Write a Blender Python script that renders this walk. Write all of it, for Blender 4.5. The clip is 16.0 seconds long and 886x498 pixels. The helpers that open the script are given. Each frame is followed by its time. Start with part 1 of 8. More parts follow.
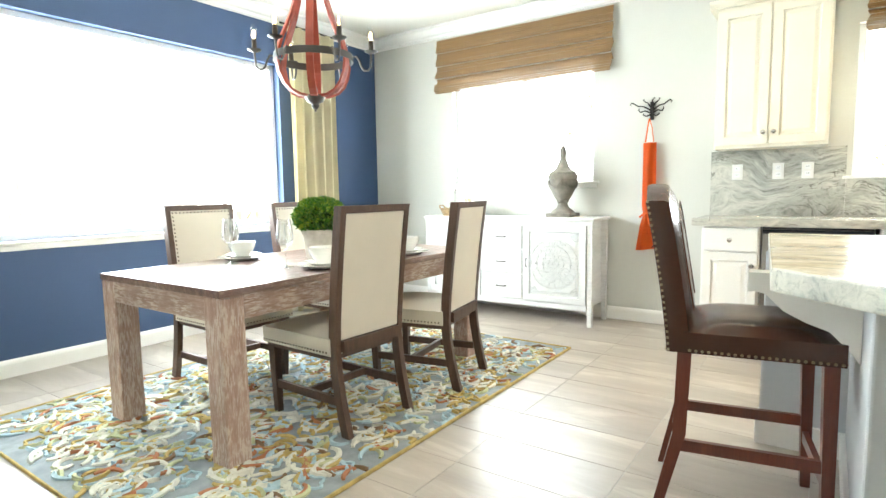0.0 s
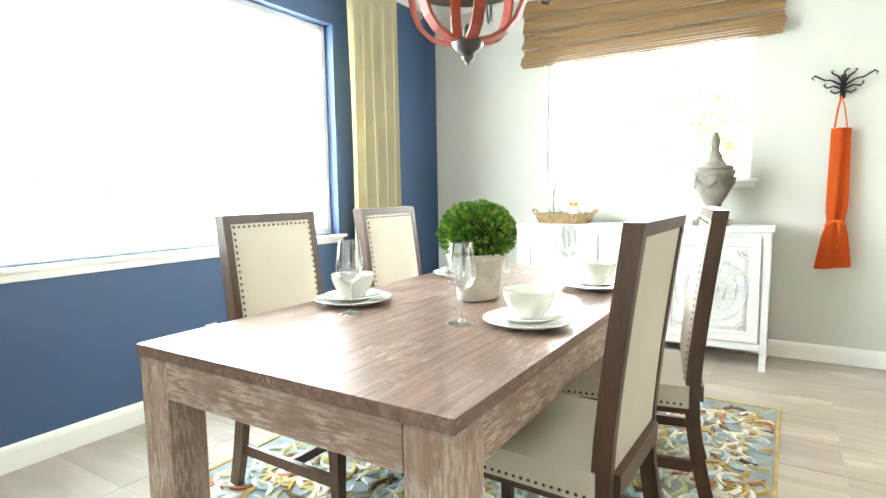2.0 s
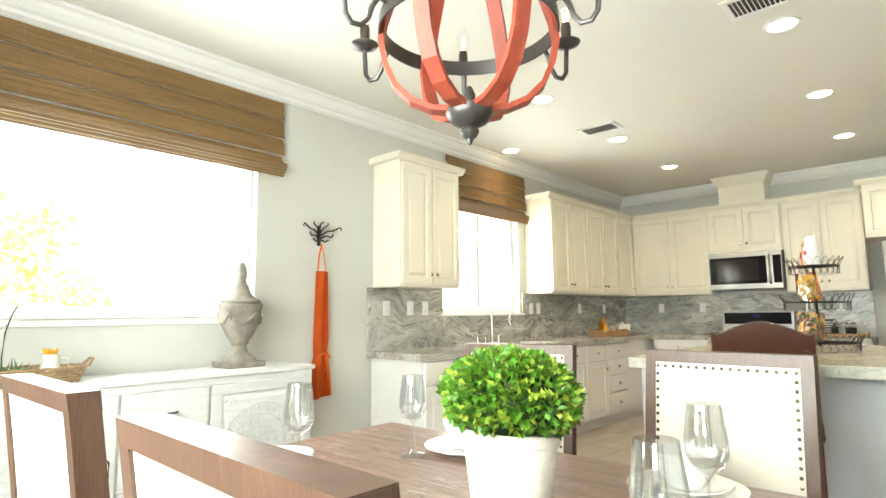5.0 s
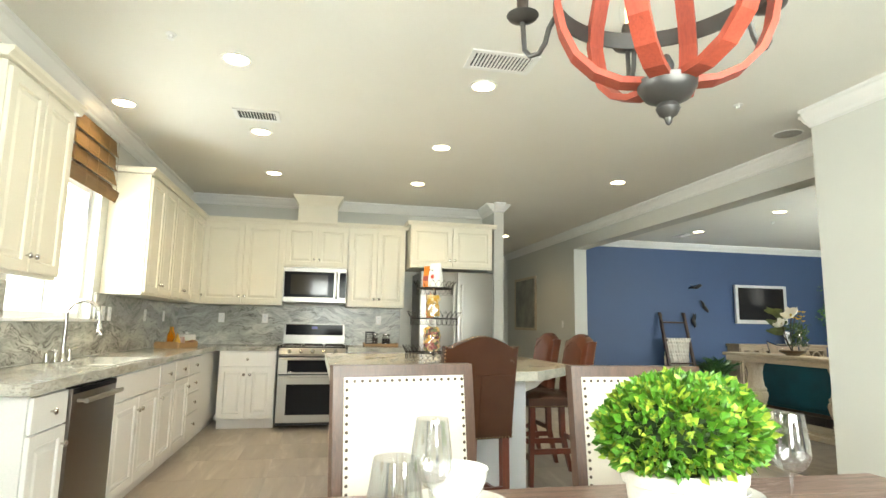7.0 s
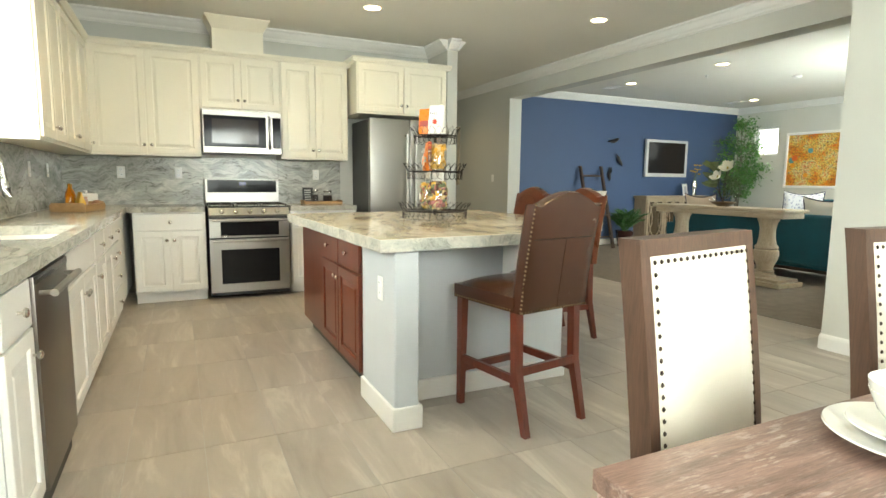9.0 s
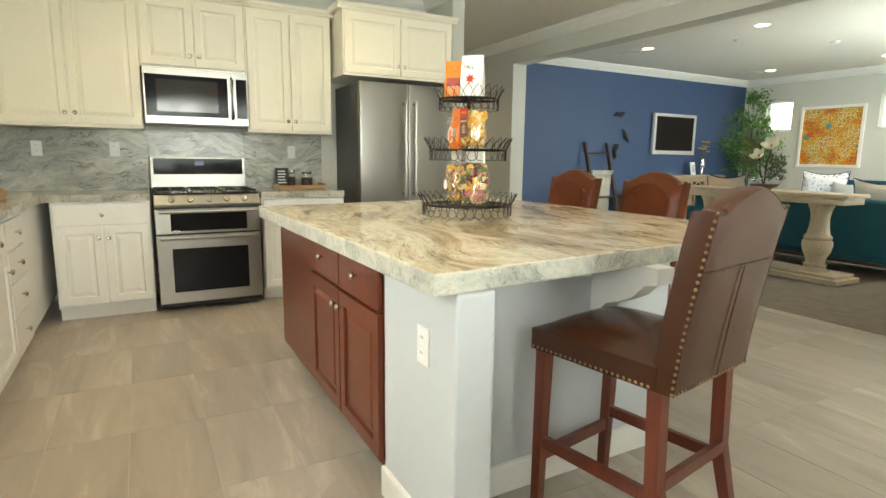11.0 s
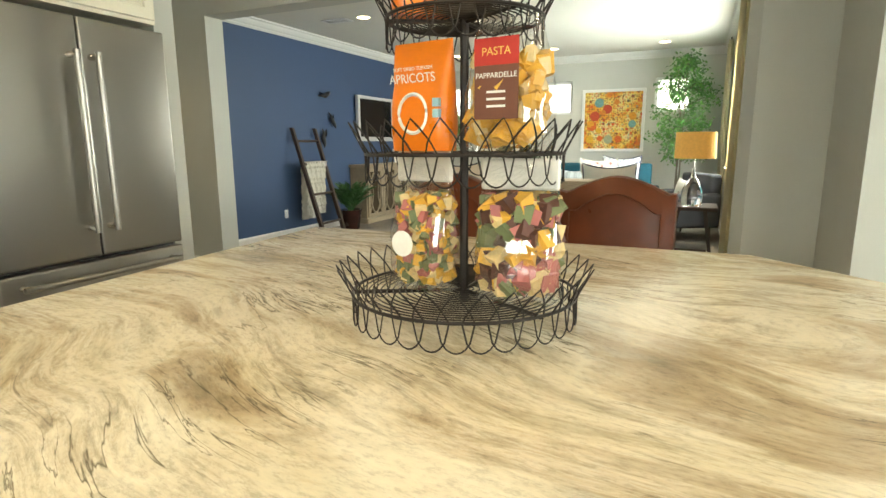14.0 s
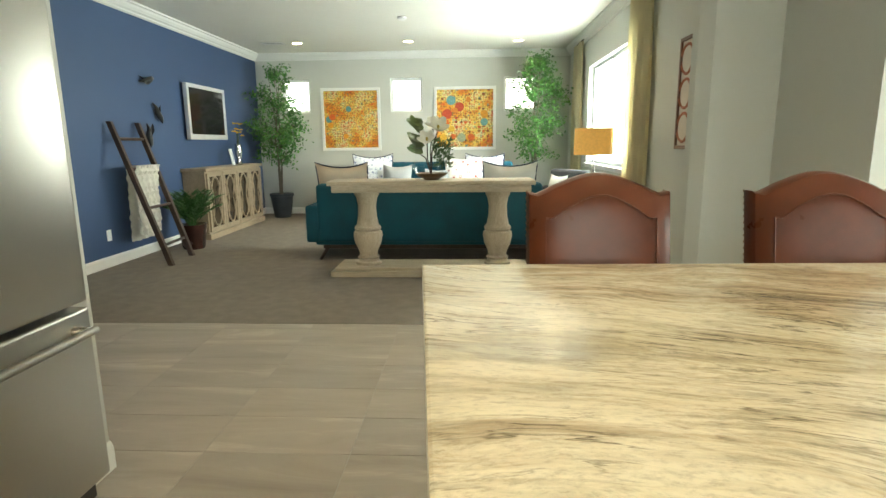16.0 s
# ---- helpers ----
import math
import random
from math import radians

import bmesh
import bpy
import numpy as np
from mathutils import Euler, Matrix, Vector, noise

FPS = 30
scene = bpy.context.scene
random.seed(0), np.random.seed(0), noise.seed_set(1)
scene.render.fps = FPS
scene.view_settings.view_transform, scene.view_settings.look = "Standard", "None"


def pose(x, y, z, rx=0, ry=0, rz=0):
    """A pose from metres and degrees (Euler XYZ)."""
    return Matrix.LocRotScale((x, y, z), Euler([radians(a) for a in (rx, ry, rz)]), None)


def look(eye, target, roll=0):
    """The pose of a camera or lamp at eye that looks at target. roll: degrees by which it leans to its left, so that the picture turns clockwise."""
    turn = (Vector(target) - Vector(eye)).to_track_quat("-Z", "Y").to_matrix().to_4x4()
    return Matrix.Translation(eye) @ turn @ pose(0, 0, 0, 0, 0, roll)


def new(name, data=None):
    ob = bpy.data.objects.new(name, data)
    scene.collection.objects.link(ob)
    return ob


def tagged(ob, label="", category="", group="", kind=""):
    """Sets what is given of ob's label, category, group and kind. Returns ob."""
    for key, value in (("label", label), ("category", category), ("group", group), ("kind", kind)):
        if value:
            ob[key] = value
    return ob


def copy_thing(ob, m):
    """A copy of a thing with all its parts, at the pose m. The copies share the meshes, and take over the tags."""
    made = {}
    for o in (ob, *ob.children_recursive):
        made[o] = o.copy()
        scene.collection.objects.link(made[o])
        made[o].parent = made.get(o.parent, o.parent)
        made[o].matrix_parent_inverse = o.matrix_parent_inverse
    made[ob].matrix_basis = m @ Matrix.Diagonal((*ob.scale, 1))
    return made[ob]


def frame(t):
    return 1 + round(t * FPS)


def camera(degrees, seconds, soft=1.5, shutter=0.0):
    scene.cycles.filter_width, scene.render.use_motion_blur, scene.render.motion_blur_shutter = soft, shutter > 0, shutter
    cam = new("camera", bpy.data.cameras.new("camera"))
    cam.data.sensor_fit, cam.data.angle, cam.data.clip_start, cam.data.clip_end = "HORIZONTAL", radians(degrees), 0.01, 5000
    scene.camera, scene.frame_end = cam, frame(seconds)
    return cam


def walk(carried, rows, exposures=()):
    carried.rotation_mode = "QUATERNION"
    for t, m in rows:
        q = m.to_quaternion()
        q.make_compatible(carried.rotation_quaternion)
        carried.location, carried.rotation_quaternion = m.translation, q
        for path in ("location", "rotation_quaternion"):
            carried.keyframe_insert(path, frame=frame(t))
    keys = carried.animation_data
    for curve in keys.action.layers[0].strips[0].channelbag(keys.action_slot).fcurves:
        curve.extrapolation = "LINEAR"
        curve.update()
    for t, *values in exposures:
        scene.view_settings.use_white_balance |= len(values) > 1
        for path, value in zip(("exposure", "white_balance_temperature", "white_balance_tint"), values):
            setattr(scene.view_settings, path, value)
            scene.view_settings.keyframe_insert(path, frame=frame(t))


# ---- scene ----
cam = camera(77.6, 16.0)
PATH = [
    (0, (0.482, 0.265, 1.125), (-0.659, 1.895, 0.922), -0.9),
    (0.5, (0.169, 0.464, 1.104), (-1.029, 2.053, 0.9), -0.8),
    (1, (-0.176, 0.613, 1.093), (-1.437, 2.152, 0.888), -0.7),
    (1.5, (-0.579, 0.688, 1.124), (-1.791, 2.265, 0.912), -0.7),
    (2, (-0.987, 0.719, 1.148), (-2.046, 2.403, 0.943), -0.9),
    (2.5, (-1.439, 0.717, 1.16), (-2.124, 2.593, 1.055), -1.2),
    (3, (-1.832, 0.809, 1.163), (-2.11, 2.79, 1.17), -1.7),
    (3.2, (-1.987, 0.847, 1.174), (-2.12, 2.842, 1.233), -1.9),
    (5.3, (-3.11, 1.953, 1.203), (-1.455, 3.048, 1.45), -0.3),
    (5.5, (-3.12, 2.122, 1.217), (-1.366, 3.052, 1.465), -0.1),
    (6, (-3.123, 2.514, 1.251), (-1.189, 2.95, 1.515), 0.3),
    (6.5, (-3.065, 2.867, 1.217), (-1.085, 2.787, 1.487), 0.9),
    (7, (-2.983, 3.221, 1.198), (-1.043, 2.818, 1.472), 1.0),
    (7.5, (-2.871, 3.526, 1.216), (-0.982, 2.896, 1.405), 1.3),
    (8, (-2.645, 3.711, 1.18), (-0.776, 3.0, 1.19), 0.7),
    (8.5, (-2.366, 3.884, 1.177), (-0.526, 3.117, 1.027), 0.7),
    (9, (-2.072, 3.987, 1.181), (-0.282, 3.13, 0.939), 0.6),
    (9.2, (-1.963, 3.966, 1.194), (-0.179, 3.105, 0.916), 0.5),
    (11.3, (-0.749, 3.81, 1.215), (0.961, 2.832, 0.874), 0.5),
    (11.5, (-0.618, 3.807, 1.219), (1.076, 2.806, 0.859), 0.2),
    (12, (-0.276, 3.817, 1.22), (1.338, 2.693, 0.854), -0.0),
    (12.5, (0.086, 3.714, 1.209), (1.575, 2.43, 0.843), 0.0),
    (13, (0.425, 3.613, 1.224), (1.799, 2.206, 0.861), -0.1),
    (13.5, (0.758, 3.53, 1.272), (1.803, 1.865, 0.903), 0.1),
    (14, (1.049, 3.37, 1.269), (1.875, 1.587, 0.895), -0.3),
    (14.5, (1.452, 3.24, 1.271), (2.123, 1.394, 0.898), -0.6),
    (15, (1.74, 3.174, 1.267), (2.161, 1.255, 0.893), -0.6),
    (15.5, (2.077, 3.05, 1.244), (2.347, 1.105, 0.867), -0.7),
    (16, (2.417, 2.905, 1.242), (2.519, 0.944, 0.865), -0.6),
]
LIGHT = ((0, 0.30, 6250, 4), (2.5, 0.20, 6350, 2), (5.5, -0.22, 6850, 3), (9, -0.18, 6850, 0), (12, -0.33, 7150, 1), (14.5, -0.31, 7200, -1), (16, -0.08, 6950, -4))
walk(cam, [(t, look(eye, target, roll)) for t, eye, target, roll in PATH], LIGHT)

# ---- world, sun, lamps ----
world = bpy.data.worlds.new("world")
scene.world = world
world.use_nodes = True
_wn = world.node_tree.nodes
_sky = _wn.new("ShaderNodeTexSky")
_sky.sky_type, _sky.sun_disc = "NISHITA", False
_sky.sun_elevation, _sky.sun_rotation = radians(58), radians(150)
_bg = _wn["Background"]
_bg.inputs["Strength"].default_value = 0.15
world.node_tree.links.new(_sky.outputs[0], _bg.inputs["Color"])

sun = new("sun", bpy.data.lights.new("sun", "SUN"))
sun.data.energy, sun.data.angle, sun.data.color = 4.0, radians(0.5), (1.0, 0.95, 0.87)
sun.matrix_world = look((3, -6, 12), (0, 0, 0))


def window_lamp(name, x, y, z, rx, rz, w, h, watts):
    lamp = new(name, bpy.data.lights.new(name, "AREA"))
    lamp.data.shape, lamp.data.size, lamp.data.size_y = "RECTANGLE", w, h
    lamp.data.energy, lamp.data.color = watts, (0.90, 0.96, 1.0)
    lamp.matrix_world = pose(x, y, z, rx, 0, rz)
    return lamp


# skylight entering by the real openings (each lamp stands just outside its pane)
DOWN_WATTS = 31
window_lamp("daylight_dining_west", -3.93, 2.5, 1.55, 90, 90 + 180, 2.2, 1.4, 235)
window_lamp("daylight_dining_north", -1.98, 5.24, 1.72, 90, 180, 1.4, 1.0, 70)
window_lamp("daylight_kitchen_north", 1.2, 5.24, 1.72, 90, 180, 1.2, 1.0, 60)
window_lamp("daylight_living_west", 0.50, -4.3, 1.65, 90, 90 + 180, 2.3, 1.5, 280)

# ---- materials ----
def _tree(name):
    m = bpy.data.materials.new(name)
    m.use_nodes = True
    return m, m.node_tree.nodes, m.node_tree.links, m.node_tree.nodes["Principled BSDF"]


def _coords(n, l, stretch=(1, 1, 1), turn=(0, 0, 0), space="Object"):
    tc, mp = n.new("ShaderNodeTexCoord"), n.new("ShaderNodeMapping")
    mp.inputs["Scale"].default_value = stretch
    mp.inputs["Rotation"].default_value = [radians(a) for a in turn]
    l.new(tc.outputs[space], mp.inputs["Vector"])
    return mp.outputs["Vector"]


def _noise(n, l, vec, scale, detail=4, rough=0.55, warp=0.0):
    t = n.new("ShaderNodeTexNoise")
    t.inputs["Scale"].default_value, t.inputs["Detail"].default_value = scale, detail
    t.inputs["Roughness"].default_value, t.inputs["Distortion"].default_value = rough, warp
    l.new(vec, t.inputs["Vector"])
    return t.outputs["Fac"]


def _ramp(n, l, fac, stops, mode="LINEAR"):
    r = n.new("ShaderNodeValToRGB")
    r.color_ramp.interpolation = mode
    e = r.color_ramp.elements
    while len(e) < len(stops):
        e.new(0.5)
    for el, (p, c) in zip(e, stops):
        el.position, el.color = p, (*c, 1)
    l.new(fac, r.inputs["Fac"])
    return r.outputs["Color"]


def _mix(n, l, fac, a, b, mode="MIX"):
    m = n.new("ShaderNodeMix")
    m.data_type, m.blend_type = "RGBA", mode
    for sock, v in ((m.inputs["Factor"], fac), (m.inputs["A"], a), (m.inputs["B"], b)):
        if isinstance(v, (int, float)):
            sock.default_value = v
        elif isinstance(v, tuple):
            sock.default_value = (*v, 1)
        else:
            l.new(v, sock)
    return m.outputs["Result"]


def _bump(n, l, b, height, strength, dist=0.002):
    bp = n.new("ShaderNodeBump")
    bp.inputs["Strength"].default_value, bp.inputs["Distance"].default_value = strength, dist
    l.new(height, bp.inputs["Height"])
    l.new(bp.outputs["Normal"], b.inputs["Normal"])


def plain(name, base, rough=0.5, metal=0.0, var=0.08, scale=6.0, bump=0.0, bscale=120.0, stretch=(1, 1, 1), base2=None, coat=0.0, rvar=0.1):
    """Paint, metal, cloth and the like: two scales of variation over a base colour, and fine relief."""
    m, n, l, b = _tree(name)
    v = _coords(n, l, stretch)
    big, fine = _noise(n, l, v, scale), _noise(n, l, v, bscale, 3)
    lo = base2 or tuple(c * (1 - var) for c in base)
    hi = tuple(min(1, c * (1 + var * 0.5)) for c in base)
    c = _ramp(n, l, big, [(0.32, lo), (0.68, hi)])
    c = _mix(n, l, 0.12 if var > 0.02 else 0.04, c, _ramp(n, l, fine, [(0.3, tuple(x * 0.6 for x in base)), (0.7, hi)]))
    l.new(c, b.inputs["Base Color"])
    mr = n.new("ShaderNodeMapRange")
    mr.inputs["To Min"].default_value, mr.inputs["To Max"].default_value = max(0.02, rough - rvar), min(1, rough + rvar)
    l.new(big, mr.inputs["Value"])
    l.new(mr.outputs["Result"], b.inputs["Roughness"])
    b.inputs["Metallic"].default_value = metal
    b.inputs["Coat Weight"].default_value = coat
    if bump:
        _bump(n, l, b, fine, bump)
    return m


def timber(name, dark, light, along=(1, 12, 12), rough=0.5, scale=2.5, white=0.0, coat=0.0, bump=0.25):
    """Wood with grain along one axis; white: rubbed paint left in the grain."""
    m, n, l, b = _tree(name)
    v = _coords(n, l, along)
    info = n.new("ShaderNodeObjectInfo")
    geo = n.new("ShaderNodeNewGeometry")
    add = n.new("ShaderNodeVectorMath")
    l.new(v, add.inputs[0])
    sc = n.new("ShaderNodeMath")
    sc.operation = "MULTIPLY_ADD"
    sc.inputs[1].default_value = 37.0
    l.new(geo.outputs["Random Per Island"], sc.inputs[0])
    l.new(info.outputs["Random"], sc.inputs[2])
    l.new(sc.outputs[0], add.inputs[1])
    v = add.outputs[0]
    g = _noise(n, l, v, scale, 8, 0.65, 0.6)
    f = _noise(n, l, v, scale * 9, 3, 0.6)
    c = _ramp(n, l, g, [(0.28, dark), (0.72, light)])
    c = _mix(n, l, 0.25, c, _ramp(n, l, f, [(0.35, tuple(x * 0.55 for x in dark)), (0.65, light)]))
    tone = _mix(n, l, 0.35, (1, 1, 1), _ramp(n, l, geo.outputs["Random Per Island"], [(0.0, (0.65, 0.62, 0.62)), (1.0, (1.2, 1.15, 1.1))]), "MIX")
    c = _mix(n, l, 1.0, c, tone, "MULTIPLY")
    if white:
        w = _noise(n, l, _coords(n, l, (2, 2, 2)), 3.0, 6, 0.7)
        w2 = _noise(n, l, _coords(n, l, tuple(9 if a == 1 else 60 for a in along)), 2.0, 4, 0.7)
        mm = n.new("ShaderNodeMath")
        mm.operation = "MULTIPLY"
        l.new(_ramp(n, l, w, [(0.60 - 0.25 * white, (0, 0, 0)), (0.72 - 0.2 * white, (1, 1, 1))]), mm.inputs[0])
        l.new(_ramp(n, l, w2, [(0.58 - 0.14 * white, (0, 0, 0)), (0.66 - 0.12 * white, (white, white, white))]), mm.inputs[1])
        c = _mix(n, l, mm.outputs[0], c, (0.62, 0.53, 0.46))
    l.new(c, b.inputs["Base Color"])
    b.inputs["Roughness"].default_value = rough
    b.inputs["Coat Weight"].default_value = coat
    b.inputs["Coat Roughness"].default_value = 0.15
    _bump(n, l, b, f, bump, 0.0015)
    return m


def stone(name, stops, stretch, scale, warp, rough, turn=(0, 0, 0), vein=(0.06, 0.05, 0.04), seed=0.0, patch=None):
    """Polished slab with flowing bands: one noise bends the other."""
    m, n, l, b = _tree(name)
    raw = _coords(n, l)
    off = n.new("ShaderNodeVectorMath")
    l.new(raw, off.inputs[0])
    off.inputs[1].default_value = (seed, seed * 0.7, 0)
    raw = off.outputs[0]
    wn = n.new("ShaderNodeTexNoise")
    wn.inputs["Scale"].default_value, wn.inputs["Detail"].default_value = 1.6, 3
    l.new(raw, wn.inputs["Vector"])
    sub, mul, add = (n.new("ShaderNodeVectorMath") for _ in range(3))
    sub.operation = "SUBTRACT"
    sub.inputs[1].default_value = (0.5, 0.5, 0.5)
    mul.operation = "MULTIPLY"
    mul.inputs[1].default_value = (warp, warp, warp)
    l.new(wn.outputs["Color"], sub.inputs[0])
    l.new(sub.outputs[0], mul.inputs[0])
    l.new(raw, add.inputs[0])
    l.new(mul.outputs[0], add.inputs[1])
    mp = n.new("ShaderNodeMapping")
    mp.inputs["Scale"].default_value, mp.inputs["Rotation"].default_value = stretch, [radians(a) for a in turn]
    l.new(add.outputs[0], mp.inputs["Vector"])
    v = mp.outputs["Vector"]
    band = _noise(n, l, v, scale, 7, 0.62, 0.3)
    c = _ramp(n, l, band, stops)
    fine = _noise(n, l, v, scale * 5, 5, 0.7, 0.4)
    c = _mix(n, l, 0.45, c, _ramp(n, l, fine, [(0.3, stops[0][1]), (0.5, stops[len(stops) // 2][1]), (0.7, stops[-1][1])]))
    thin = _noise(n, l, v, scale * 1.6, 6, 0.6, 0.5)
    line = _ramp(n, l, thin, [(0.485, (0, 0, 0)), (0.5, (1, 1, 1)), (0.515, (0, 0, 0))])
    breakup = _noise(n, l, raw, 3.0, 3)
    lm = n.new("ShaderNodeMath")
    lm.operation = "MULTIPLY"
    l.new(line, lm.inputs[0])
    l.new(_ramp(n, l, breakup, [(0.40, (0, 0, 0)), (0.58, (0.9, 0.9, 0.9))]), lm.inputs[1])
    c = _mix(n, l, lm.outputs[0], c, vein)
    if patch:
        c = _mix(n, l, _ramp(n, l, _noise(n, l, add.outputs[0], 2.2, 5, 0.6, 1.2), [(0.44, (0, 0, 0)), (0.60, (0.8, 0.8, 0.8))]), c, patch, "MULTIPLY")
    l.new(c, b.inputs["Base Color"])
    b.inputs["Roughness"].default_value = rough
    return m


def island_stone():
    """Polished slab: long streaks that bend slowly, over grainy tan and grey-green clouds."""
    m, n, l, b = _tree("island_slab")
    raw = _coords(n, l)
    sway = n.new("ShaderNodeTexNoise")
    sway.inputs["Scale"].default_value, sway.inputs["Detail"].default_value = 0.9, 2
    l.new(raw, sway.inputs["Vector"])
    sub, mul, add = (n.new("ShaderNodeVectorMath") for _ in range(3))
    rot = n.new("ShaderNodeVectorRotate")
    sub.operation, mul.operation = "SUBTRACT", "MULTIPLY"
    sub.inputs[1].default_value, mul.inputs[1].default_value = (0.5, 0.5, 0.5), (0.2, 0.75, 0.2)
    l.new(sway.outputs["Color"], sub.inputs[0])
    l.new(sub.outputs[0], mul.inputs[0])
    l.new(raw, add.inputs[0])
    l.new(mul.outputs[0], add.inputs[1])
    rot.rotation_type = "Z_AXIS"
    rot.inputs["Angle"].default_value = radians(12)
    l.new(add.outputs[0], rot.inputs["Vector"])

    def streak(sx, sy):
        mp = n.new("ShaderNodeMapping")
        mp.inputs["Scale"].default_value = (sx, sy, sy)
        l.new(rot.outputs[0], mp.inputs["Vector"])
        return mp.outputs["Vector"]
    wide = _noise(n, l, streak(0.75, 3.4), 1.5, 9, 0.62, 0.6)
    c = _ramp(n, l, wide, [(0.28, (0.25, 0.20, 0.135)), (0.37, (0.44, 0.36, 0.25)), (0.43, (0.58, 0.50, 0.37)), (0.48, (0.74, 0.69, 0.56)), (0.54, (0.72, 0.66, 0.53)), (0.59, (0.56, 0.50, 0.38)), (0.65, (0.38, 0.35, 0.28)), (0.74, (0.66, 0.61, 0.50))])
    fine = _noise(n, l, streak(2.8, 13), 2.0, 8, 0.74, 0.9)
    patch = _ramp(n, l, _noise(n, l, add.outputs[0], 3.2, 5, 0.6, 0.5), [(0.42, (0.05, 0.05, 0.05)), (0.62, (0.55, 0.55, 0.55))])
    c = _mix(n, l, patch, c, _ramp(n, l, fine, [(0.38, (0.20, 0.165, 0.115)), (0.47, (0.50, 0.43, 0.31)), (0.56, (0.76, 0.71, 0.59))]))
    cloud = _noise(n, l, streak(0.8, 1.8), 1.7, 4, 0.6, 0.6)
    c = _mix(n, l, _ramp(n, l, cloud, [(0.48, (0, 0, 0)), (0.66, (0.6, 0.6, 0.6))]), c, (0.70, 0.64, 0.50), "MULTIPLY")
    grain = _noise(n, l, streak(1, 2.4), 42, 5, 0.75)
    c = _mix(n, l, 0.5, c, _ramp(n, l, grain, [(0.36, (0.55, 0.53, 0.50)), (0.5, (1, 1, 1)), (0.66, (1.12, 1.1, 1.06))]), "MULTIPLY")
    for sx, sy, at, ends in ((0.7, 7.5, 0.5, (0.46, 0.58)), (1.6, 15.0, 0.44, (0.50, 0.60))):
        thin = _noise(n, l, streak(sx, sy), 1.7, 5, 0.6, 0.3)
        line = _ramp(n, l, thin, [(at - 0.016, (0, 0, 0)), (at, (1, 1, 1)), (at + 0.010, (0, 0, 0))])
        gate = n.new("ShaderNodeMath")
        gate.operation = "MULTIPLY"
        l.new(line, gate.inputs[0])
        l.new(_ramp(n, l, _noise(n, l, raw, 2.6, 4), [(ends[0], (0, 0, 0)), (ends[1], (0.9, 0.9, 0.9))]), gate.inputs[1])
        c = _mix(n, l, gate.outputs[0], c, (0.10, 0.082, 0.052))
    l.new(c, b.inputs["Base Color"])
    b.inputs["Roughness"].default_value = 0.16
    return m


def clear(name, tint=(1, 1, 1), rough=0.0, ior=1.45, alpha=1.0):
    m, n, l, b = _tree(name)
    b.inputs["Base Color"].default_value = (*tint, 1)
    b.inputs["Roughness"].default_value = rough
    b.inputs["IOR"].default_value = ior
    b.inputs["Transmission Weight"].default_value = 1.0
    return m


def film(name, amount=0.25, tint=(1, 1, 1)):
    """Thin clear film or pane: mostly see-through, with a glossy skin."""
    m, n, l, b = _tree(name)
    tr, gl, mx, lw, pw, ma = (n.new("ShaderNode" + k) for k in ("BsdfTransparent", "BsdfGlossy", "MixShader", "LayerWeight", "Math", "Math"))
    tr.inputs["Color"].default_value = (*tint, 1)
    gl.inputs["Roughness"].default_value = 0.05
    pw.operation, ma.operation = "POWER", "MULTIPLY_ADD"
    pw.inputs[1].default_value, ma.inputs[1].default_value, ma.inputs[2].default_value = 4.0, 0.5, 0.02 + amount
    l.new(lw.outputs["Facing"], pw.inputs[0])
    l.new(pw.outputs[0], ma.inputs[0])
    l.new(ma.outputs[0], mx.inputs[0])
    l.new(tr.outputs[0], mx.inputs[1])
    l.new(gl.outputs[0], mx.inputs[2])
    l.new(mx.outputs[0], n["Material Output"].inputs["Surface"])
    return m


def glow(name, color, strength):
    m, n, l, b = _tree(name)
    b.inputs["Base Color"].default_value = (*color, 1)
    b.inputs["Emission Color"].default_value = (*color, 1)
    b.inputs["Emission Strength"].default_value = strength
    return m


WALL = plain("wall_paint", (0.595, 0.595, 0.55), 0.75, var=0.03, scale=1.2, bump=0.25, bscale=160)
CEIL = plain("ceiling_paint", (0.82, 0.80, 0.73), 0.9, var=0.03, scale=1.0, bump=0.3, bscale=140)
BLUE = plain("blue_paint", (0.039, 0.075, 0.165), 0.6, var=0.06, scale=1.4, bump=0.25, bscale=160)
TRIM = plain("white_trim", (0.82, 0.81, 0.78), 0.35, var=0.02, scale=3)
CAB = plain("cream_lacquer", (0.83, 0.785, 0.655), 0.35, var=0.03, scale=2.5, rvar=0.05)
CABW = plain("white_lacquer", (0.80, 0.79, 0.76), 0.35, var=0.03, scale=2.5, rvar=0.05)
PVC = plain("white_vinyl", (0.85, 0.86, 0.86), 0.4, var=0.02)
STEEL = plain("brushed_steel", (0.39, 0.375, 0.345), 0.33, 1.0, var=0.015, scale=2, bscale=3, rvar=0.03)
STEELD = plain("dark_steel", (0.20, 0.18, 0.16), 0.30, 1.0, var=0.02, scale=2, bscale=3, rvar=0.03)
NICKEL = plain("satin_nickel", (0.62, 0.60, 0.56), 0.25, 1.0, var=0.03)
IRON = plain("black_iron", (0.035, 0.030, 0.028), 0.5, 0.6, var=0.3, scale=20, bump=0.2, bscale=200)
BLACKG = plain("black_glass", (0.012, 0.012, 0.014), 0.06, var=0.02)
BLACK = plain("black_enamel", (0.02, 0.02, 0.02), 0.4, var=0.1)
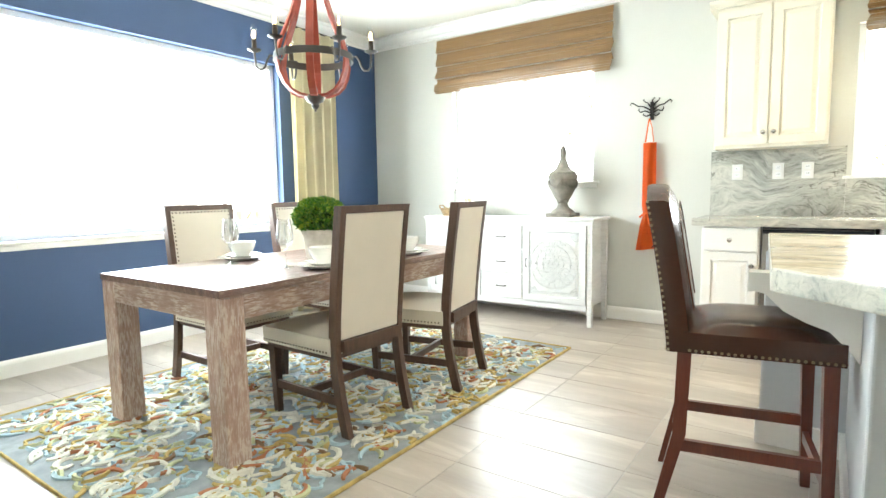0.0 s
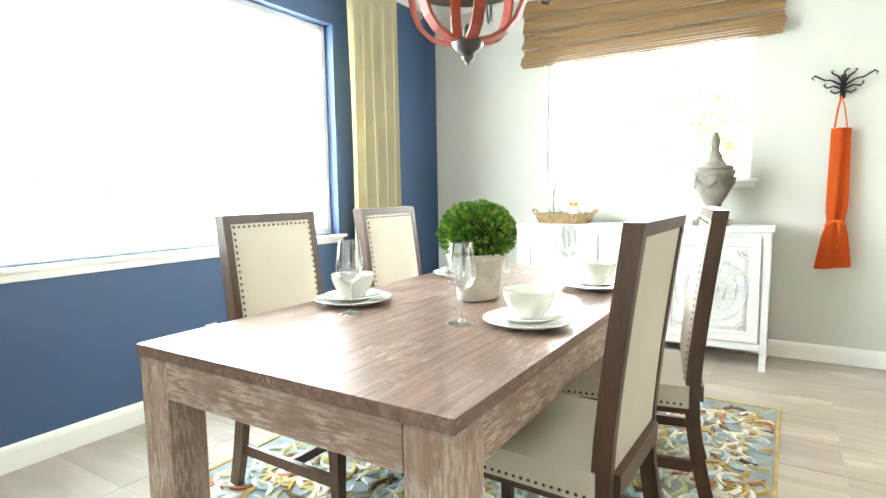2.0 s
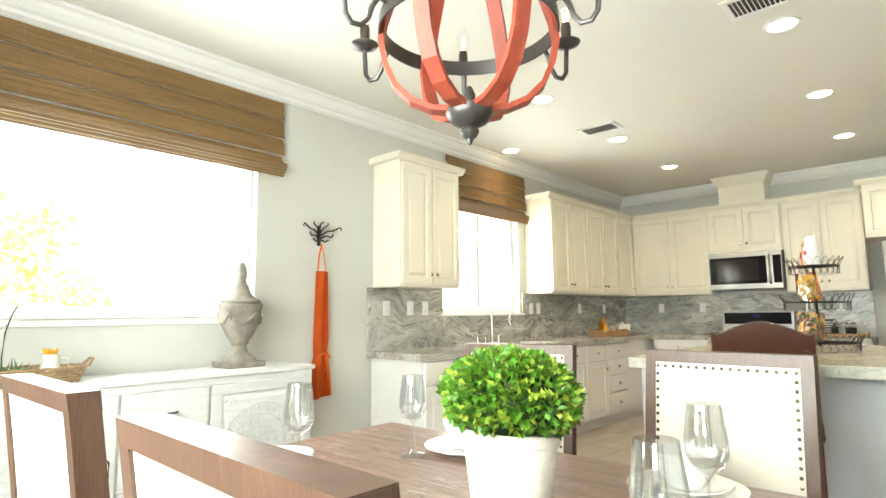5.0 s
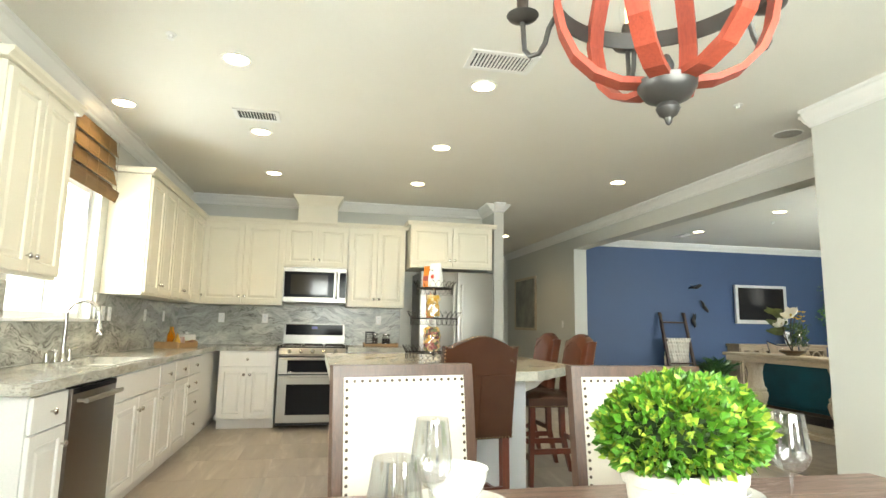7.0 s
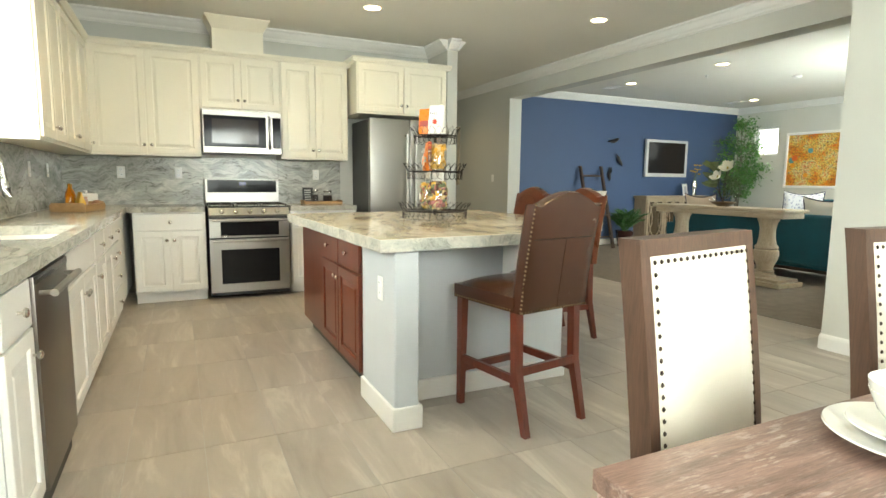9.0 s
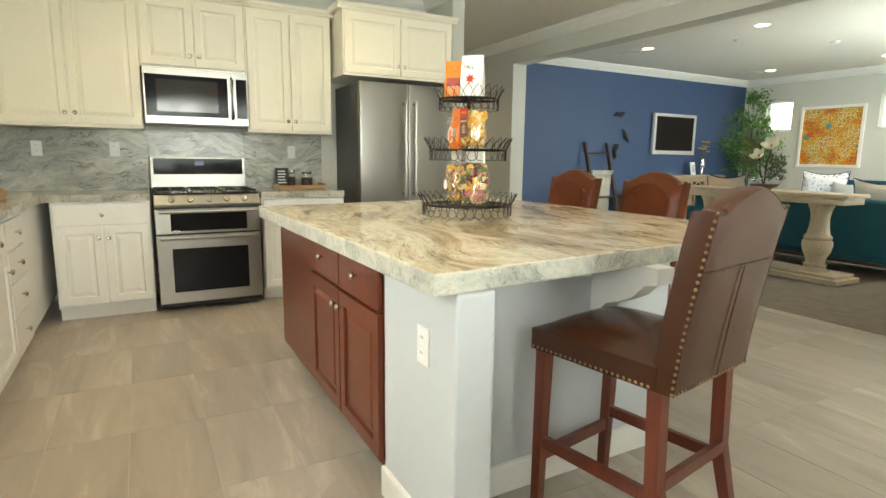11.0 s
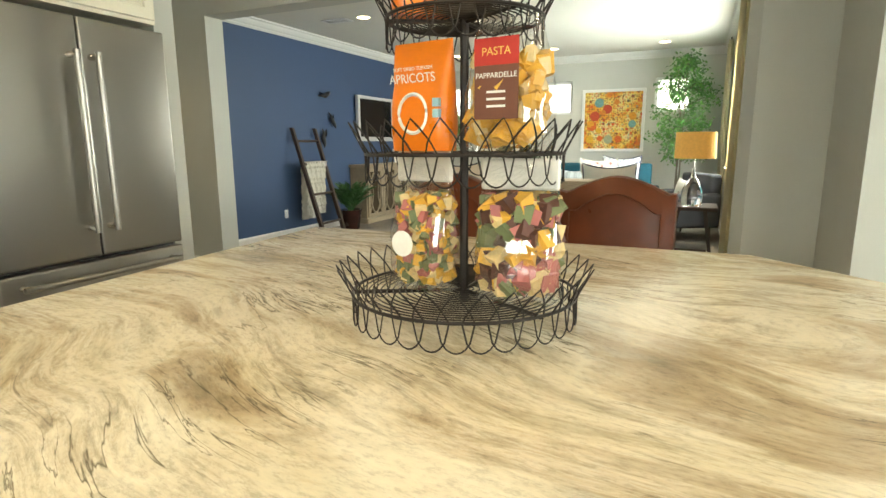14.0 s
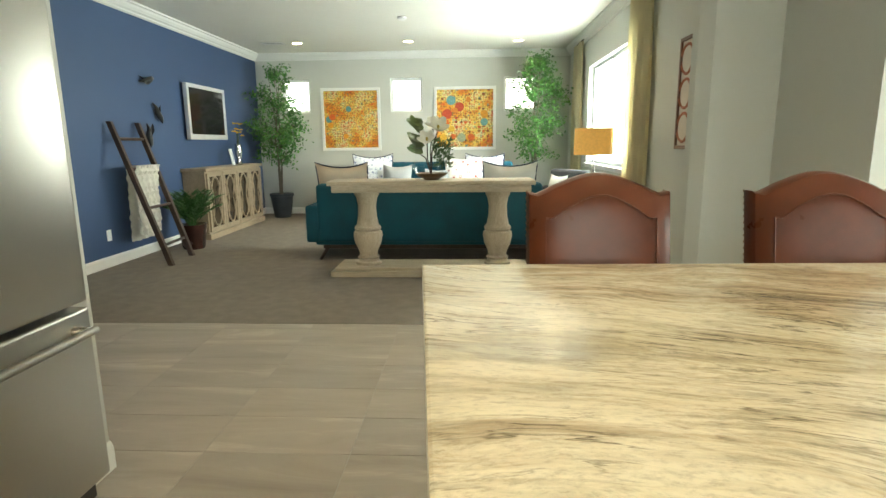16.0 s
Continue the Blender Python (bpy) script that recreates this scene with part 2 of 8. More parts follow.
CHERRY = timber("cherry_stain", (0.092, 0.015, 0.006), (0.165, 0.030, 0.010), (10, 10, 1), 0.3, 1.6, coat=0.3, bump=0.06)
MAHOG = timber("mahogany_legs", (0.09, 0.016, 0.008), (0.17, 0.035, 0.016), (14, 14, 1), 0.3, 2.0, coat=0.3, bump=0.06)
WALNUT = timber("walnut_frame", (0.048, 0.024, 0.015), (0.125, 0.066, 0.040), (14, 14, 1), 0.42, 2.2, coat=0.1, bump=0.15)
TABLEW = timber("distressed_table", (0.066, 0.034, 0.027), (0.33, 0.21, 0.165), (14, 1, 14), 0.38, 2.8, white=0.5, coat=0.25, bump=0.3)
TABLEL = timber("distressed_legs", (0.27, 0.15, 0.11), (0.52, 0.38, 0.31), (12, 12, 1), 0.55, 2.4, white=0.85, bump=0.4)
TABLEX = timber("distressed_apron", (0.25, 0.14, 0.10), (0.50, 0.36, 0.29), (1, 12, 12), 0.55, 2.4, white=0.85, bump=0.4)
LINEN = plain("cream_linen", (0.70, 0.64, 0.54), 0.9, var=0.05, scale=3, bump=0.35, bscale=420)
LEATHER = plain("brown_leather", (0.058, 0.021, 0.011), 0.24, var=0.18, scale=5, bump=0.18, bscale=260, coat=0.1)
LEATHERT = plain("tan_leather", (0.105, 0.026, 0.010), 0.30, var=0.35, scale=6, bump=0.18, bscale=260)
for _m, _v in ((LEATHERT, 0.22), (LEATHER, 0.45), (BLACKG, 0.12)):
    _m.node_tree.nodes["Principled BSDF"].inputs["Specular IOR Level"].default_value = _v
BRASS = plain("aged_brass_nails", (0.30, 0.22, 0.13), 0.3, 1.0, var=0.2)
NAILB = plain("dark_bronze_nails", (0.10, 0.075, 0.055), 0.32, 1.0, var=0.2)
PORC = plain("white_porcelain", (0.80, 0.79, 0.74), 0.12, var=0.02, coat=0.5)
GLASS = clear("clear_glass")
PANE = film("window_pane", 0.01)
ISTONE = island_stone()
ISTONED = stone("island_slab_edge", [(0.25, (0.10, 0.11, 0.10)), (0.45, (0.36, 0.37, 0.33)), (0.6, (0.62, 0.60, 0.52)), (0.75, (0.30, 0.31, 0.28))], (2.5, 2.5, 3.0), 2.6, 0.5, 0.35, vein=(0.20, 0.20, 0.17))
CSTONE = stone("counter_slab", [(0.28, (0.09, 0.09, 0.078)), (0.42, (0.28, 0.275, 0.24)), (0.52, (0.56, 0.54, 0.47)), (0.60, (0.34, 0.33, 0.29)), (0.74, (0.20, 0.20, 0.18))], (0.8, 2.6, 3.0), 1.8, 0.35, 0.15)
SPLASH = stone("splash_slab", [(0.27, (0.05, 0.055, 0.048)), (0.40, (0.16, 0.17, 0.148)), (0.48, (0.31, 0.315, 0.285)), (0.545, (0.62, 0.61, 0.55)), (0.60, (0.30, 0.305, 0.27)), (0.67, (0.46, 0.455, 0.41)), (0.78, (0.11, 0.115, 0.10))], (1.0, 1.0, 4.0), 1.15, 0.55, 0.24, turn=(12, 12, 0), seed=3.1)


def _tile():
    m, n, l, b = _tree("stone_look_tile")
    info = n.new("ShaderNodeObjectInfo")
    v = _coords(n, l)
    sc, add = n.new("ShaderNodeVectorMath"), n.new("ShaderNodeVectorMath")
    sc.operation = "SCALE"
    cv = n.new("ShaderNodeCombineXYZ")
    geo = n.new("ShaderNodeNewGeometry")
    both = n.new("ShaderNodeMath")
    l.new(info.outputs["Random"], both.inputs[0])
    l.new(geo.outputs["Random Per Island"], both.inputs[1])
    l.new(both.outputs[0], cv.inputs[0])
    l.new(both.outputs[0], cv.inputs[1])
    l.new(cv.outputs[0], sc.inputs[0])
    sc.inputs["Scale"].default_value = 40.0
    l.new(v, add.inputs[0])
    l.new(sc.outputs[0], add.inputs[1])
    mp = n.new("ShaderNodeMapping")
    mp.inputs["Scale"].default_value, mp.inputs["Rotation"].default_value = (0.7, 3.6, 1), (0, 0, radians(14))
    l.new(add.outputs[0], mp.inputs["Vector"])
    band = _noise(n, l, mp.outputs["Vector"], 1.5, 7, 0.62, 0.7)
    c = _ramp(n, l, band, [(0.25, (0.30, 0.262, 0.218)), (0.45, (0.385, 0.34, 0.288)), (0.56, (0.415, 0.37, 0.316)), (0.66, (0.52, 0.475, 0.41)), (0.8, (0.355, 0.315, 0.265))])
    tone = _ramp(n, l, info.outputs["Random"], [(0, (0.92, 0.92, 0.93)), (1, (1.06, 1.05, 1.04))])
    c = _mix(n, l, 1.0, c, tone, "MULTIPLY")
    l.new(c, b.inputs["Base Color"])
    b.inputs["Roughness"].default_value = 0.35
    _bump(n, l, b, band, 0.06, 0.001)
    return m


TILE = _tile()
GROUT = plain("grey_grout", (0.47, 0.45, 0.42), 0.9, var=0.1, scale=20, bump=0.3)
CARPET = plain("taupe_carpet", (0.235, 0.205, 0.175), 1.0, var=0.16, scale=9, bump=1.0, bscale=330)

# ---- mesh helpers ----
def box(bm, x0, x1, y0, y1, z0, z1):
    vs = [bm.verts.new((x, y, z)) for z in (z0, z1) for x, y in ((x0, y0), (x1, y0), (x1, y1), (x0, y1))]
    for f in ((3, 2, 1, 0), (4, 5, 6, 7), (0, 1, 5, 4), (1, 2, 6, 5), (2, 3, 7, 6), (3, 0, 4, 7)):
        bm.faces.new([vs[i] for i in f])
    return vs


def soft(bm, w, seg=2):
    bmesh.ops.bevel(bm, geom=bm.edges[:], offset=w, segments=seg, affect="EDGES", profile=0.6)
    return bm


def boxed(x0, x1, y0, y1, z0, z1, bevel=0.0, seg=2):
    bm = bmesh.new()
    box(bm, x0, x1, y0, y1, z0, z1)
    return soft(bm, bevel, seg) if bevel else bm


def lathe(bm, profile, seg=24, cx=0.0, cy=0.0, cap=True):
    rings = []
    for r, z in profile:
        rings.append([bm.verts.new((cx + r * math.cos(a), cy + r * math.sin(a), z)) for a in [2 * math.pi * i / seg for i in range(seg)]])
    for a, b in zip(rings, rings[1:]):
        for i in range(seg):
            j = (i + 1) % seg
            bm.faces.new((a[i], a[j], b[j], b[i]))
    if cap:
        bm.faces.new(rings[0][::-1])
        bm.faces.new(rings[-1])
    return bm


def turned(profile, seg=24, cap=True):
    return lathe(bmesh.new(), profile, seg, cap=cap)


def tube(bm, pts, r, seg=8, closed=False, cap=True):
    """A round rod along points; r may be a number or one radius a point."""
    pts = [Vector(p) for p in pts]
    rad = r if isinstance(r, (list, tuple)) else [r] * len(pts)
    rings, n = [], len(pts)
    up = Vector((0, 0, 1))
    for i, p in enumerate(pts):
        a = pts[(i - 1) % n] if closed or i else p
        c = pts[(i + 1) % n] if closed or i < n - 1 else p
        d = (c - a).normalized() if (c - a).length > 1e-9 else Vector((0, 0, 1))
        s = d.cross(up)
        s = s.normalized() if s.length > 0.05 else d.cross(Vector((1, 0, 0))).normalized()
        u = s.cross(d)
        rings.append([bm.verts.new(p + (s * math.cos(t) + u * math.sin(t)) * rad[i]) for t in [2 * math.pi * k / seg for k in range(seg)]])
    pairs = list(zip(rings, rings[1:])) + ([(rings[-1], rings[0])] if closed else [])
    for a, b in pairs:
        for k in range(seg):
            j = (k + 1) % seg
            bm.faces.new((a[k], a[j], b[j], b[k]))
    if cap and not closed:
        bm.faces.new(rings[0][::-1])
        bm.faces.new(rings[-1])
    return bm


def taper(bm, p0, p1, w0, w1, d0=None, d1=None):
    """A square post from p0 to p1 that goes from w0 x d0 to w1 x d1."""
    d0, d1 = d0 or w0, d1 or w1
    vs = []
    for (x, y, z), w, d in ((p0, w0, d0), (p1, w1, d1)):
        vs += [bm.verts.new((x + sx * w / 2, y + sy * d / 2, z)) for sx, sy in ((-1, -1), (1, -1), (1, 1), (-1, 1))]
    for f in ((3, 2, 1, 0), (4, 5, 6, 7), (0, 1, 5, 4), (1, 2, 6, 5), (2, 3, 7, 6), (3, 0, 4, 7)):
        bm.faces.new([vs[i] for i in f])
    return bm


def slab(bm, outline, z0, z1):
    lo = [bm.verts.new((x, y, z0)) for x, y in outline]
    hi = [bm.verts.new((x, y, z1)) for x, y in outline]
    bm.faces.new(lo[::-1])
    bm.faces.new(hi)
    for i in range(len(outline)):
        j = (i + 1) % len(outline)
        bm.faces.new((lo[i], lo[j], hi[j], hi[i]))
    return bm


def sweep(bm, profile, x0, x1):
    """A moulding: profile of (y, z) drawn along x."""
    a = [bm.verts.new((x0, y, z)) for y, z in profile]
    b = [bm.verts.new((x1, y, z)) for y, z in profile]
    for i in range(len(profile)):
        j = (i + 1) % len(profile)
        bm.faces.new((a[i], b[i], b[j], a[j]))
    bm.faces.new(a[::-1])
    bm.faces.new(b)
    return bm


def studs(bm, places, r=0.006, flat=(0, 0, 1)):
    """Domed nail heads: each a low pyramid dome on its place along the way flat."""
    f = Vector(flat).normalized()
    s = f.orthogonal().normalized()
    u = f.cross(s)
    for p in places:
        p = Vector(p)
        ring = [bm.verts.new(p + (s * math.cos(a) + u * math.sin(a)) * r) for a in [math.pi * k / 3 for k in range(6)]]
        ring2 = [bm.verts.new(p + (s * math.cos(a) + u * math.sin(a)) * r * 0.6 + f * r * 0.5) for a in [math.pi * k / 3 for k in range(6)]]
        top = bm.verts.new(p + f * r * 0.65)
        for k in range(6):
            j = (k + 1) % 6
            bm.faces.new((ring[k], ring[j], ring2[j], ring2[k]))
            bm.faces.new((ring2[k], ring2[j], top))
    return bm


def to_mesh(name, bm, material, smooth=False):
    bmesh.ops.recalc_face_normals(bm, faces=bm.faces[:])
    me = bpy.data.meshes.new(name)
    bm.to_mesh(me)
    bm.free()
    for mm in material if isinstance(material, (list, tuple)) else [material]:
        me.materials.append(mm)
    if smooth:
        me.shade_smooth()
        me.set_sharp_from_angle(angle=radians(38))
    return me


def part(name, bm, material, parent, label="", smooth=True, at=None):
    ob = new(name, to_mesh(name, bm, material, smooth))
    ob.parent = parent
    if at is not None:
        ob.matrix_basis = at
    if label:
        tagged(ob, label)
    return ob


def thing(name, label, category, group="", at=None):
    ob = new(name)
    ob.empty_display_size = 0.1
    if at is not None:
        ob.matrix_basis = at
    return tagged(ob, label, category, group)


def single(name, bm, material, label, category, at=None, smooth=True, group="", kind=""):
    ob = new(name, to_mesh(name, bm, material, smooth))
    if at is not None:
        ob.matrix_basis = at
    return tagged(ob, label, category, group, kind)


def structure(name, bm, material, label="", smooth=False):
    ob = new(name, to_mesh(name, bm, material, smooth))
    return tagged(ob, label, name.split("_")[0], kind="structure")


def holed(bm, along, a0, a1, t0, t1, z0, z1, holes=()):
    """A wall along 'x' or 'y' from a0 to a1, t0 to t1 thick, with holes (a, b, low, high)."""
    def put(p, q, lo, hi):
        if q - p > 1e-4 and hi - lo > 1e-4:
            box(bm, *((p, q, t0, t1) if along == "x" else (t0, t1, p, q)), lo, hi)
    at = a0
    for p, q, lo, hi in sorted(holes):
        put(at, p, z0, z1)
        put(p, q, z0, lo)
        put(p, q, hi, z1)
        at = q
    put(at, a1, z0, z1)
    bmesh.ops.remove_doubles(bm, verts=bm.verts[:], dist=1e-5)
    return bm

# ---- walls, floor, ceiling ----
NORTH, WEST, EAST, CEILZ = 5.02, -3.74, 4.38, 2.80
LIV_S, LIV_E, LIV_W, BEAM = -7.02, 6.20, 0.72, -0.76
HALL_N, HALL_E = 1.0, 8.9
DIN_S, DIN_X, STUB, STUB_X = -0.20, 0.27, -1.20, 0.81
WIN_W = (1.30, 3.69, 0.86, 2.32)
WIN_N = (-2.70, -1.22, 1.21, 2.22)
WIN_K = (0.60, 1.80, 1.20, 2.22)
WIN_L = (-5.45, -3.05, 0.94, 2.30)
WIN_S = ((1.28, 1.85, 1.79, 2.37), (3.26, 3.83, 1.79, 2.37), (5.25, 5.76, 1.79, 2.37))

structure("wall_north", holed(bmesh.new(), "x", WEST - 0.16, EAST + 0.16, NORTH, NORTH + 0.16, 0, CEILZ, (WIN_N, WIN_K)), WALL, "pale grey painted plaster wall")
structure("wall_west_dining", holed(bmesh.new(), "y", DIN_S - 0.16, NORTH, WEST - 0.16, WEST, 0, CEILZ, (WIN_W,)), BLUE, "deep blue painted accent wall")
structure("wall_east_kitchen", holed(bmesh.new(), "y", HALL_N + 0.13, NORTH, EAST, EAST + 0.16, 0, CEILZ), WALL)
bm = slab(bmesh.new(), [(WEST - 0.16, DIN_S - 0.14), (DIN_X - 0.14, DIN_S - 0.14), (DIN_X - 0.14, STUB - 0.20), (STUB_X, STUB - 0.20),
                        (STUB_X, STUB - 0.09), (0.735, STUB), (DIN_X, STUB), (DIN_X, DIN_S), (WEST - 0.16, DIN_S)], 0, CEILZ)
structure("wall_south_dining", bm, WALL, "pale grey wall pier beside the wide opening")
structure("wall_west_living", holed(bmesh.new(), "y", LIV_S - 0.16, STUB - 0.20, LIV_W - 0.16, LIV_W, 0, CEILZ, (WIN_L,)), WALL)
structure("wall_south_living", holed(bmesh.new(), "x", LIV_W, LIV_E + 0.16, LIV_S - 0.16, LIV_S, 0, CEILZ, WIN_S), WALL, "pale grey wall with three small high windows")
structure("wall_east_living", holed(bmesh.new(), "y", LIV_S, BEAM - 0.22, LIV_E, LIV_E + 0.16, 0, CEILZ), BLUE, "deep blue painted accent wall")
structure("wall_hall_south", boxed(5.47, HALL_E, BEAM - 0.22, BEAM, 0, CEILZ), WALL)
structure("wall_hall_north", boxed(3.83, HALL_E, HALL_N, HALL_N + 0.13, 0, CEILZ), WALL, "white wall end beside the refrigerator")
structure("wall_hall_east", boxed(HALL_E, HALL_E + 0.16, BEAM - 0.22, HALL_N + 0.13, 0, CEILZ), WALL)
structure("beam", boxed(DIN_X + 0.002, 5.47, BEAM - 0.22, BEAM, 2.49, CEILZ), WALL, "wide plastered beam over the living room opening")
bm = bmesh.new()
box(bm, WEST - 0.16, EAST + 0.16, DIN_S - 0.14, NORTH + 0.16, CEILZ, CEILZ + 0.12)
box(bm, DIN_X - 0.14, HALL_E + 0.16, LIV_S - 0.16, DIN_S - 0.14, CEILZ, CEILZ + 0.12)
box(bm, EAST + 0.16, HALL_E + 0.16, DIN_S - 0.14, HALL_N + 0.13, CEILZ, CEILZ + 0.12)
structure("ceiling", bm, CEIL, "off-white textured plaster ceiling")
bm = bmesh.new()
box(bm, WEST - 0.16, HALL_E + 0.16, BEAM, NORTH + 0.16, -0.12, -0.0016)
floor = structure("floor", bm, GROUT, "grey stone-look porcelain tile floor")
structure("floor_living", boxed(DIN_X - 0.14, LIV_E + 0.16, LIV_S - 0.16, BEAM, -0.12, 0.004), CARPET, "taupe cut-pile carpet")

# ground outside
structure("ground", boxed(-400, 400, -400, 400, -0.45, -0.15), plain("pale_gravel", (0.42, 0.38, 0.32), 0.95, var=0.2, scale=0.6, bump=0.5, bscale=30), "pale gravel yard")

CROWN = [(0, 0), (-0.105, 0), (-0.105, -0.018), (-0.085, -0.028), (-0.072, -0.05), (-0.05, -0.075), (-0.03, -0.088), (-0.022, -0.105), (0, -0.118)]
BASE = [(0, 0), (-0.016, 0), (-0.016, 0.085), (-0.012, 0.10), (-0.004, 0.112), (0, 0.112)]


def run(name, profile, z, x0, y0, x1, y1, material=TRIM):
    """A moulding from one point to the other; the room lies to the right of the way."""
    length, a = math.hypot(x1 - x0, y1 - y0), math.degrees(math.atan2(y1 - y0, x1 - x0))
    ob = structure(name, sweep(bmesh.new(), profile, 0, length), material, smooth=False)
    ob.matrix_basis = pose(x0, y0, z, 0, 0, a)
    ob["category"] = "moulding"
    return ob


CZ = CEILZ - 0.001
for x0, y0, x1, y1 in ((WEST, NORTH, EAST, NORTH), (EAST, NORTH, EAST, HALL_N + 0.13), (WEST, DIN_S, WEST, NORTH), (DIN_X, DIN_S, WEST, DIN_S),
                       (DIN_X, BEAM, DIN_X, DIN_S), (HALL_E, BEAM, DIN_X, BEAM), (3.83, HALL_N, HALL_E, HALL_N), (3.83, HALL_N + 0.13, 3.83, HALL_N), (EAST, HALL_N + 0.13, 3.83, HALL_N + 0.13),
                       (LIV_E, BEAM - 0.22, LIV_E, LIV_S), (LIV_E, LIV_S, LIV_W, LIV_S), (LIV_W, LIV_S, LIV_W, STUB - 0.20), (0.735, STUB, DIN_X, STUB), (DIN_X, STUB, DIN_X, BEAM - 0.22), (DIN_X, BEAM - 0.22, LIV_E, BEAM - 0.22)):
    run("trim_crown", CROWN, CZ, x0, y0, x1, y1)
for x0, y0, x1, y1 in ((WEST, NORTH, -0.28, NORTH), (WEST, DIN_S, WEST, NORTH), (DIN_X, DIN_S, WEST, DIN_S), (DIN_X, BEAM, DIN_X, DIN_S), (DIN_X, STUB, DIN_X, BEAM), (0.735, STUB, DIN_X, STUB), (STUB_X, STUB - 0.09, 0.735, STUB), (STUB_X, STUB - 0.20, STUB_X, STUB - 0.09), (LIV_W, LIV_S, LIV_W, STUB - 0.20),
                       (LIV_E, LIV_S, LIV_W, LIV_S), (LIV_E, BEAM - 0.22, LIV_E, LIV_S), (5.47, BEAM - 0.22, 5.47, BEAM), (HALL_E, BEAM, 5.47, BEAM), (3.83, HALL_N, HALL_E, HALL_N), (3.83, HALL_N + 0.13, 3.83, HALL_N)):
    run("baseboard", BASE, 0.002, x0, y0, x1, y1)

# ---- kitchen ----
def knob(parent, x, y, z):
    bm = turned([(0.005, 0), (0.005, 0.012), (0.013, 0.016), (0.0165, 0.022), (0.013, 0.028), (0.004, 0.031)], 12)
    return part("knob", bm, NICKEL, parent, "satin nickel knob", at=pose(x, y, z, 90))


def leaf(parent, name, x0, x1, z0, z1, y, material, flat=False, knobs=()):
    """A door or drawer front on the plane y, facing -y, with a framed, raised panel."""
    w = 0.058
    bm = bmesh.new()
    if flat:
        box(bm, x0, x1, y - 0.019, y, z0, z1)
        soft(bm, 0.005, 2)
    else:
        steps = [(0, 0), (0, -0.018), (0.003, -0.020), (w - 0.004, -0.020), (w, -0.016), (w + 0.002, -0.009), (w + 0.012, -0.009), (w + 0.034, -0.016)]
        rings = [[bm.verts.new(p) for p in ((x0 + o, y + d, z0 + o), (x1 - o, y + d, z0 + o), (x1 - o, y + d, z1 - o), (x0 + o, y + d, z1 - o))] for o, d in steps]
        bm.faces.new(rings[0][::-1])
        bm.faces.new(rings[-1])
        for p, q in zip(rings, rings[1:]):
            for i in range(4):
                bm.faces.new((p[i], p[(i + 1) % 4], q[(i + 1) % 4], q[i]))
    ob = part(name, bm, material, parent, smooth=False)
    for kx, kz in knobs:
        knob(ob, kx, y - 0.019, kz)
    return ob


def cabinet(name, label, w, d, z0, z1, material, at, fronts, toe=0.0, group="", crown=0.0):
    """A carcass w wide and d deep, front at y = 0, with fronts (kind, x0, x1, z0, z1, knobs)."""
    ob = thing(name, label, "cabinet", group, at)
    bm = bmesh.new()
    box(bm, -w / 2, w / 2, 0.0, d, z0 + toe, z1)
    if toe:
        box(bm, -w / 2 + 0.003, w / 2 - 0.003, 0.06, d, z0 + 0.001, z0 + toe)
    part("body", bm, material, ob, smooth=False)
    if crown:
        bm = bmesh.new()
        sweep(bm, [(d, z1), (-0.024, z1), (-0.028, z1 + 0.012), (-0.045, z1 + 0.03), (-0.048, z1 + crown), (d, z1 + crown)], -w / 2 - crown, w / 2 + crown)
        part("cornice", bm, material, ob, smooth=False)
    for kind, x0, x1, a, b, kn in fronts:
        leaf(ob, "drawer" if kind == "drawer" else "door", x0, x1, a, b, -0.001, material, kind == "drawer", kn)
    return ob


def pair(w, z0, z1, low=True, top=0.0):
    """Two doors, knobs by the middle; with a drawer row of height top above."""
    g = 0.004
    kz = z1 - top - 0.09 if not low else z0 + 0.08
    zt = z1 - top
    out = [("door", -w / 2 + 0.012, -g / 2 - 0.004, z0, zt - g, [(-0.032, kz)]), ("door", g / 2 + 0.004, w / 2 - 0.012, z0, zt - g, [(0.032, kz)])]
    if top:
        out.append(("drawer", -w / 2 + 0.012, w / 2 - 0.012, zt + g, z1, [(0.0, zt + top / 2)]))
    return out


def one(w, z0, z1, side, top=0.16):
    zt = z1 - top
    kx = side * (w / 2 - 0.045)
    return [("door", -w / 2 + 0.012, w / 2 - 0.012, z0, zt - 0.004, [(kx, zt - 0.09)]), ("drawer", -w / 2 + 0.012, w / 2 - 0.012, zt + 0.004, z1, [(0, zt + top / 2)])]


BF, CT = 4.46, 0.87           # plane of the north base fronts, underside of the tops
EF = 3.74                     # plane of the east base fronts
cabinet("base_cabinet", "white base cabinet with one drawer and door", 0.36, 0.55, 0, CT, CABW, pose(-0.06, BF, 0), one(0.36, 0.12, 0.855, 1), 0.10)
cabinet("base_cabinet", "white sink base cabinet with plain false front", 0.92, 0.55, 0, CT, CABW, pose(1.20, BF, 0),
        pair(0.92, 0.12, 0.69, False) + [("drawer", -0.448, 0.448, 0.70, 0.855, [])], 0.10)
cabinet("base_cabinet", "white base cabinet with one drawer and door", 0.46, 0.55, 0, CT, CABW, pose(1.89, BF, 0), one(0.46, 0.12, 0.855, -1), 0.10)
cabinet("base_cabinet", "white base cabinet with one drawer and door", 0.46, 0.55, 0, CT, CABW, pose(2.35, BF, 0), one(0.46, 0.12, 0.855, 1), 0.10)
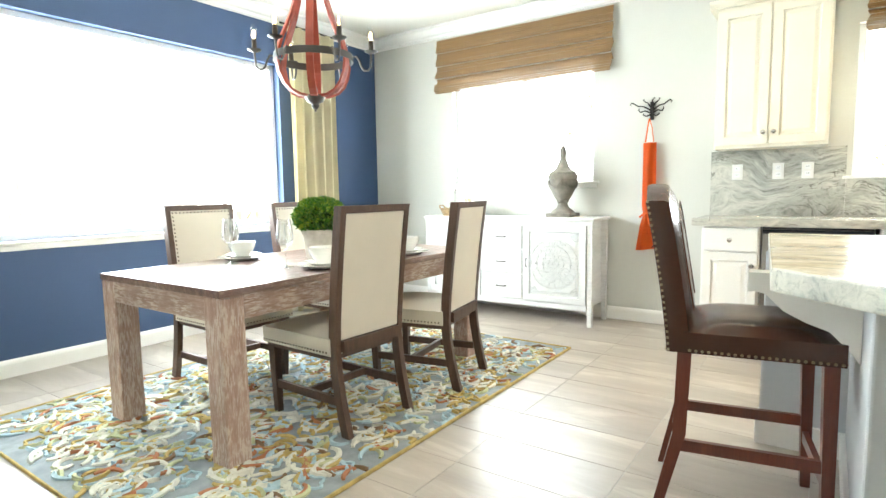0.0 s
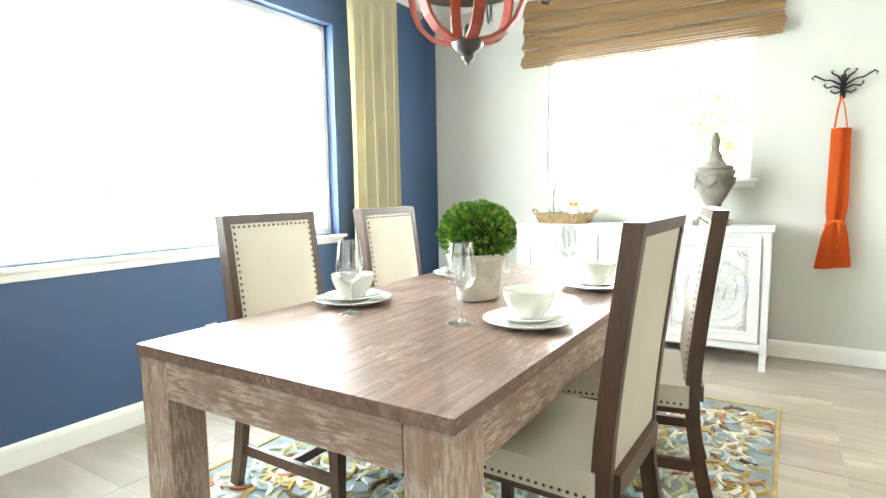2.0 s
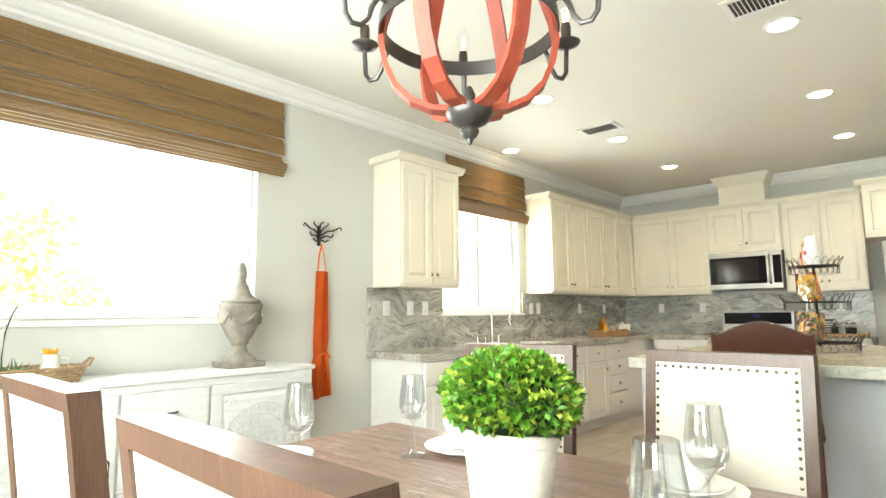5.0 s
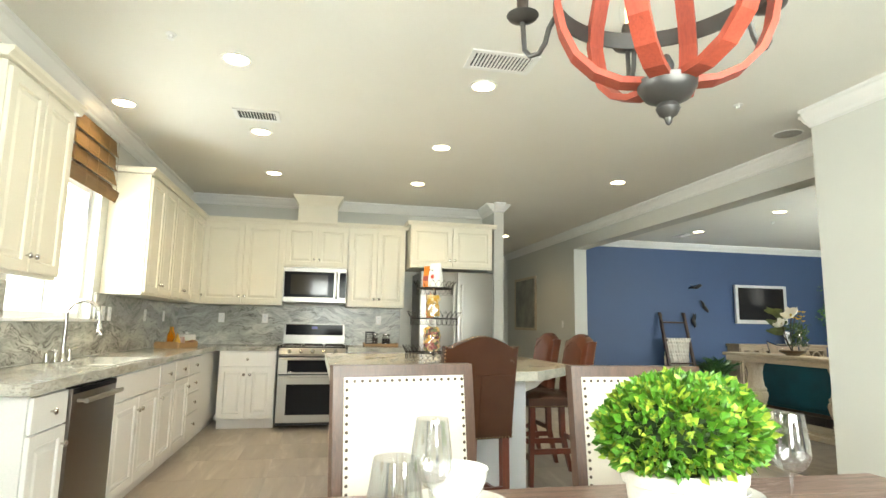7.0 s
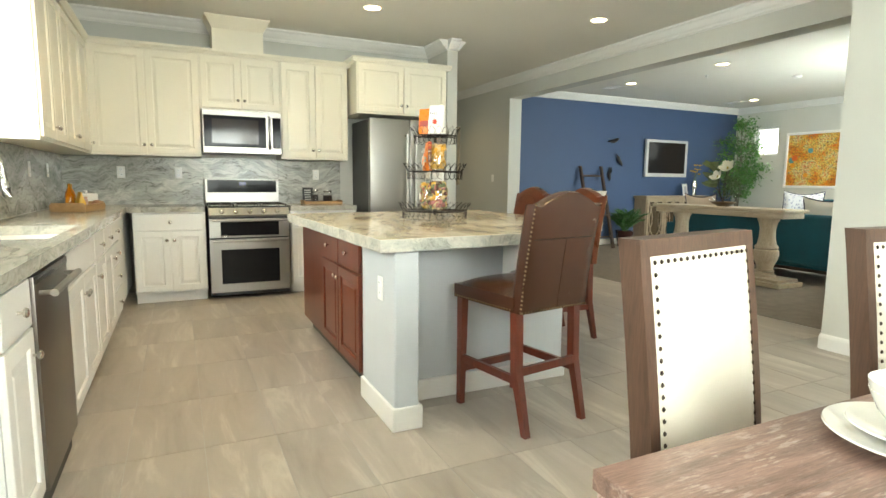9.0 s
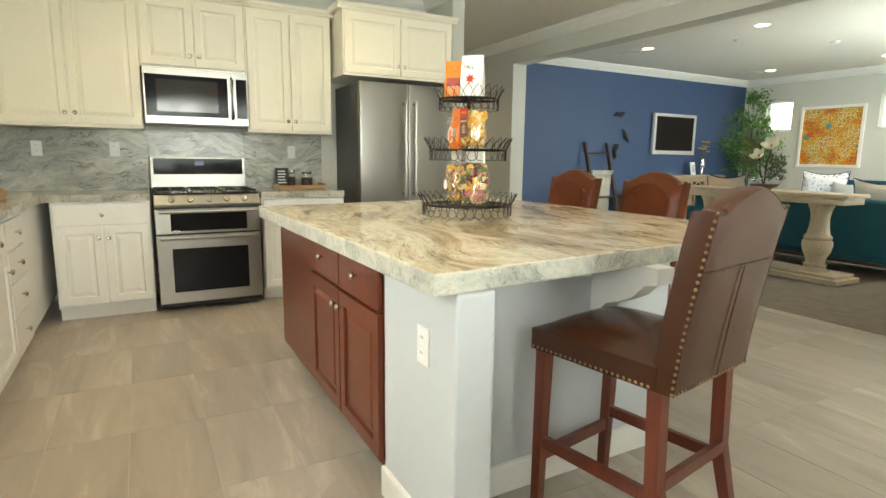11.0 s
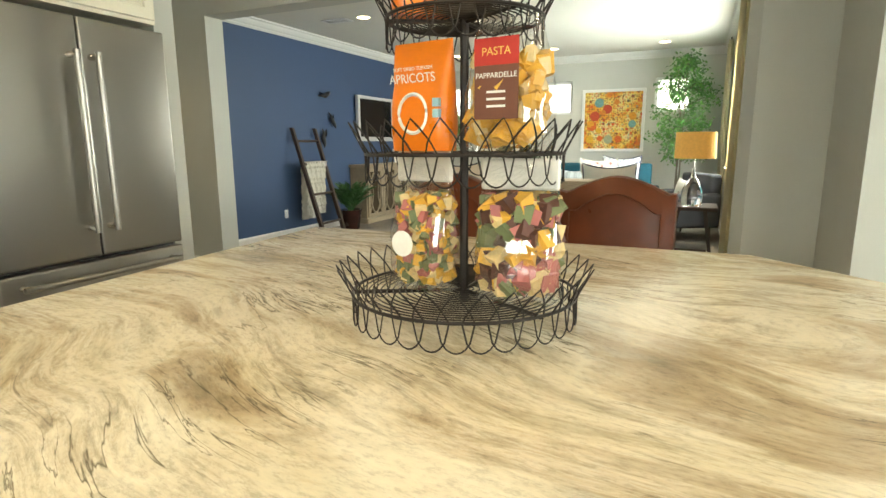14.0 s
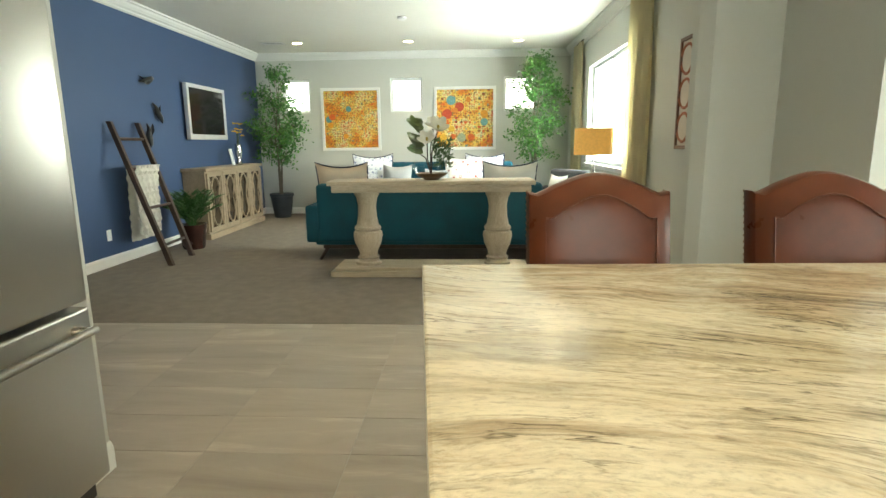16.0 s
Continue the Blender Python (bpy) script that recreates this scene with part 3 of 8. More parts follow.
cabinet("drawer_cabinet", "white base cabinet with a bank of drawers", 0.50, 0.55, 0, CT, CABW, pose(2.83, BF, 0),
        [("drawer", -0.238, 0.238, a, b, [(0, (a + b) / 2)]) for a, b in ((0.12, 0.33), (0.338, 0.52), (0.528, 0.69), (0.70, 0.855))], 0.10)
cabinet("base_cabinet", "white blind corner base cabinet without fronts", 1.28, 0.55, 0, CT, CABW, pose(3.72, BF, 0), [], 0.10)
cabinet("base_cabinet", "white base cabinet, drawer over two doors", 0.62, 0.63, 0, CT, CABW, pose(EF, 4.075, 0, 0, 0, -90), pair(0.62, 0.12, 0.855, False, 0.16), 0.10)
cabinet("base_cabinet", "white base cabinet between range and refrigerator", 0.70, 0.63, 0, CT, CABW, pose(EF, 2.605, 0, 0, 0, -90), one(0.70, 0.12, 0.855, 1), 0.10)
UL, UH = 1.405, 2.41
cabinet("wall_cabinet", "cream two-door wall cabinet beside the window", 0.68, 0.305, UL, UH - 0.03, CAB, pose(0.12, 4.71, 0), pair(0.68, UL + 0.02, UH - 0.05), crown=0.05)
for xc in (2.33, 3.13):
    cabinet("wall_cabinet", "cream two-door wall cabinet over the counter", 0.80, 0.305, UL, UH, CAB, pose(xc, 4.71, 0), pair(0.80, UL + 0.02, UH - 0.02), crown=0.05)
cabinet("wall_cabinet", "cream corner wall cabinet with a filler", 0.84, 0.305, UL, UH, CAB, pose(3.955, 4.71, 0), [("door", -0.41, 0.02, UL + 0.02, UH - 0.02, [(-0.02, UL + 0.1)])], crown=0.05)
cabinet("wall_cabinet", "cream two-door wall cabinet over the counter", 0.945, 0.35, UL, UH, CAB, pose(4.025, 4.233, 0, 0, 0, -90), pair(0.945, UL + 0.02, UH - 0.02), crown=0.05)
cabinet("wall_cabinet", "short cream cabinet over the microwave", 0.77, 0.35, 1.875, UH, CAB, pose(4.025, 3.373, 0, 0, 0, -90), pair(0.77, 1.895, UH - 0.02), crown=0.05)
cabinet("wall_cabinet", "cream two-door wall cabinet beside the refrigerator", 0.725, 0.35, UL, UH, CAB, pose(4.025, 2.622, 0, 0, 0, -90), pair(0.725, UL + 0.02, UH - 0.02), crown=0.05)
cabinet("wall_cabinet", "cream bridge cabinet above the refrigerator", 1.06, 0.60, 1.905, 2.44, CAB, pose(3.77, 1.70, 0, 0, 0, -90), pair(1.06, 1.925, 2.42), crown=0.05)
bm = bmesh.new()
box(bm, -0.245, 0.245, 0.0, 0.33, UH + 0.052, CEILZ - 0.12)
part_hood = thing("hood_chase", "cream boxed vent chase with crown moulding", "vent chase", at=pose(4.05, 3.38, 0, 0, 0, -90))
part("body", bm, CAB, part_hood, smooth=False)
bm = bmesh.new()
pr = [(0.0, CEILZ - 0.125), (0.01, CEILZ - 0.105), (0.045, CEILZ - 0.05), (0.065, CEILZ - 0.02), (0.065, CEILZ - 0.004)]
for (o0, z0), (o1, z1) in zip(pr, pr[1:]):
    a = [bm.verts.new(p) for p in ((-0.245 - o0, 0.33, z0), (-0.245 - o0, -o0, z0), (0.245 + o0, -o0, z0), (0.245 + o0, 0.33, z0))]
    b = [bm.verts.new(p) for p in ((-0.245 - o1, 0.33, z1), (-0.245 - o1, -o1, z1), (0.245 + o1, -o1, z1), (0.245 + o1, 0.33, z1))]
    for i in range(3):
        bm.faces.new((a[i], a[i + 1], b[i + 1], b[i]))
part("crown", bm, CAB, part_hood, smooth=False)

# counter tops and splash
bm = bmesh.new()
slab(bm, [(-0.30, 4.425), (0.80, 4.425), (0.80, 4.99), (-0.30, 4.99)], CT, 0.92)
slab(bm, [(1.60, 4.425), (3.70, 4.425), (3.70, 3.762), (EAST - 0.022, 3.762), (EAST - 0.022, 4.99), (1.60, 4.99)], CT, 0.92)
slab(bm, [(0.80, 4.425), (1.60, 4.425), (1.60, 4.50), (0.80, 4.50)], CT, 0.92)
slab(bm, [(0.80, 4.885), (1.60, 4.885), (1.60, 4.99), (0.80, 4.99)], CT, 0.92)
bmesh.ops.remove_doubles(bm, verts=bm.verts[:], dist=1e-4)
single("countertop", bm, CSTONE, "grey-veined stone worktop along two walls", "countertop", smooth=False)
single("countertop", slab(bmesh.new(), [(3.70, 2.26), (EAST - 0.022, 2.26), (EAST - 0.022, 2.958), (3.70, 2.958)], CT, 0.92), CSTONE, "short grey-veined stone worktop beside the range", "countertop", smooth=False)
for k, (x0, x1, z1) in enumerate(((-0.28, 0.57, UL), (0.572, 1.83, 1.185), (1.832, 3.0, UL), (3.002, EAST - 0.002, UL))):
    structure("backsplash_north_%d" % (k + 1), boxed(x0, x1, NORTH - 0.022, NORTH - 0.002, 0.921, z1), SPLASH, "grey-green veined stone slab splash")
for k, (y0, y1) in enumerate(((2.262, 2.97), (2.972, 3.74), (3.742, NORTH - 0.024))):
    structure("backsplash_east_%d" % (k + 1), boxed(EAST - 0.020, EAST - 0.002, y0, y1, 0.921, UL), SPLASH, "grey-green veined stone slab splash")

# sink and tap
sink = thing("kitchen_sink", "undermount steel sink below the window", "sink", at=pose(1.20, 4.69, 0))
bm = bmesh.new()
for a in ((-0.40, 0.40, -0.20, 0.20, 0.70, 0.706), (-0.40, -0.394, -0.2, 0.2, 0.70, 0.868), (0.394, 0.40, -0.2, 0.2, 0.70, 0.868), (-0.40, 0.40, -0.2, -0.194, 0.70, 0.868), (-0.40, 0.40, 0.194, 0.2, 0.70, 0.868)):
    box(bm, *a)
part("basin", bm, STEELD, sink, smooth=False)
tap = thing("kitchen_tap", "tall gooseneck nickel tap with pull-down spray", "tap", at=pose(1.20, 4.935, 0.92))
arc = [(0, 0, 0.30)] + [(0, -0.10 + 0.10 * math.cos(a), 0.30 + 0.10 * math.sin(a)) for a in [math.pi * k / 10 for k in range(1, 10)]] + [(0, -0.20, 0.29), (0, -0.205, 0.25)]
part("spout", tube(bmesh.new(), [(0, 0, 0.0), (0, 0, 0.15)] + arc, 0.012, 10), NICKEL, tap)
part("spray_head", tube(bmesh.new(), [(0, -0.205, 0.25), (0, -0.208, 0.21), (0, -0.21, 0.17)], [0.013, 0.019, 0.021], 12), NICKEL, tap)
part("base", turned([(0.026, 0), (0.026, 0.012), (0.016, 0.03), (0.015, 0.10)], 16), NICKEL, tap)
for dx in (-0.10, 0.10):
    bm = turned([(0.022, 0), (0.022, 0.01), (0.013, 0.03), (0.012, 0.07), (0.005, 0.075)], 14)
    tube(bm, [(0, 0, 0.06), (0.03 * (1 if dx > 0 else -1), -0.01, 0.075), (0.07 * (1 if dx > 0 else -1), -0.02, 0.08)], 0.006, 8)
    part("lever", bm, NICKEL, tap, at=pose(dx, 0, 0))
part("soap_pump", tube(turned([(0.018, 0), (0.014, 0.02), (0.012, 0.06)], 12), [(0, 0, 0.06), (0, -0.02, 0.075), (0, -0.06, 0.07)], 0.006, 8), NICKEL, tap, at=pose(-0.22, 0, 0))

# dishwasher
dw = thing("dishwasher", "dark stainless dishwasher with bar handle", "dishwasher", at=pose(0.425, 4.46, 0))
part("body", boxed(-0.295, 0.295, 0.0, 0.53, 0.002, CT - 0.004), BLACK, dw, smooth=False)
part("door", boxed(-0.295, 0.295, -0.028, -0.001, 0.10, 0.855, 0.006), STEELD, dw)
part("handle", tube(tube(tube(bmesh.new(), [(-0.25, -0.075, 0.79), (0.25, -0.075, 0.79)], 0.013, 10), [(-0.23, -0.028, 0.79), (-0.23, -0.075, 0.79)], 0.009, 8), [(0.23, -0.028, 0.79), (0.23, -0.075, 0.79)], 0.009, 8), STEEL, dw)
part("control_strip", boxed(-0.29, 0.29, -0.030, -0.0285, 0.825, 0.853), BLACKG, dw, smooth=False)

# range
rg = thing("range", "stainless double-oven gas range", "range", at=pose(3.70, 3.36, 0, 0, 0, -90))
part("body", boxed(-0.378, 0.378, 0.0, 0.62, 0.04, 0.90), BLACK, rg, smooth=False)
for nm, z0, z1, w0, w1 in (("upper_door", 0.615, 0.80, 0.635, 0.775), ("lower_door", 0.075, 0.60, 0.16, 0.50)):
    door = part(nm, boxed(-0.378, 0.378, -0.035, -0.001, z0, z1, 0.004), STEEL, rg, smooth=False)
    part("oven_glass", boxed(-0.275, 0.275, -0.040, -0.0352, w0, w1, 0.002), BLACKG, door, smooth=False)
    hz = z1 - 0.012
    bm = bmesh.new()
    tube(bm, [(-0.35, -0.085, hz), (0.35, -0.085, hz)], 0.014, 10)
    for sx in (-0.33, 0.33):
        tube(bm, [(sx, -0.035, hz), (sx, -0.085, hz)], 0.010, 8)
    part("handle", bm, STEEL, door)
bm = bmesh.new()
sweep(bm, [(0.0, 0.815), (-0.045, 0.825), (-0.05, 0.84), (-0.02, 0.905), (0.06, 0.915), (0.06, 0.815)], -0.378, 0.378)
panel = part("control_panel", bm, STEEL, rg, smooth=False)
for k in range(5):
    part("knob", turned([(0.024, 0), (0.023, 0.018), (0.018, 0.030), (0.004, 0.032)], 16), NICKEL, panel, at=pose(-0.26 + 0.13 * k, -0.034, 0.868, 65))
part("cooktop", boxed(-0.376, 0.376, 0.0, 0.56, 0.905, 0.918, 0.003), BLACKG, rg, smooth=False)
for gx in (-0.25, 0.0, 0.25):
    bm = bmesh.new()
    for yy in (0.07, 0.28, 0.49):
        tube(bm, [(gx - 0.11, yy, 0.938), (gx + 0.11, yy, 0.938)], 0.006, 6)
    for xx in (-0.11, 0.0, 0.11):
        tube(bm, [(gx + xx, 0.05, 0.938), (gx + xx, 0.51, 0.938)], 0.006, 6)
    for xx, yy in ((-0.11, 0.05), (0.11, 0.05), (-0.11, 0.51), (0.11, 0.51)):
        tube(bm, [(gx + xx, yy, 0.918), (gx + xx, yy, 0.938)], 0.006, 6)
    part("grate", bm, IRON, rg)
back = part("back_panel", boxed(-0.378, 0.378, 0.575, 0.655, 0.905, 1.19, 0.006), STEEL, rg, smooth=False)
part("display", boxed(-0.352, 0.352, 0.570, 0.5748, 1.045, 1.178, 0.002), BLACKG, back, smooth=False)
part("clock", boxed(-0.035, 0.035, 0.568, 0.5698, 1.12, 1.155), plain("blue_display", (0.02, 0.02, 0.10), 0.2), back, smooth=False)
part("badge", lathe(bmesh.new(), [(0.035, 0), (0.033, 0.003)], 20), NICKEL, rg, at=pose(-0.24, -0.041, 0.632, 90) @ Matrix.Diagonal((1, 0.35, 1, 1)))

# microwave
mw = thing("microwave", "stainless over-the-range microwave with black glass", "microwave", at=pose(3.955, 3.373, 0, 0, 0, -90))
part("body", boxed(-0.378, 0.378, 0.0, 0.42, 1.445, 1.872), STEELD, mw, smooth=False)
d = part("door", boxed(-0.378, 0.378, -0.03, -0.001, 1.445, 1.855, 0.005), STEEL, mw, smooth=False)
part("door_glass", boxed(-0.365, 0.225, -0.034, -0.0302, 1.505, 1.815, 0.002), BLACKG, d, smooth=False)
part("window_mesh", boxed(-0.29, 0.15, -0.0355, -0.0342, 1.54, 1.78), plain("dark_window", (0.03, 0.025, 0.022), 0.05, var=0.02), d, smooth=False)
part("keypad", boxed(0.29, 0.37, -0.034, -0.0302, 1.505, 1.815, 0.002), BLACKG, d, smooth=False)
part("handle", tube(bmesh.new(), [(0.258, -0.03, 1.50), (0.258, -0.065, 1.52), (0.258, -0.065, 1.80), (0.258, -0.03, 1.82)], 0.013, 10), STEEL, d)
part("vent_strip", boxed(-0.37, 0.37, -0.012, -0.001, 1.857, 1.871), STEEL, mw, smooth=False)

# refrigerator
fr = thing("refrigerator", "stainless french-door refrigerator with bottom freezer", "refrigerator", at=pose(3.78, 1.642, 0, 0, 0, -90))
part("case", boxed(-0.465, 0.465, 0.0, 0.592, 0.03, 1.85, 0.004), plain("grey_case", (0.12, 0.12, 0.12), 0.45, 0.4), fr, smooth=False)
for s in (-1, 1):
    x0, x1 = (-0.465, -0.003) if s < 0 else (0.003, 0.465)
    d = part("door", boxed(x0, x1, -0.075, -0.003, 0.735, 1.86, 0.012, 3), STEEL, fr)
    hx = s * 0.05
    bm = tube(bmesh.new(), [(hx, -0.135, 0.86), (hx, -0.135, 1.70)], 0.014, 12)
    part("handle", bm, STEEL, d)
    for hz in (0.88, 1.68):
        part("handle_post", tube(bmesh.new(), [(hx, -0.075, hz), (hx, -0.137, hz)], 0.015, 10), NICKEL, d)
d = part("freezer_drawer", boxed(-0.465, 0.465, -0.075, -0.003, 0.10, 0.715, 0.012, 3), STEEL, fr)
part("handle", tube(bmesh.new(), [(-0.40, -0.135, 0.655), (0.40, -0.135, 0.655)], 0.014, 12), STEEL, d)
for hx in (-0.38, 0.38):
    part("handle_post", tube(bmesh.new(), [(hx, -0.075, 0.655), (hx, -0.137, 0.655)], 0.015, 10), NICKEL, d)
part("kick_grille", boxed(-0.45, 0.45, -0.02, -0.001, 0.012, 0.095), BLACK, fr, smooth=False)

# island
isl = thing("kitchen_island", "cherry and white kitchen island with stone top", "kitchen island")
IWHITE = plain("island_white", (0.54, 0.56, 0.58), 0.6, var=0.02, bump=0.15)
for a in ((0.27, 0.77, 2.985, 3.11), (0.58, 0.77, 1.90, 2.984), (0.771, 2.40, 1.90, 2.04)):
    part("knee_wall", boxed(*a, 0, CT - 0.013, 0.012, 3), IWHITE, isl, "white plastered knee wall", smooth=False)
for a in ((0.255, 0.77, 2.970, 3.125), (0.563, 0.72, 1.885, 2.969), (0.721, 2.415, 1.885, 2.03)):
    part("baseboard", boxed(*a, 0.0005, 0.115, 0.008, 2), TRIM, isl, smooth=False)
part("carcass", boxed(0.772, 2.36, 2.042, 3.105, 0.10, CT - 0.013), CHERRY, isl, "cherry-stained cabinet body", smooth=False)
part("toe_kick", boxed(0.80, 2.33, 2.06, 3.045, 0.001, 0.10), BLACK, isl, smooth=False)
for x0, x1 in ((0.785, 1.65),):
    xm = (x0 + x1) / 2
    for a, b, kx in ((x0, xm - 0.004, xm - 0.035), (xm + 0.004, x1, xm + 0.035)):
        for kind, z0, z1, kk in (("door", 0.125, 0.665, (kx, 0.60)), ("drawer", 0.68, 0.855, ((a + b) / 2, 0.77))):
            holder = leaf(isl, kind, -b, -a, z0, z1, 0.0, CHERRY, kind == "drawer", [(-kk[0], kk[1])])
            holder.matrix_basis = pose(0, 3.106, 0, 0, 0, 180)
bm = bmesh.new()
slab(bm, [(0.262, 3.183), (2.385, 3.22), (2.55, 1.45), (0.88, 1.41), (0.368, 1.90)], CT - 0.012, 0.92)
soft(bm, 0.006, 2)
top = part("countertop", bm, ISTONE, isl, "polished brown and cream veined stone top", smooth=False)
top.data.materials.append(ISTONED)
for f in top.data.polygons:
    if abs(f.normal.z) < 0.5:
        f.material_index = 1
for x in (1.15, 2.25):
    bm = bmesh.new()
    sweep(bm, [(1.90, 0.60), (1.90, 0.857), (1.50, 0.857), (1.50, 0.80), (1.56, 0.79), (1.62, 0.74), (1.70, 0.71), (1.78, 0.69), (1.84, 0.64)], x - 0.04, x + 0.04)
    part("corbel", bm, TRIM, isl, smooth=False)
bm = bmesh.new()
sweep(bm, [(0.0, 0.60), (0.0, 0.857), (-0.30, 0.857), (-0.30, 0.80), (-0.25, 0.79), (-0.2, 0.74), (-0.14, 0.71), (-0.08, 0.69), (-0.03, 0.64)], -0.04, 0.04)
part("corbel", bm, TRIM, isl, smooth=False, at=pose(0.58, 2.3, 0, 0, 0, -90))

# ---- dining room ----
tb = thing("dining_table", "distressed reddish-brown wooden dining table", "dining table", at=pose(-1.965, 2.475, 0))
TX, TY, TZ = 0.50, 0.968, 0.755
for k in range(6):
    y0 = -TX + k * (2 * TX / 6)
    part("plank", boxed(y0 + 0.0002, y0 + 2 * TX / 6 - 0.0002, -TY, TY, TZ - 0.032, TZ, 0.0008, 1), TABLEW, tb, smooth=False)
for sx in (-1, 1):
    bm = boxed(-TY + 0.12, TY - 0.12, sx * (TX - 0.022) - 0.0125, sx * (TX - 0.022) + 0.0125, TZ - 0.135, TZ - 0.033)
    part("long_apron", bm, TABLEX, tb, smooth=False, at=pose(0, 0, 0, 0, 0, 90))
    part("short_apron", boxed(-TX + 0.12, TX - 0.12, sx * (TY - 0.02) - 0.0125, sx * (TY - 0.02) + 0.0125, TZ - 0.135, TZ - 0.033), TABLEX, tb, smooth=False)
    for sy in (-1, 1):
        part("leg", boxed(sx * TX - (0.118 if sx > 0 else -0.003), sx * TX + (-0.003 if sx > 0 else 0.118), sy * TY - (0.118 if sy > 0 else -0.003), sy * TY + (-0.003 if sy > 0 else 0.118), 0.015, TZ - 0.033, 0.006, 1), TABLEL, tb, smooth=False)


def cushion(bm, x0, x1, y0, y1, z0, z1, dome=0.02, n=8):
    """A padded block: straight sides, domed top."""
    grid = []
    for j in range(n + 1):
        row = []
        for i in range(n + 1):
            u, v = i / n, j / n
            h = (1 - (2 * u - 1) ** 4) * (1 - (2 * v - 1) ** 4)
            row.append(bm.verts.new((x0 + (x1 - x0) * u, y0 + (y1 - y0) * v, z1 - dome + dome * h)))
        grid.append(row)
    for j in range(n):
        for i in range(n):
            bm.faces.new((grid[j][i], grid[j][i + 1], grid[j + 1][i + 1], grid[j + 1][i]))
    rim = grid[0][:-1] + [r[-1] for r in grid[:-1]] + grid[-1][:0:-1] + [r[0] for r in grid[:0:-1]]
    low = [bm.verts.new((v.co.x, v.co.y, z0)) for v in rim]
    for i in range(len(rim)):
        j = (i + 1) % len(rim)
        bm.faces.new((rim[i], low[i], low[j], rim[j]))
    bm.faces.new(low)
    return bm


def dining_chair(at):
    """Faces +y. Tall upholstered back in a dark frame, nail-head border, square raked legs."""
    ch = thing("dining_chair", "dark-framed dining chair in cream linen with nail heads", "chair", "chairs round the table", at)
    w = 0.228
    part("seat", cushion(bmesh.new(), -w - 0.005, w + 0.005, -0.235, 0.27, 0.385, 0.50, 0.035), LINEN, ch)
    bm = bmesh.new()
    box(bm, -w + 0.01, w - 0.01, -0.23, 0.255, 0.36, 0.384)
    part("seat_rail", bm, WALNUT, ch, smooth=False)
    nails = [(-w + 2 * w * i / 22, 0.2705, 0.40) for i in range(23)]
    bm = studs(bmesh.new(), nails, 0.0055, (0, 1, 0))
    for sx in (-1, 1):
        studs(bm, [(sx * (w + 0.0055), -0.21 + 0.47 * i / 22, 0.40) for i in range(23)], 0.0055, (sx, 0, 0))
    part("seat_nails", bm, NAILB, ch, "dark bronze nail heads")

    def bk(z):
        return -0.245 - 0.072 * max(0.0, (z - 0.42) / 0.66) ** 1.35

    # posts of the back run into the rear legs
    for sx in (-1, 1):
        bm = bmesh.new()
        zs = [0.014, 0.10, 0.2, 0.32, 0.42, 0.55, 0.7, 0.85, 1.0, 1.072]
        prev = None
        for z in zs:
            y = bk(z) if z >= 0.42 else -0.245 - 0.07 * ((0.42 - z) / 0.41) ** 1.6
            hw = 0.016
            ring = [bm.verts.new((sx * (w - 0.016) + dx * hw, y + dy, z)) for dx, dy in ((-1, -0.024), (1, -0.024), (1, 0.024), (-1, 0.024))]
            if prev:
                for i in range(4):
                    bm.faces.new((prev[i], prev[(i + 1) % 4], ring[(i + 1) % 4], ring[i]))
            else:
                bm.faces.new(ring[::-1])
            prev = ring
        bm.faces.new(prev)
        part("back_post", bm, WALNUT, ch, smooth=False)
        part("front_leg", taper(bmesh.new(), (sx * (w - 0.035), 0.22, 0.014), (sx * (w - 0.03), 0.225, 0.37), 0.032, 0.046), WALNUT, ch, smooth=False)
        part("side_stretcher", taper(bmesh.new(), (sx * (w - 0.03), -0.02, 0.145), (sx * (w - 0.03), -0.02, 0.185), 0.02, 0.02, 0.47, 0.47), WALNUT, ch, smooth=False)
    part("cross_stretcher", boxed(-w + 0.04, w - 0.04, -0.03, -0.008, 0.147, 0.183), WALNUT, ch, smooth=False)
    bm = bmesh.new()
    a, b = bk(1.04), bk(1.073)
    vs = [bm.verts.new(p) for s in (-1, 1) for p in ((s * (w - 0.0005), a - 0.024, 1.040), (s * (w - 0.0005), a + 0.025, 1.040), (s * (w - 0.0005), b + 0.025, 1.074), (s * (w - 0.0005), b - 0.025, 1.074))]
    bm.faces.new(vs[3::-1]), bm.faces.new(vs[4:])
    for i in range(4):
        j = (i + 1) % 4
        bm.faces.new((vs[i], vs[j], vs[4 + j], vs[4 + i]))
    part("top_rail", bm, WALNUT, ch, smooth=False)
    part("lower_rail", boxed(-w + 0.04, w - 0.04, -0.285, -0.225, 0.40, 0.455), WALNUT, ch, smooth=False)
    for side, name in ((1, "back_pad_front"), (-1, "back_pad_rear")):
        bm = bmesh.new()
        nx, nz, rows = 8, 12, []
        for j in range(nz + 1):
            z = 0.458 + (1.039 - 0.458) * j / nz
            row = []
            for i in range(nx + 1):
                u, v = 2 * i / nx - 1, 2 * j / nz - 1
                puff = (1 - u ** 6) * (1 - v ** 8)
                off = (0.023 + 0.012 * puff) if side > 0 else (-0.019 - 0.004 * puff)
                row.append(bm.verts.new((u * (w - 0.0325), bk(z) + off, z)))
            rows.append(row)
        for j in range(nz):
            for i in range(nx):
                bm.faces.new((rows[j][i], rows[j][i + 1], rows[j + 1][i + 1], rows[j + 1][i]))
        back = [[bm.verts.new((v.co.x, bk(v.co.z), v.co.z)) for v in row] for row in (rows[0], rows[-1])]
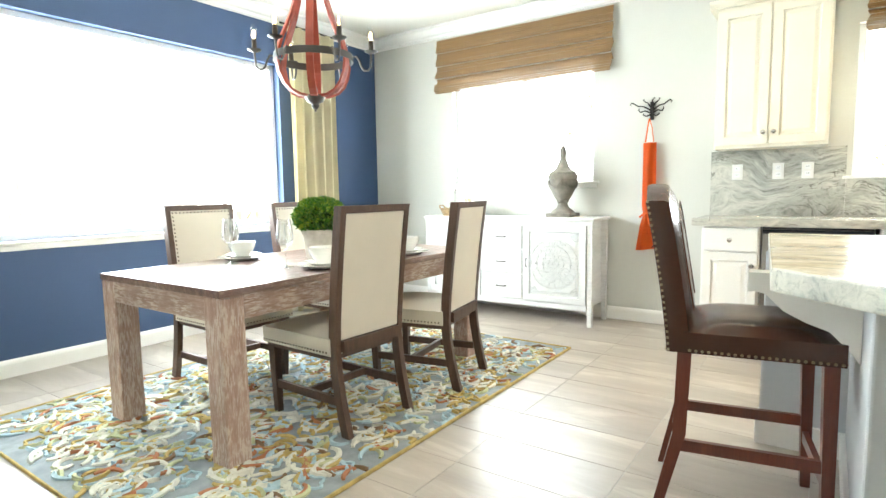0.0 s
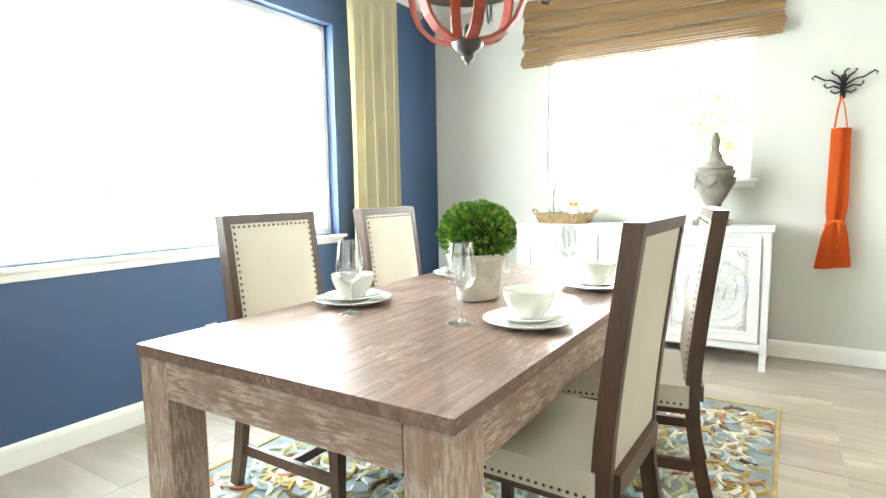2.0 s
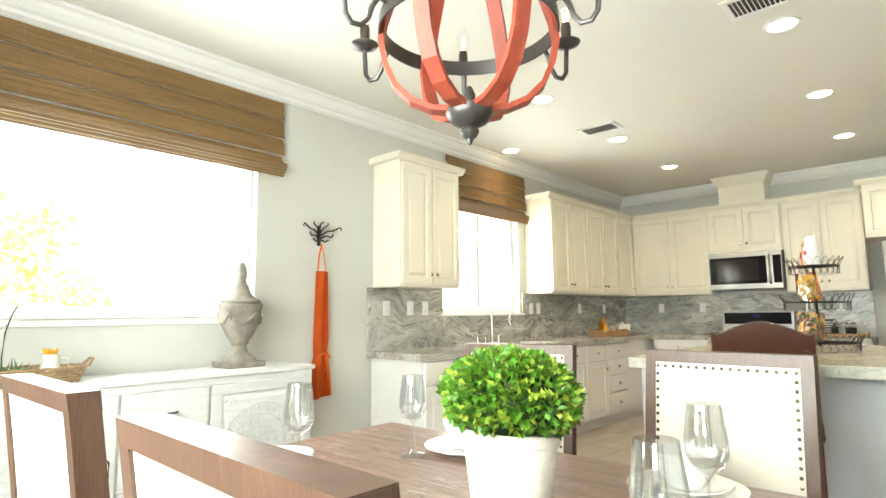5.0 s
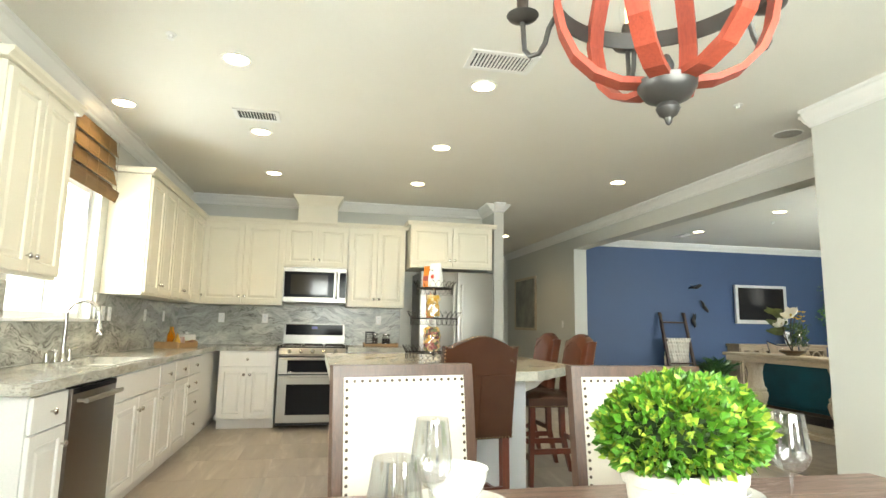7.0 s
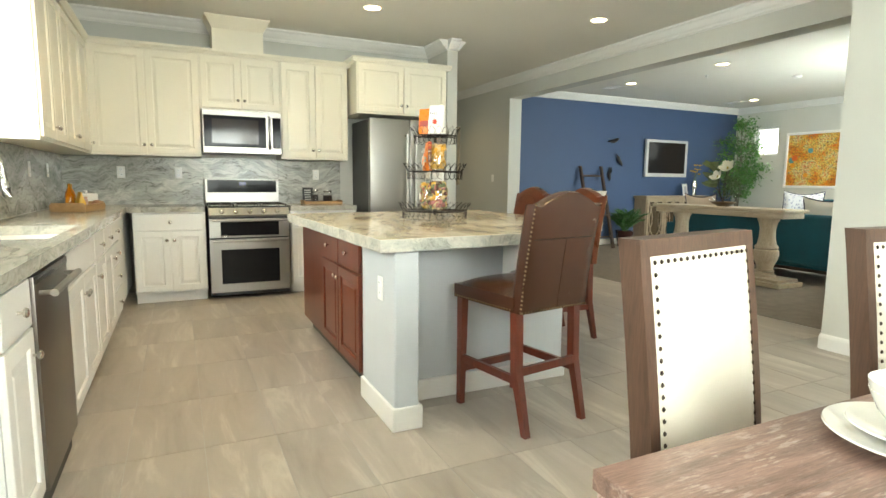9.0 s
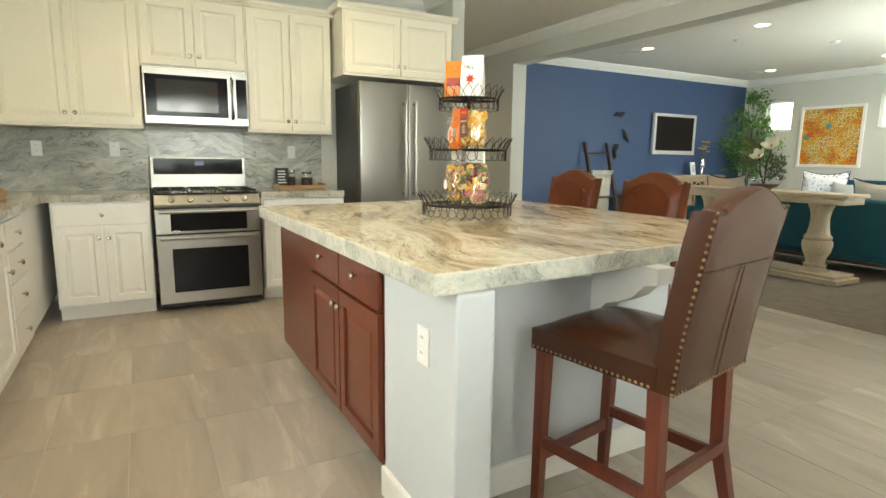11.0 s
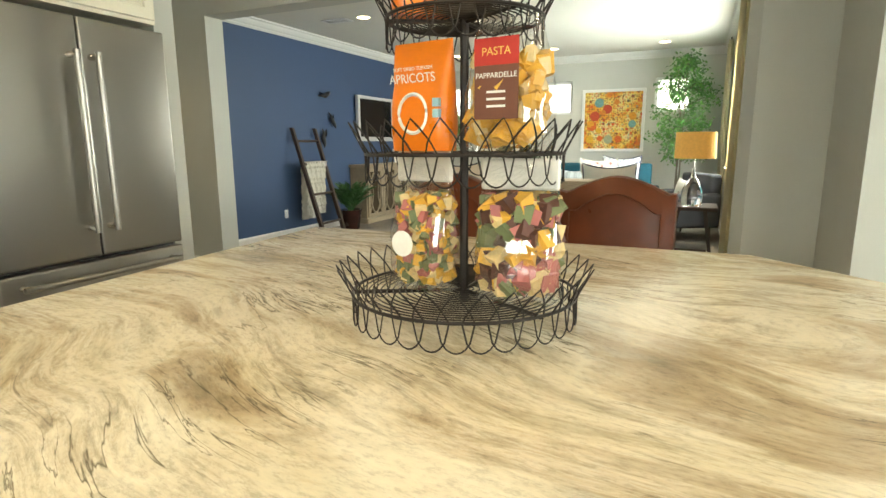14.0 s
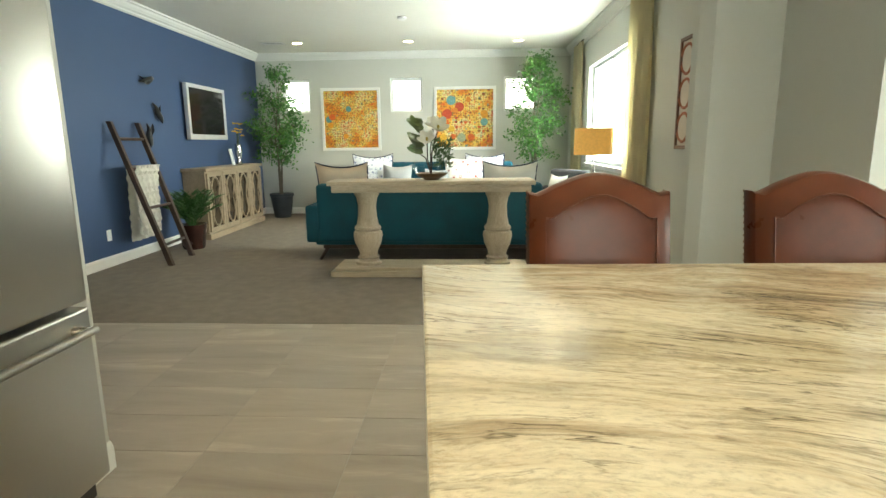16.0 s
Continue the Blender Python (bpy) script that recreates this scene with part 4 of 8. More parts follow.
        for i in range(nx):
            bm.faces.new((rows[0][i], back[0][i], back[0][i + 1], rows[0][i + 1]))
            bm.faces.new((rows[-1][i], rows[-1][i + 1], back[1][i + 1], back[1][i]))
        part(name, bm, LINEN, ch)
    bm = bmesh.new()
    x = w - 0.041
    for i in range(17):
        studs(bm, [(-x + 2 * x * i / 16, bk(1.028) + 0.0275, 1.028)], 0.0055, (0, 1, 0.2))
    for i in range(1, 24):
        z = 1.028 - 0.55 * i / 23
        studs(bm, [(-x, bk(z) + 0.0275, z), (x, bk(z) + 0.0275, z)], 0.0055, (0, 1, 0.15))
    part("back_nails", bm, NAILB, ch, "dark bronze nail heads")
    return ch


chair = dining_chair(pose(-1.585, 2.22, 0, 0, 0, 88))
copy_thing(chair, pose(-1.53, 2.915, 0, 0, 0, 101))
copy_thing(chair, pose(-2.475, 2.24, 0, 0, 0, -91))
copy_thing(chair, pose(-2.455, 3.0, 0, 0, 0, -89))


STEMW = film("thin_stemware", 0.20, (0.97, 0.98, 0.98))


def place_setting(x, y, gx, gy):
    prof = [(0.085, 0.0), (0.09, 0.004), (0.125, 0.014), (0.138, 0.018), (0.137, 0.021), (0.12, 0.018), (0.085, 0.008), (0.0, 0.007)]
    single("dinner_plate", turned([(0.001, 0.0)] + prof[:-1] + [(0.001, 0.007)], 40), PORC, "white porcelain dinner plate with beaded rim", "plate", pose(x, y, TZ + 0.001), group="place settings")
    p2 = [(0.001, 0), (0.06, 0.0), (0.065, 0.004), (0.098, 0.014), (0.105, 0.018), (0.104, 0.021), (0.09, 0.018), (0.06, 0.007), (0.001, 0.006)]
    single("salad_plate", turned(p2, 36), PORC, "white porcelain salad plate on a larger plate", "plate", pose(x, y, TZ + 0.013), group="place settings")
    p3 = [(0.001, 0), (0.038, 0), (0.042, 0.004), (0.046, 0.012), (0.063, 0.032), (0.074, 0.058), (0.078, 0.080), (0.0785, 0.083), (0.0765, 0.083), (0.072, 0.060), (0.060, 0.034), (0.04, 0.014), (0.001, 0.010)]
    bowl = thing("soup_bowl", "white porcelain bowl with a beaded band", "bowl", "place settings", pose(x, y, TZ + 0.022))
    part("bowl_body", turned(p3, 36), PORC, bowl)
    part("bead_band", studs(bmesh.new(), [(0.0752 * math.cos(a), 0.0752 * math.sin(a), 0.066) for a in [2 * math.pi * k / 48 for k in range(48)]], 0.0022, (0, 0, 1)), PORC, bowl)
    g = [(0.001, 0), (0.038, 0.0), (0.038, 0.002), (0.012, 0.007), (0.004, 0.016), (0.0035, 0.075), (0.006, 0.088), (0.030, 0.104), (0.0405, 0.125), (0.040, 0.150), (0.031, 0.215), (0.0295, 0.215),
         (0.0385, 0.150), (0.039, 0.126), (0.028, 0.106), (0.001, 0.096)]
    single("wine_glass", turned([(r * 1.1, z * 1.14) for r, z in g], 32), STEMW, "clear stemmed wine glass with angular bowl", "wine glass", pose(gx, gy, TZ + 0.001), group="place settings")


place_setting(-2.315, 2.215, -2.19, 2.06)
place_setting(-1.63, 2.215, -1.80, 2.11)
place_setting(-2.285, 2.95, -2.13, 3.11)
place_setting(-1.635, 2.90, -1.79, 2.99)

# boxwood ball in a whitewashed pot
LEAF = plain("boxwood_leaf", (0.08, 0.215, 0.018), 0.36, var=0.5, scale=14, base2=(0.05, 0.16, 0.012))
LEAFY = plain("boxwood_young_leaf", (0.33, 0.44, 0.05), 0.40, var=0.4, scale=9)


def leaves(bm, places, length, width, rng):
    """Small pointed folded leaves at (place, way) pairs."""
    for p, d in places:
        d = Vector(d).normalized()
        s = d.orthogonal().normalized()
        s.rotate(Matrix.Rotation(rng.uniform(0, 6.28), 3, d))
        u = d.cross(s)
        L, W = length * rng.uniform(0.7, 1.25), width * rng.uniform(0.7, 1.2)
        p = Vector(p)
        a, b = bm.verts.new(p), bm.verts.new(p + d * L + u * L * 0.15)
        m = p + d * L * 0.55 + u * L * 0.06
        l, r = bm.verts.new(m + s * W - u * W * 0.3), bm.verts.new(m - s * W - u * W * 0.3)
        bm.faces.new((a, l, b)), bm.faces.new((a, b, r))
    return bm


rng = random.Random(4)
pot = thing("potted_boxwood", "clipped green boxwood ball in a whitewashed pot", "potted plant", at=pose(-1.955, 2.505, TZ + 0.001))
def oval(bm, k):
    bmesh.ops.scale(bm, vec=(1, k, 1), verts=bm.verts[:])
    return bm


part("pot", oval(turned([(0.001, 0), (0.066, 0), (0.070, 0.004), (0.083, 0.140), (0.088, 0.143), (0.090, 0.166), (0.087, 0.170), (0.079, 0.166), (0.076, 0.15), (0.001, 0.148)], 40), 1.48),
     plain("whitewashed_clay", (0.66, 0.63, 0.56), 0.85, var=0.2, scale=14, bump=0.4, base2=(0.50, 0.46, 0.39)), pot)
part("ball_core", oval(turned([(0.001, 0.154)] + [(0.098 * math.sin(a), 0.240 - 0.088 * math.cos(a)) for a in [math.pi * k / 12 for k in range(1, 12)]] + [(0.001, 0.328)], 20), 1.52), plain("dark_twigs", (0.02, 0.045, 0.008), 0.9), pot)
for nm, mt, n in (("foliage", LEAF, 2600), ("young_foliage", LEAFY, 950)):
    pts = []
    for _ in range(n):
        v = Vector((rng.gauss(0, 1), rng.gauss(0, 1), rng.gauss(0, 1))).normalized()
        if v.z < -0.62:
            v.z = -v.z
        rad = 0.098 + 0.016 * rng.random() + 0.008 * noise.noise(v * 3)
        dd = v + Vector((rng.uniform(-1, 1), rng.uniform(-1, 1), rng.uniform(-0.6, 1))) * 0.75
        pts.append(((v.x * rad, v.y * rad * 1.52, 0.240 + v.z * rad * 0.9), dd))
    tagged(part(nm, leaves(bmesh.new(), pts, 0.023, 0.0088, rng), mt, pot, smooth=False), kind="stuff")

# rug: flat field with raised looped-wool vines
RUG = thing("area_rug", "hooked wool rug with blue, cream and gold vines", "rug", at=pose(-1.99, 2.49, 0))
RX, RY = 1.0, 1.44
part("field", boxed(-RX, RX, -RY, RY, 0.0015, 0.008, 0.002, 1), plain("rug_field", (0.27, 0.30, 0.31), 1.0, var=0.25, scale=12, bump=0.8, bscale=260, base2=(0.19, 0.215, 0.225)), RUG, smooth=False)
bm = bmesh.new()
tube(bm, [(-RX, -RY, 0.006), (RX, -RY, 0.006), (RX, RY, 0.006), (-RX, RY, 0.006)], 0.010, 6, closed=True)
GOLDW = plain("gold_wool", (0.50, 0.37, 0.13), 1.0, var=0.3, scale=20, bump=0.8, bscale=300)
part("bound_edge", bm, GOLDW, RUG)
WOOLS = [("pale_vine", plain("cream_wool", (0.70, 0.69, 0.60), 1.0, var=0.2, scale=20, bump=0.9, bscale=280), 620),
         ("sky_vine", plain("sky_wool", (0.42, 0.56, 0.62), 1.0, var=0.25, scale=20, bump=0.9, bscale=280), 430),
         ("gold_vine", GOLDW, 430),
         ("sage_vine", plain("sage_wool", (0.50, 0.52, 0.30), 1.0, var=0.25, scale=20, bump=0.9, bscale=280), 260),
         ("rust_vine", plain("rust_wool", (0.42, 0.17, 0.08), 1.0, var=0.25, scale=20, bump=0.9, bscale=280), 150),
         ("brown_vine", plain("brown_wool", (0.20, 0.12, 0.06), 1.0, var=0.25, scale=20, bump=0.9, bscale=280), 110)]
rng = random.Random(11)
for nm, mt, count in WOOLS:
    bm = bmesh.new()
    for _ in range(count):
        # gold and rust crowd towards the far and outer borders, blue and cream fill the field
        x, y = rng.uniform(-RX + 0.06, RX - 0.06), rng.uniform(-RY + 0.06, RY - 0.06)
        a, bend = rng.uniform(0, 6.28), rng.choice((-1, 1)) * rng.uniform(6, 26)
        n, pts, rad = rng.randint(5, 9), [], []
        for k in range(n):
            pts.append((max(-RX + 0.02, min(RX - 0.02, x)), max(-RY + 0.02, min(RY - 0.02, y)), 0.0095))
            rad.append(0.0100 * (0.75 + 0.5 * math.sin(math.pi * k / (n - 1))) * (1.15 if nm == "pale_vine" else 1))
            x, y = x + 0.021 * math.cos(a), y + 0.021 * math.sin(a)
            a += radians(bend)
        tube(bm, pts, rad, 5)
    for _ in range(count // 9):
        cx, cy, r0 = rng.uniform(-RX + 0.12, RX - 0.12), rng.uniform(-RY + 0.12, RY - 0.12), rng.uniform(0.03, 0.055)
        tube(bm, [(cx + r0 * (1 + 0.18 * math.cos(5 * t)) * math.cos(t), cy + r0 * (1 + 0.18 * math.cos(5 * t)) * math.sin(t), 0.0095) for t in [2 * math.pi * k / 20 for k in range(20)]], 0.0075, 5, closed=True)
    tagged(part(nm, bm, mt, RUG), kind="stuff")

# chandelier
ORANGE = timber("red_barrel_staves", (0.25, 0.036, 0.018), (0.43, 0.080, 0.042), (12, 12, 1), 0.5, 2.5, bump=0.25)
ch = thing("chandelier", "red wooden barrel-stave chandelier with iron candle arms", "chandelier", at=pose(-2.02, 2.555, 0))
stave = [(0.040, 1.700), (0.095, 1.704), (0.145, 1.725), (0.185, 1.765), (0.210, 1.820), (0.222, 1.880), (0.215, 1.935), (0.192, 2.005), (0.158, 2.080), (0.122, 2.165), (0.092, 2.260), (0.072, 2.36), (0.060, 2.45), (0.054, 2.52)]
for k in range(6):
    bm, prev = bmesh.new(), None
    for i, (r, z) in enumerate(stave):
        a, b = stave[max(0, i - 1)], stave[min(len(stave) - 1, i + 1)]
        t = Vector((b[0] - a[0], b[1] - a[1])).normalized()
        nrm = Vector((t.y, -t.x))
        ring = [bm.verts.new((r + nrm.x * o, s, z + nrm.y * o)) for o, s in ((0.007, -0.020), (0.007, 0.020), (-0.007, 0.020), (-0.007, -0.020))]
        if prev:
            for j in range(4):
                bm.faces.new((prev[j], prev[(j + 1) % 4], ring[(j + 1) % 4], ring[j]))
        else:
            bm.faces.new(ring)
        prev = ring
    bm.faces.new(prev)
    part("stave", bm, ORANGE, ch, smooth=False, at=pose(0, 0, 0, 0, 0, 60 * k + 12))
GUN = plain("gunmetal", (0.10, 0.095, 0.09), 0.42, 0.8, var=0.2, scale=12, bump=0.1)
bm = bmesh.new()
lathe(bm, [(0.229, 1.895), (0.226, 1.935), (0.221, 1.935), (0.224, 1.895), (0.229, 1.895)], 48, cap=False)
part("ring_band", bm, GUN, ch)
part("hub", turned([(0.001, 1.61), (0.006, 1.615), (0.008, 1.625), (0.018, 1.632), (0.024, 1.645), (0.020, 1.655), (0.045, 1.668), (0.058, 1.688), (0.060, 1.702), (0.001, 1.703)], 28), GUN, ch)
part("inner_finial", turned([(0.03, 1.703), (0.014, 1.72), (0.016, 1.74), (0.008, 1.76), (0.001, 1.765)], 16), GUN, ch)
part("stem", tube(bmesh.new(), [(0, 0, 2.50), (0, 0, 2.775)], 0.007, 10), GUN, ch)
part("top_cap", turned([(0.062, 2.515), (0.062, 2.535), (0.02, 2.56), (0.008, 2.57)], 24), GUN, ch)
part("canopy", turned([(0.012, 2.745), (0.05, 2.76), (0.065, 2.785), (0.066, 2.799)], 24), GUN, ch)
BULB = glow("lit_filament_bulb", (1.0, 0.62, 0.25), 14.0)
for k in range(6):
    a = pose(0, 0, 0, 0, 0, 60 * k + 42) @ Matrix.Translation((-0.072, 0, 0))
    arm = part("arm", tube(bmesh.new(), [(0.300, 0, 1.925), (0.318, 0, 1.93), (0.335, 0, 1.905), (0.345, 0, 1.872), (0.362, 0, 1.850), (0.385, 0, 1.85), (0.400, 0, 1.87), (0.405, 0, 1.945)], 0.0065, 8), GUN, ch, at=a)
    part("drip_cup", lathe(bmesh.new(), [(0.008, 1.944), (0.036, 1.956), (0.040, 1.962), (0.034, 1.960), (0.010, 1.952)], 20, 0.405, 0), GUN, arm)
    part("candle_sleeve", lathe(bmesh.new(), [(0.014, 1.955), (0.0145, 2.01), (0.013, 2.012), (0.012, 2.02)], 14, 0.405, 0), plain("bronze_sleeve", (0.06, 0.045, 0.035), 0.5, 0.5), arm)
    part("filament", tube(bmesh.new(), [(0.400, 0, 2.022), (0.398, 0.003, 2.06), (0.405, 0, 2.068), (0.411, -0.003, 2.06), (0.410, 0, 2.022)], 0.0028, 6), BULB, arm)
    g = part("bulb", lathe(bmesh.new(), [(0.012, 2.018), (0.016, 2.03), (0.021, 2.05), (0.021, 2.065), (0.015, 2.085), (0.006, 2.10), (0.001, 2.104)], 16, 0.405, 0), PANE, arm)
    g.visible_shadow = False

# sideboard
SBW = plain("whitewashed_wood", (0.69, 0.69, 0.68), 0.5, var=0.10, scale=8, bump=0.2, bscale=90, stretch=(1, 1, 5))
sb = thing("sideboard", "whitewashed wooden sideboard with carved medallion doors", "sideboard", at=pose(-1.905, 4.585, 0))
HW = 0.835
part("top", boxed(-HW - 0.015, HW + 0.015, -0.015, 0.40, 0.875, 0.90, 0.004, 1), SBW, sb, smooth=False)
part("body", boxed(-HW + 0.045, HW - 0.045, 0.012, 0.39, 0.155, 0.874), SBW, sb, smooth=False)
for sx in (-1, 1):
    for y in (0.022, 0.368):
        part("leg", taper(bmesh.new(), (sx * (HW - 0.022), y, 0.001), (sx * (HW - 0.022), y, 0.874), 0.036, 0.044), SBW, sb, smooth=False)
part("bottom_rail", boxed(-HW + 0.044, HW - 0.044, 0.002, 0.02, 0.13, 0.175), SBW, sb, smooth=False)
part("top_rail", boxed(-HW + 0.044, HW - 0.044, 0.002, 0.012, 0.84, 0.8745), SBW, sb, smooth=False)


def medallion(bm, cx, cz, y, r):
    """Raised rings, petals and scrolls of a carved rosette."""
    def ring(rr, t):
        tube(bm, [(cx + rr * math.cos(a), y, cz + rr * math.sin(a)) for a in [2 * math.pi * k / 40 for k in range(40)]], t, 5, closed=True)
    for q, t in ((0.22, 0.0035), (0.42, 0.003), (0.70, 0.0045), (0.97, 0.0045)):
        ring(r * q, t)
    for n, r0, r1, t in ((8, 0.03, 0.20, 0.006), (12, 0.24, 0.40, 0.005), (16, 0.44, 0.68, 0.005), (24, 0.74, 0.94, 0.005)):
        for k in range(n):
            a = 2 * math.pi * k / n
            m = (r0 + r1) / 2
            hw = (r1 - r0) * 0.30
            pts = []
            for s in range(8):
                b = 2 * math.pi * s / 8
                rr, off = r * (m + (r1 - r0) * 0.5 * math.cos(b)), r * hw * math.sin(b)
                pts.append((cx + rr * math.cos(a) - off * math.sin(a), y, cz + rr * math.sin(a) + off * math.cos(a)))
            tube(bm, pts, t * 0.55, 4, closed=True)
    return bm


for x0, x1, hs in ((-HW + 0.05, -0.22, 1), (0.22, HW - 0.05, -1)):
    d = leaf(sb, "door", x0, x1, 0.18, 0.838, 0.011, SBW)
    cx, cz, r = (x0 + x1) / 2, 0.509, (x1 - x0) / 2 - 0.062
    bm = bmesh.new()
    medallion(bm, cx, cz, -0.007, r)
    for sx in (-1, 1):
        for sz in (-1, 1):
            qx, qz = cx + sx * (r - 0.01), cz + sz * (0.329 - 0.075)
            for q in (0.02, 0.04, 0.06):
                tube(bm, [(qx - sx * q * math.cos(t), -0.007, qz - sz * q * math.sin(t)) for t in [math.pi * k / 16 for k in range(9)]], 0.0035, 4)
    part("carved_medallion", bm, SBW, d)
    part("pull", tube(bmesh.new(), [(x1 - 0.035 if hs > 0 else x0 + 0.035, -0.012, 0.47), (x1 - 0.035 if hs > 0 else x0 + 0.035, -0.030, 0.48), (x1 - 0.035 if hs > 0 else x0 + 0.035, -0.030, 0.54), (x1 - 0.035 if hs > 0 else x0 + 0.035, -0.012, 0.55)], 0.004, 6), IRON, d)
for k in range(3):
    z0 = 0.18 + 0.22 * k
    d = leaf(sb, "drawer", -0.205, 0.205, z0 + 0.01, z0 + 0.212, 0.011, SBW, True)
    part("pull", tube(bmesh.new(), [(-0.045, -0.008, z0 + 0.11), (-0.04, -0.028, z0 + 0.108), (0.04, -0.028, z0 + 0.108), (0.045, -0.008, z0 + 0.11)], 0.0045, 6), IRON, d)

# urn
URN = plain("weathered_stone", (0.27, 0.245, 0.205), 0.9, var=0.3, scale=16, bump=0.9, bscale=90, base2=(0.17, 0.155, 0.13))
urn = thing("stone_urn", "weathered grey stone urn with swags and lid", "urn", at=pose(-1.42, 4.815, 0.901) @ Matrix.Diagonal((1.06, 1.06, 1.08, 1)))
part("foot", boxed(-0.105, 0.105, -0.105, 0.105, 0.0, 0.03, 0.004, 1), URN, urn, smooth=False)
part("vessel", turned([(0.095, 0.03), (0.09, 0.045), (0.05, 0.075), (0.038, 0.105), (0.04, 0.115), (0.05, 0.122), (0.048, 0.132), (0.07, 0.165), (0.105, 0.235), (0.113, 0.28), (0.108, 0.30), (0.118, 0.318), (0.12, 0.335), (0.105, 0.345)], 32), URN, urn)
part("lid", turned([(0.112, 0.345), (0.108, 0.358), (0.075, 0.372), (0.05, 0.40), (0.04, 0.43), (0.028, 0.45), (0.024, 0.47), (0.028, 0.49), (0.03, 0.51), (0.022, 0.545), (0.008, 0.568), (0.001, 0.572)], 24), URN, urn)
for k in range(5):
    a0, a1 = 2 * math.pi * k / 5, 2 * math.pi * (k + 1) / 5
    pts = []
    for i in range(9):
        u = i / 8
        a, z = a0 + (a1 - a0) * u, 0.292 - 0.055 * math.sin(math.pi * u)
        rr = 0.114 - 0.35 * max(0, 0.27 - z)
        pts.append((rr * math.cos(a), rr * math.sin(a), z))
    sw = part("swag", tube(bmesh.new(), pts, [0.006, 0.008, 0.011, 0.013, 0.014, 0.013, 0.011, 0.008, 0.006], 6), URN, urn)
    part("tassel", tube(bmesh.new(), [(pts[0][0], pts[0][1], 0.295), (pts[0][0] * 0.99, pts[0][1] * 0.99, 0.25)], [0.012, 0.006], 6), URN, sw)

# basket with succulents, jug and orchid
WICK = plain("woven_wicker", (0.34, 0.23, 0.12), 0.8, var=0.35, scale=30, bump=0.8, bscale=160)
bk = thing("wicker_basket", "shallow woven wicker tray basket with loop handles", "basket", at=pose(-2.44, 4.775, 0.901))
bm = bmesh.new()
for i in range(6):
    z, f = 0.006 + 0.0125 * i, 1 + 0.03 * i
    tube(bm, [((0.19 * f) * math.cos(a) * (1 - 0.12 * abs(math.sin(2 * a)) ** 2 * -1), 0.115 * f * math.sin(a), z + 0.003 * math.sin(24 * a + i * math.pi)) for a in [2 * math.pi * k / 96 for k in range(96)]], 0.0072, 5, closed=True)
part("woven_wall", bm, WICK, bk)
part("bottom", slab(bmesh.new(), [(0.19 * math.cos(2 * math.pi * k / 32), 0.115 * math.sin(2 * math.pi * k / 32)) for k in range(32)], 0.0, 0.008), WICK, bk)
for sx in (-1, 1):
    part("handle", tube(bmesh.new(), [(sx * 0.225, -0.05, 0.07), (sx * 0.245, -0.03, 0.10), (sx * 0.248, 0.03, 0.10), (sx * 0.225, 0.05, 0.07)], 0.007, 6), WICK, bk)
SUCC = plain("succulent_green", (0.10, 0.20, 0.07), 0.5, var=0.4, scale=15)
pl = thing("spiky_succulent", "green spiky succulent growing in the wicker tray", "plant", at=pose(-2.50, 4.775, 0.910))
rng = random.Random(8)
bm = bmesh.new()
for k in range(34):
    a, e = rng.uniform(0, 6.28), rng.uniform(0.5, 1.4)
    L = rng.uniform(0.08, 0.15)
    d = Vector((math.cos(a) * math.cos(e), math.sin(a) * math.cos(e) * 0.8, math.sin(e)))
    o = Vector((rng.uniform(-0.04, 0.04), rng.uniform(-0.03, 0.03), 0.0))
    tube(bm, [o, o + d * L * 0.5, o + d * L + Vector((0, 0, -0.02))], [0.006, 0.005, 0.0008], 5)
part("spikes", bm, SUCC, pl)
orch = thing("orchid_stem", "slender orchid stem with small white flowers", "plant", at=pose(-2.53, 4.79, 0.911))
stem = [(0, 0, 0), (-0.005, 0, 0.12), (0.0, 0, 0.22), (0.02, 0, 0.30), (0.05, -0.01, 0.37)]
part("stem", tube(bmesh.new(), stem, 0.003, 6), plain("dark_stem", (0.05, 0.06, 0.03), 0.6), orch)
bm = bmesh.new()
for (x, y, z) in ((0.0, 0.01, 0.24), (0.03, -0.01, 0.29), (0.01, 0.02, 0.33), (0.055, -0.01, 0.37), (0.07, 0.0, 0.34)):
    leaves(bm, [((x, y, z), (math.cos(t), -0.4, math.sin(t))) for t in [2 * math.pi * k / 5 for k in range(5)]], 0.022, 0.009, rng)
part("blossoms", bm, plain("white_petal", (0.78, 0.76, 0.74), 0.6), orch, smooth=False)
jug = thing("white_jug", "white ceramic jug with a yellow flower", "jug", at=pose(-2.36, 4.765, 0.910))
part("jug_body", turned([(0.001, 0), (0.035, 0), (0.042, 0.02), (0.04, 0.06), (0.034, 0.09), (0.036, 0.12), (0.033, 0.12), (0.001, 0.10)], 24), PORC, jug)
part("handle", tube(bmesh.new(), [(0.036, 0, 0.10), (0.07, 0, 0.095), (0.072, 0, 0.05), (0.042, 0, 0.03)], 0.006, 8), PORC, jug)
part("flower", leaves(bmesh.new(), [((0, 0, 0.11), (math.cos(t), math.sin(t), 1.0)) for t in [2 * math.pi * k / 14 for k in range(14)]], 0.05, 0.014, rng), plain("yellow_petal", (0.75, 0.42, 0.03), 0.6), jug, smooth=False)

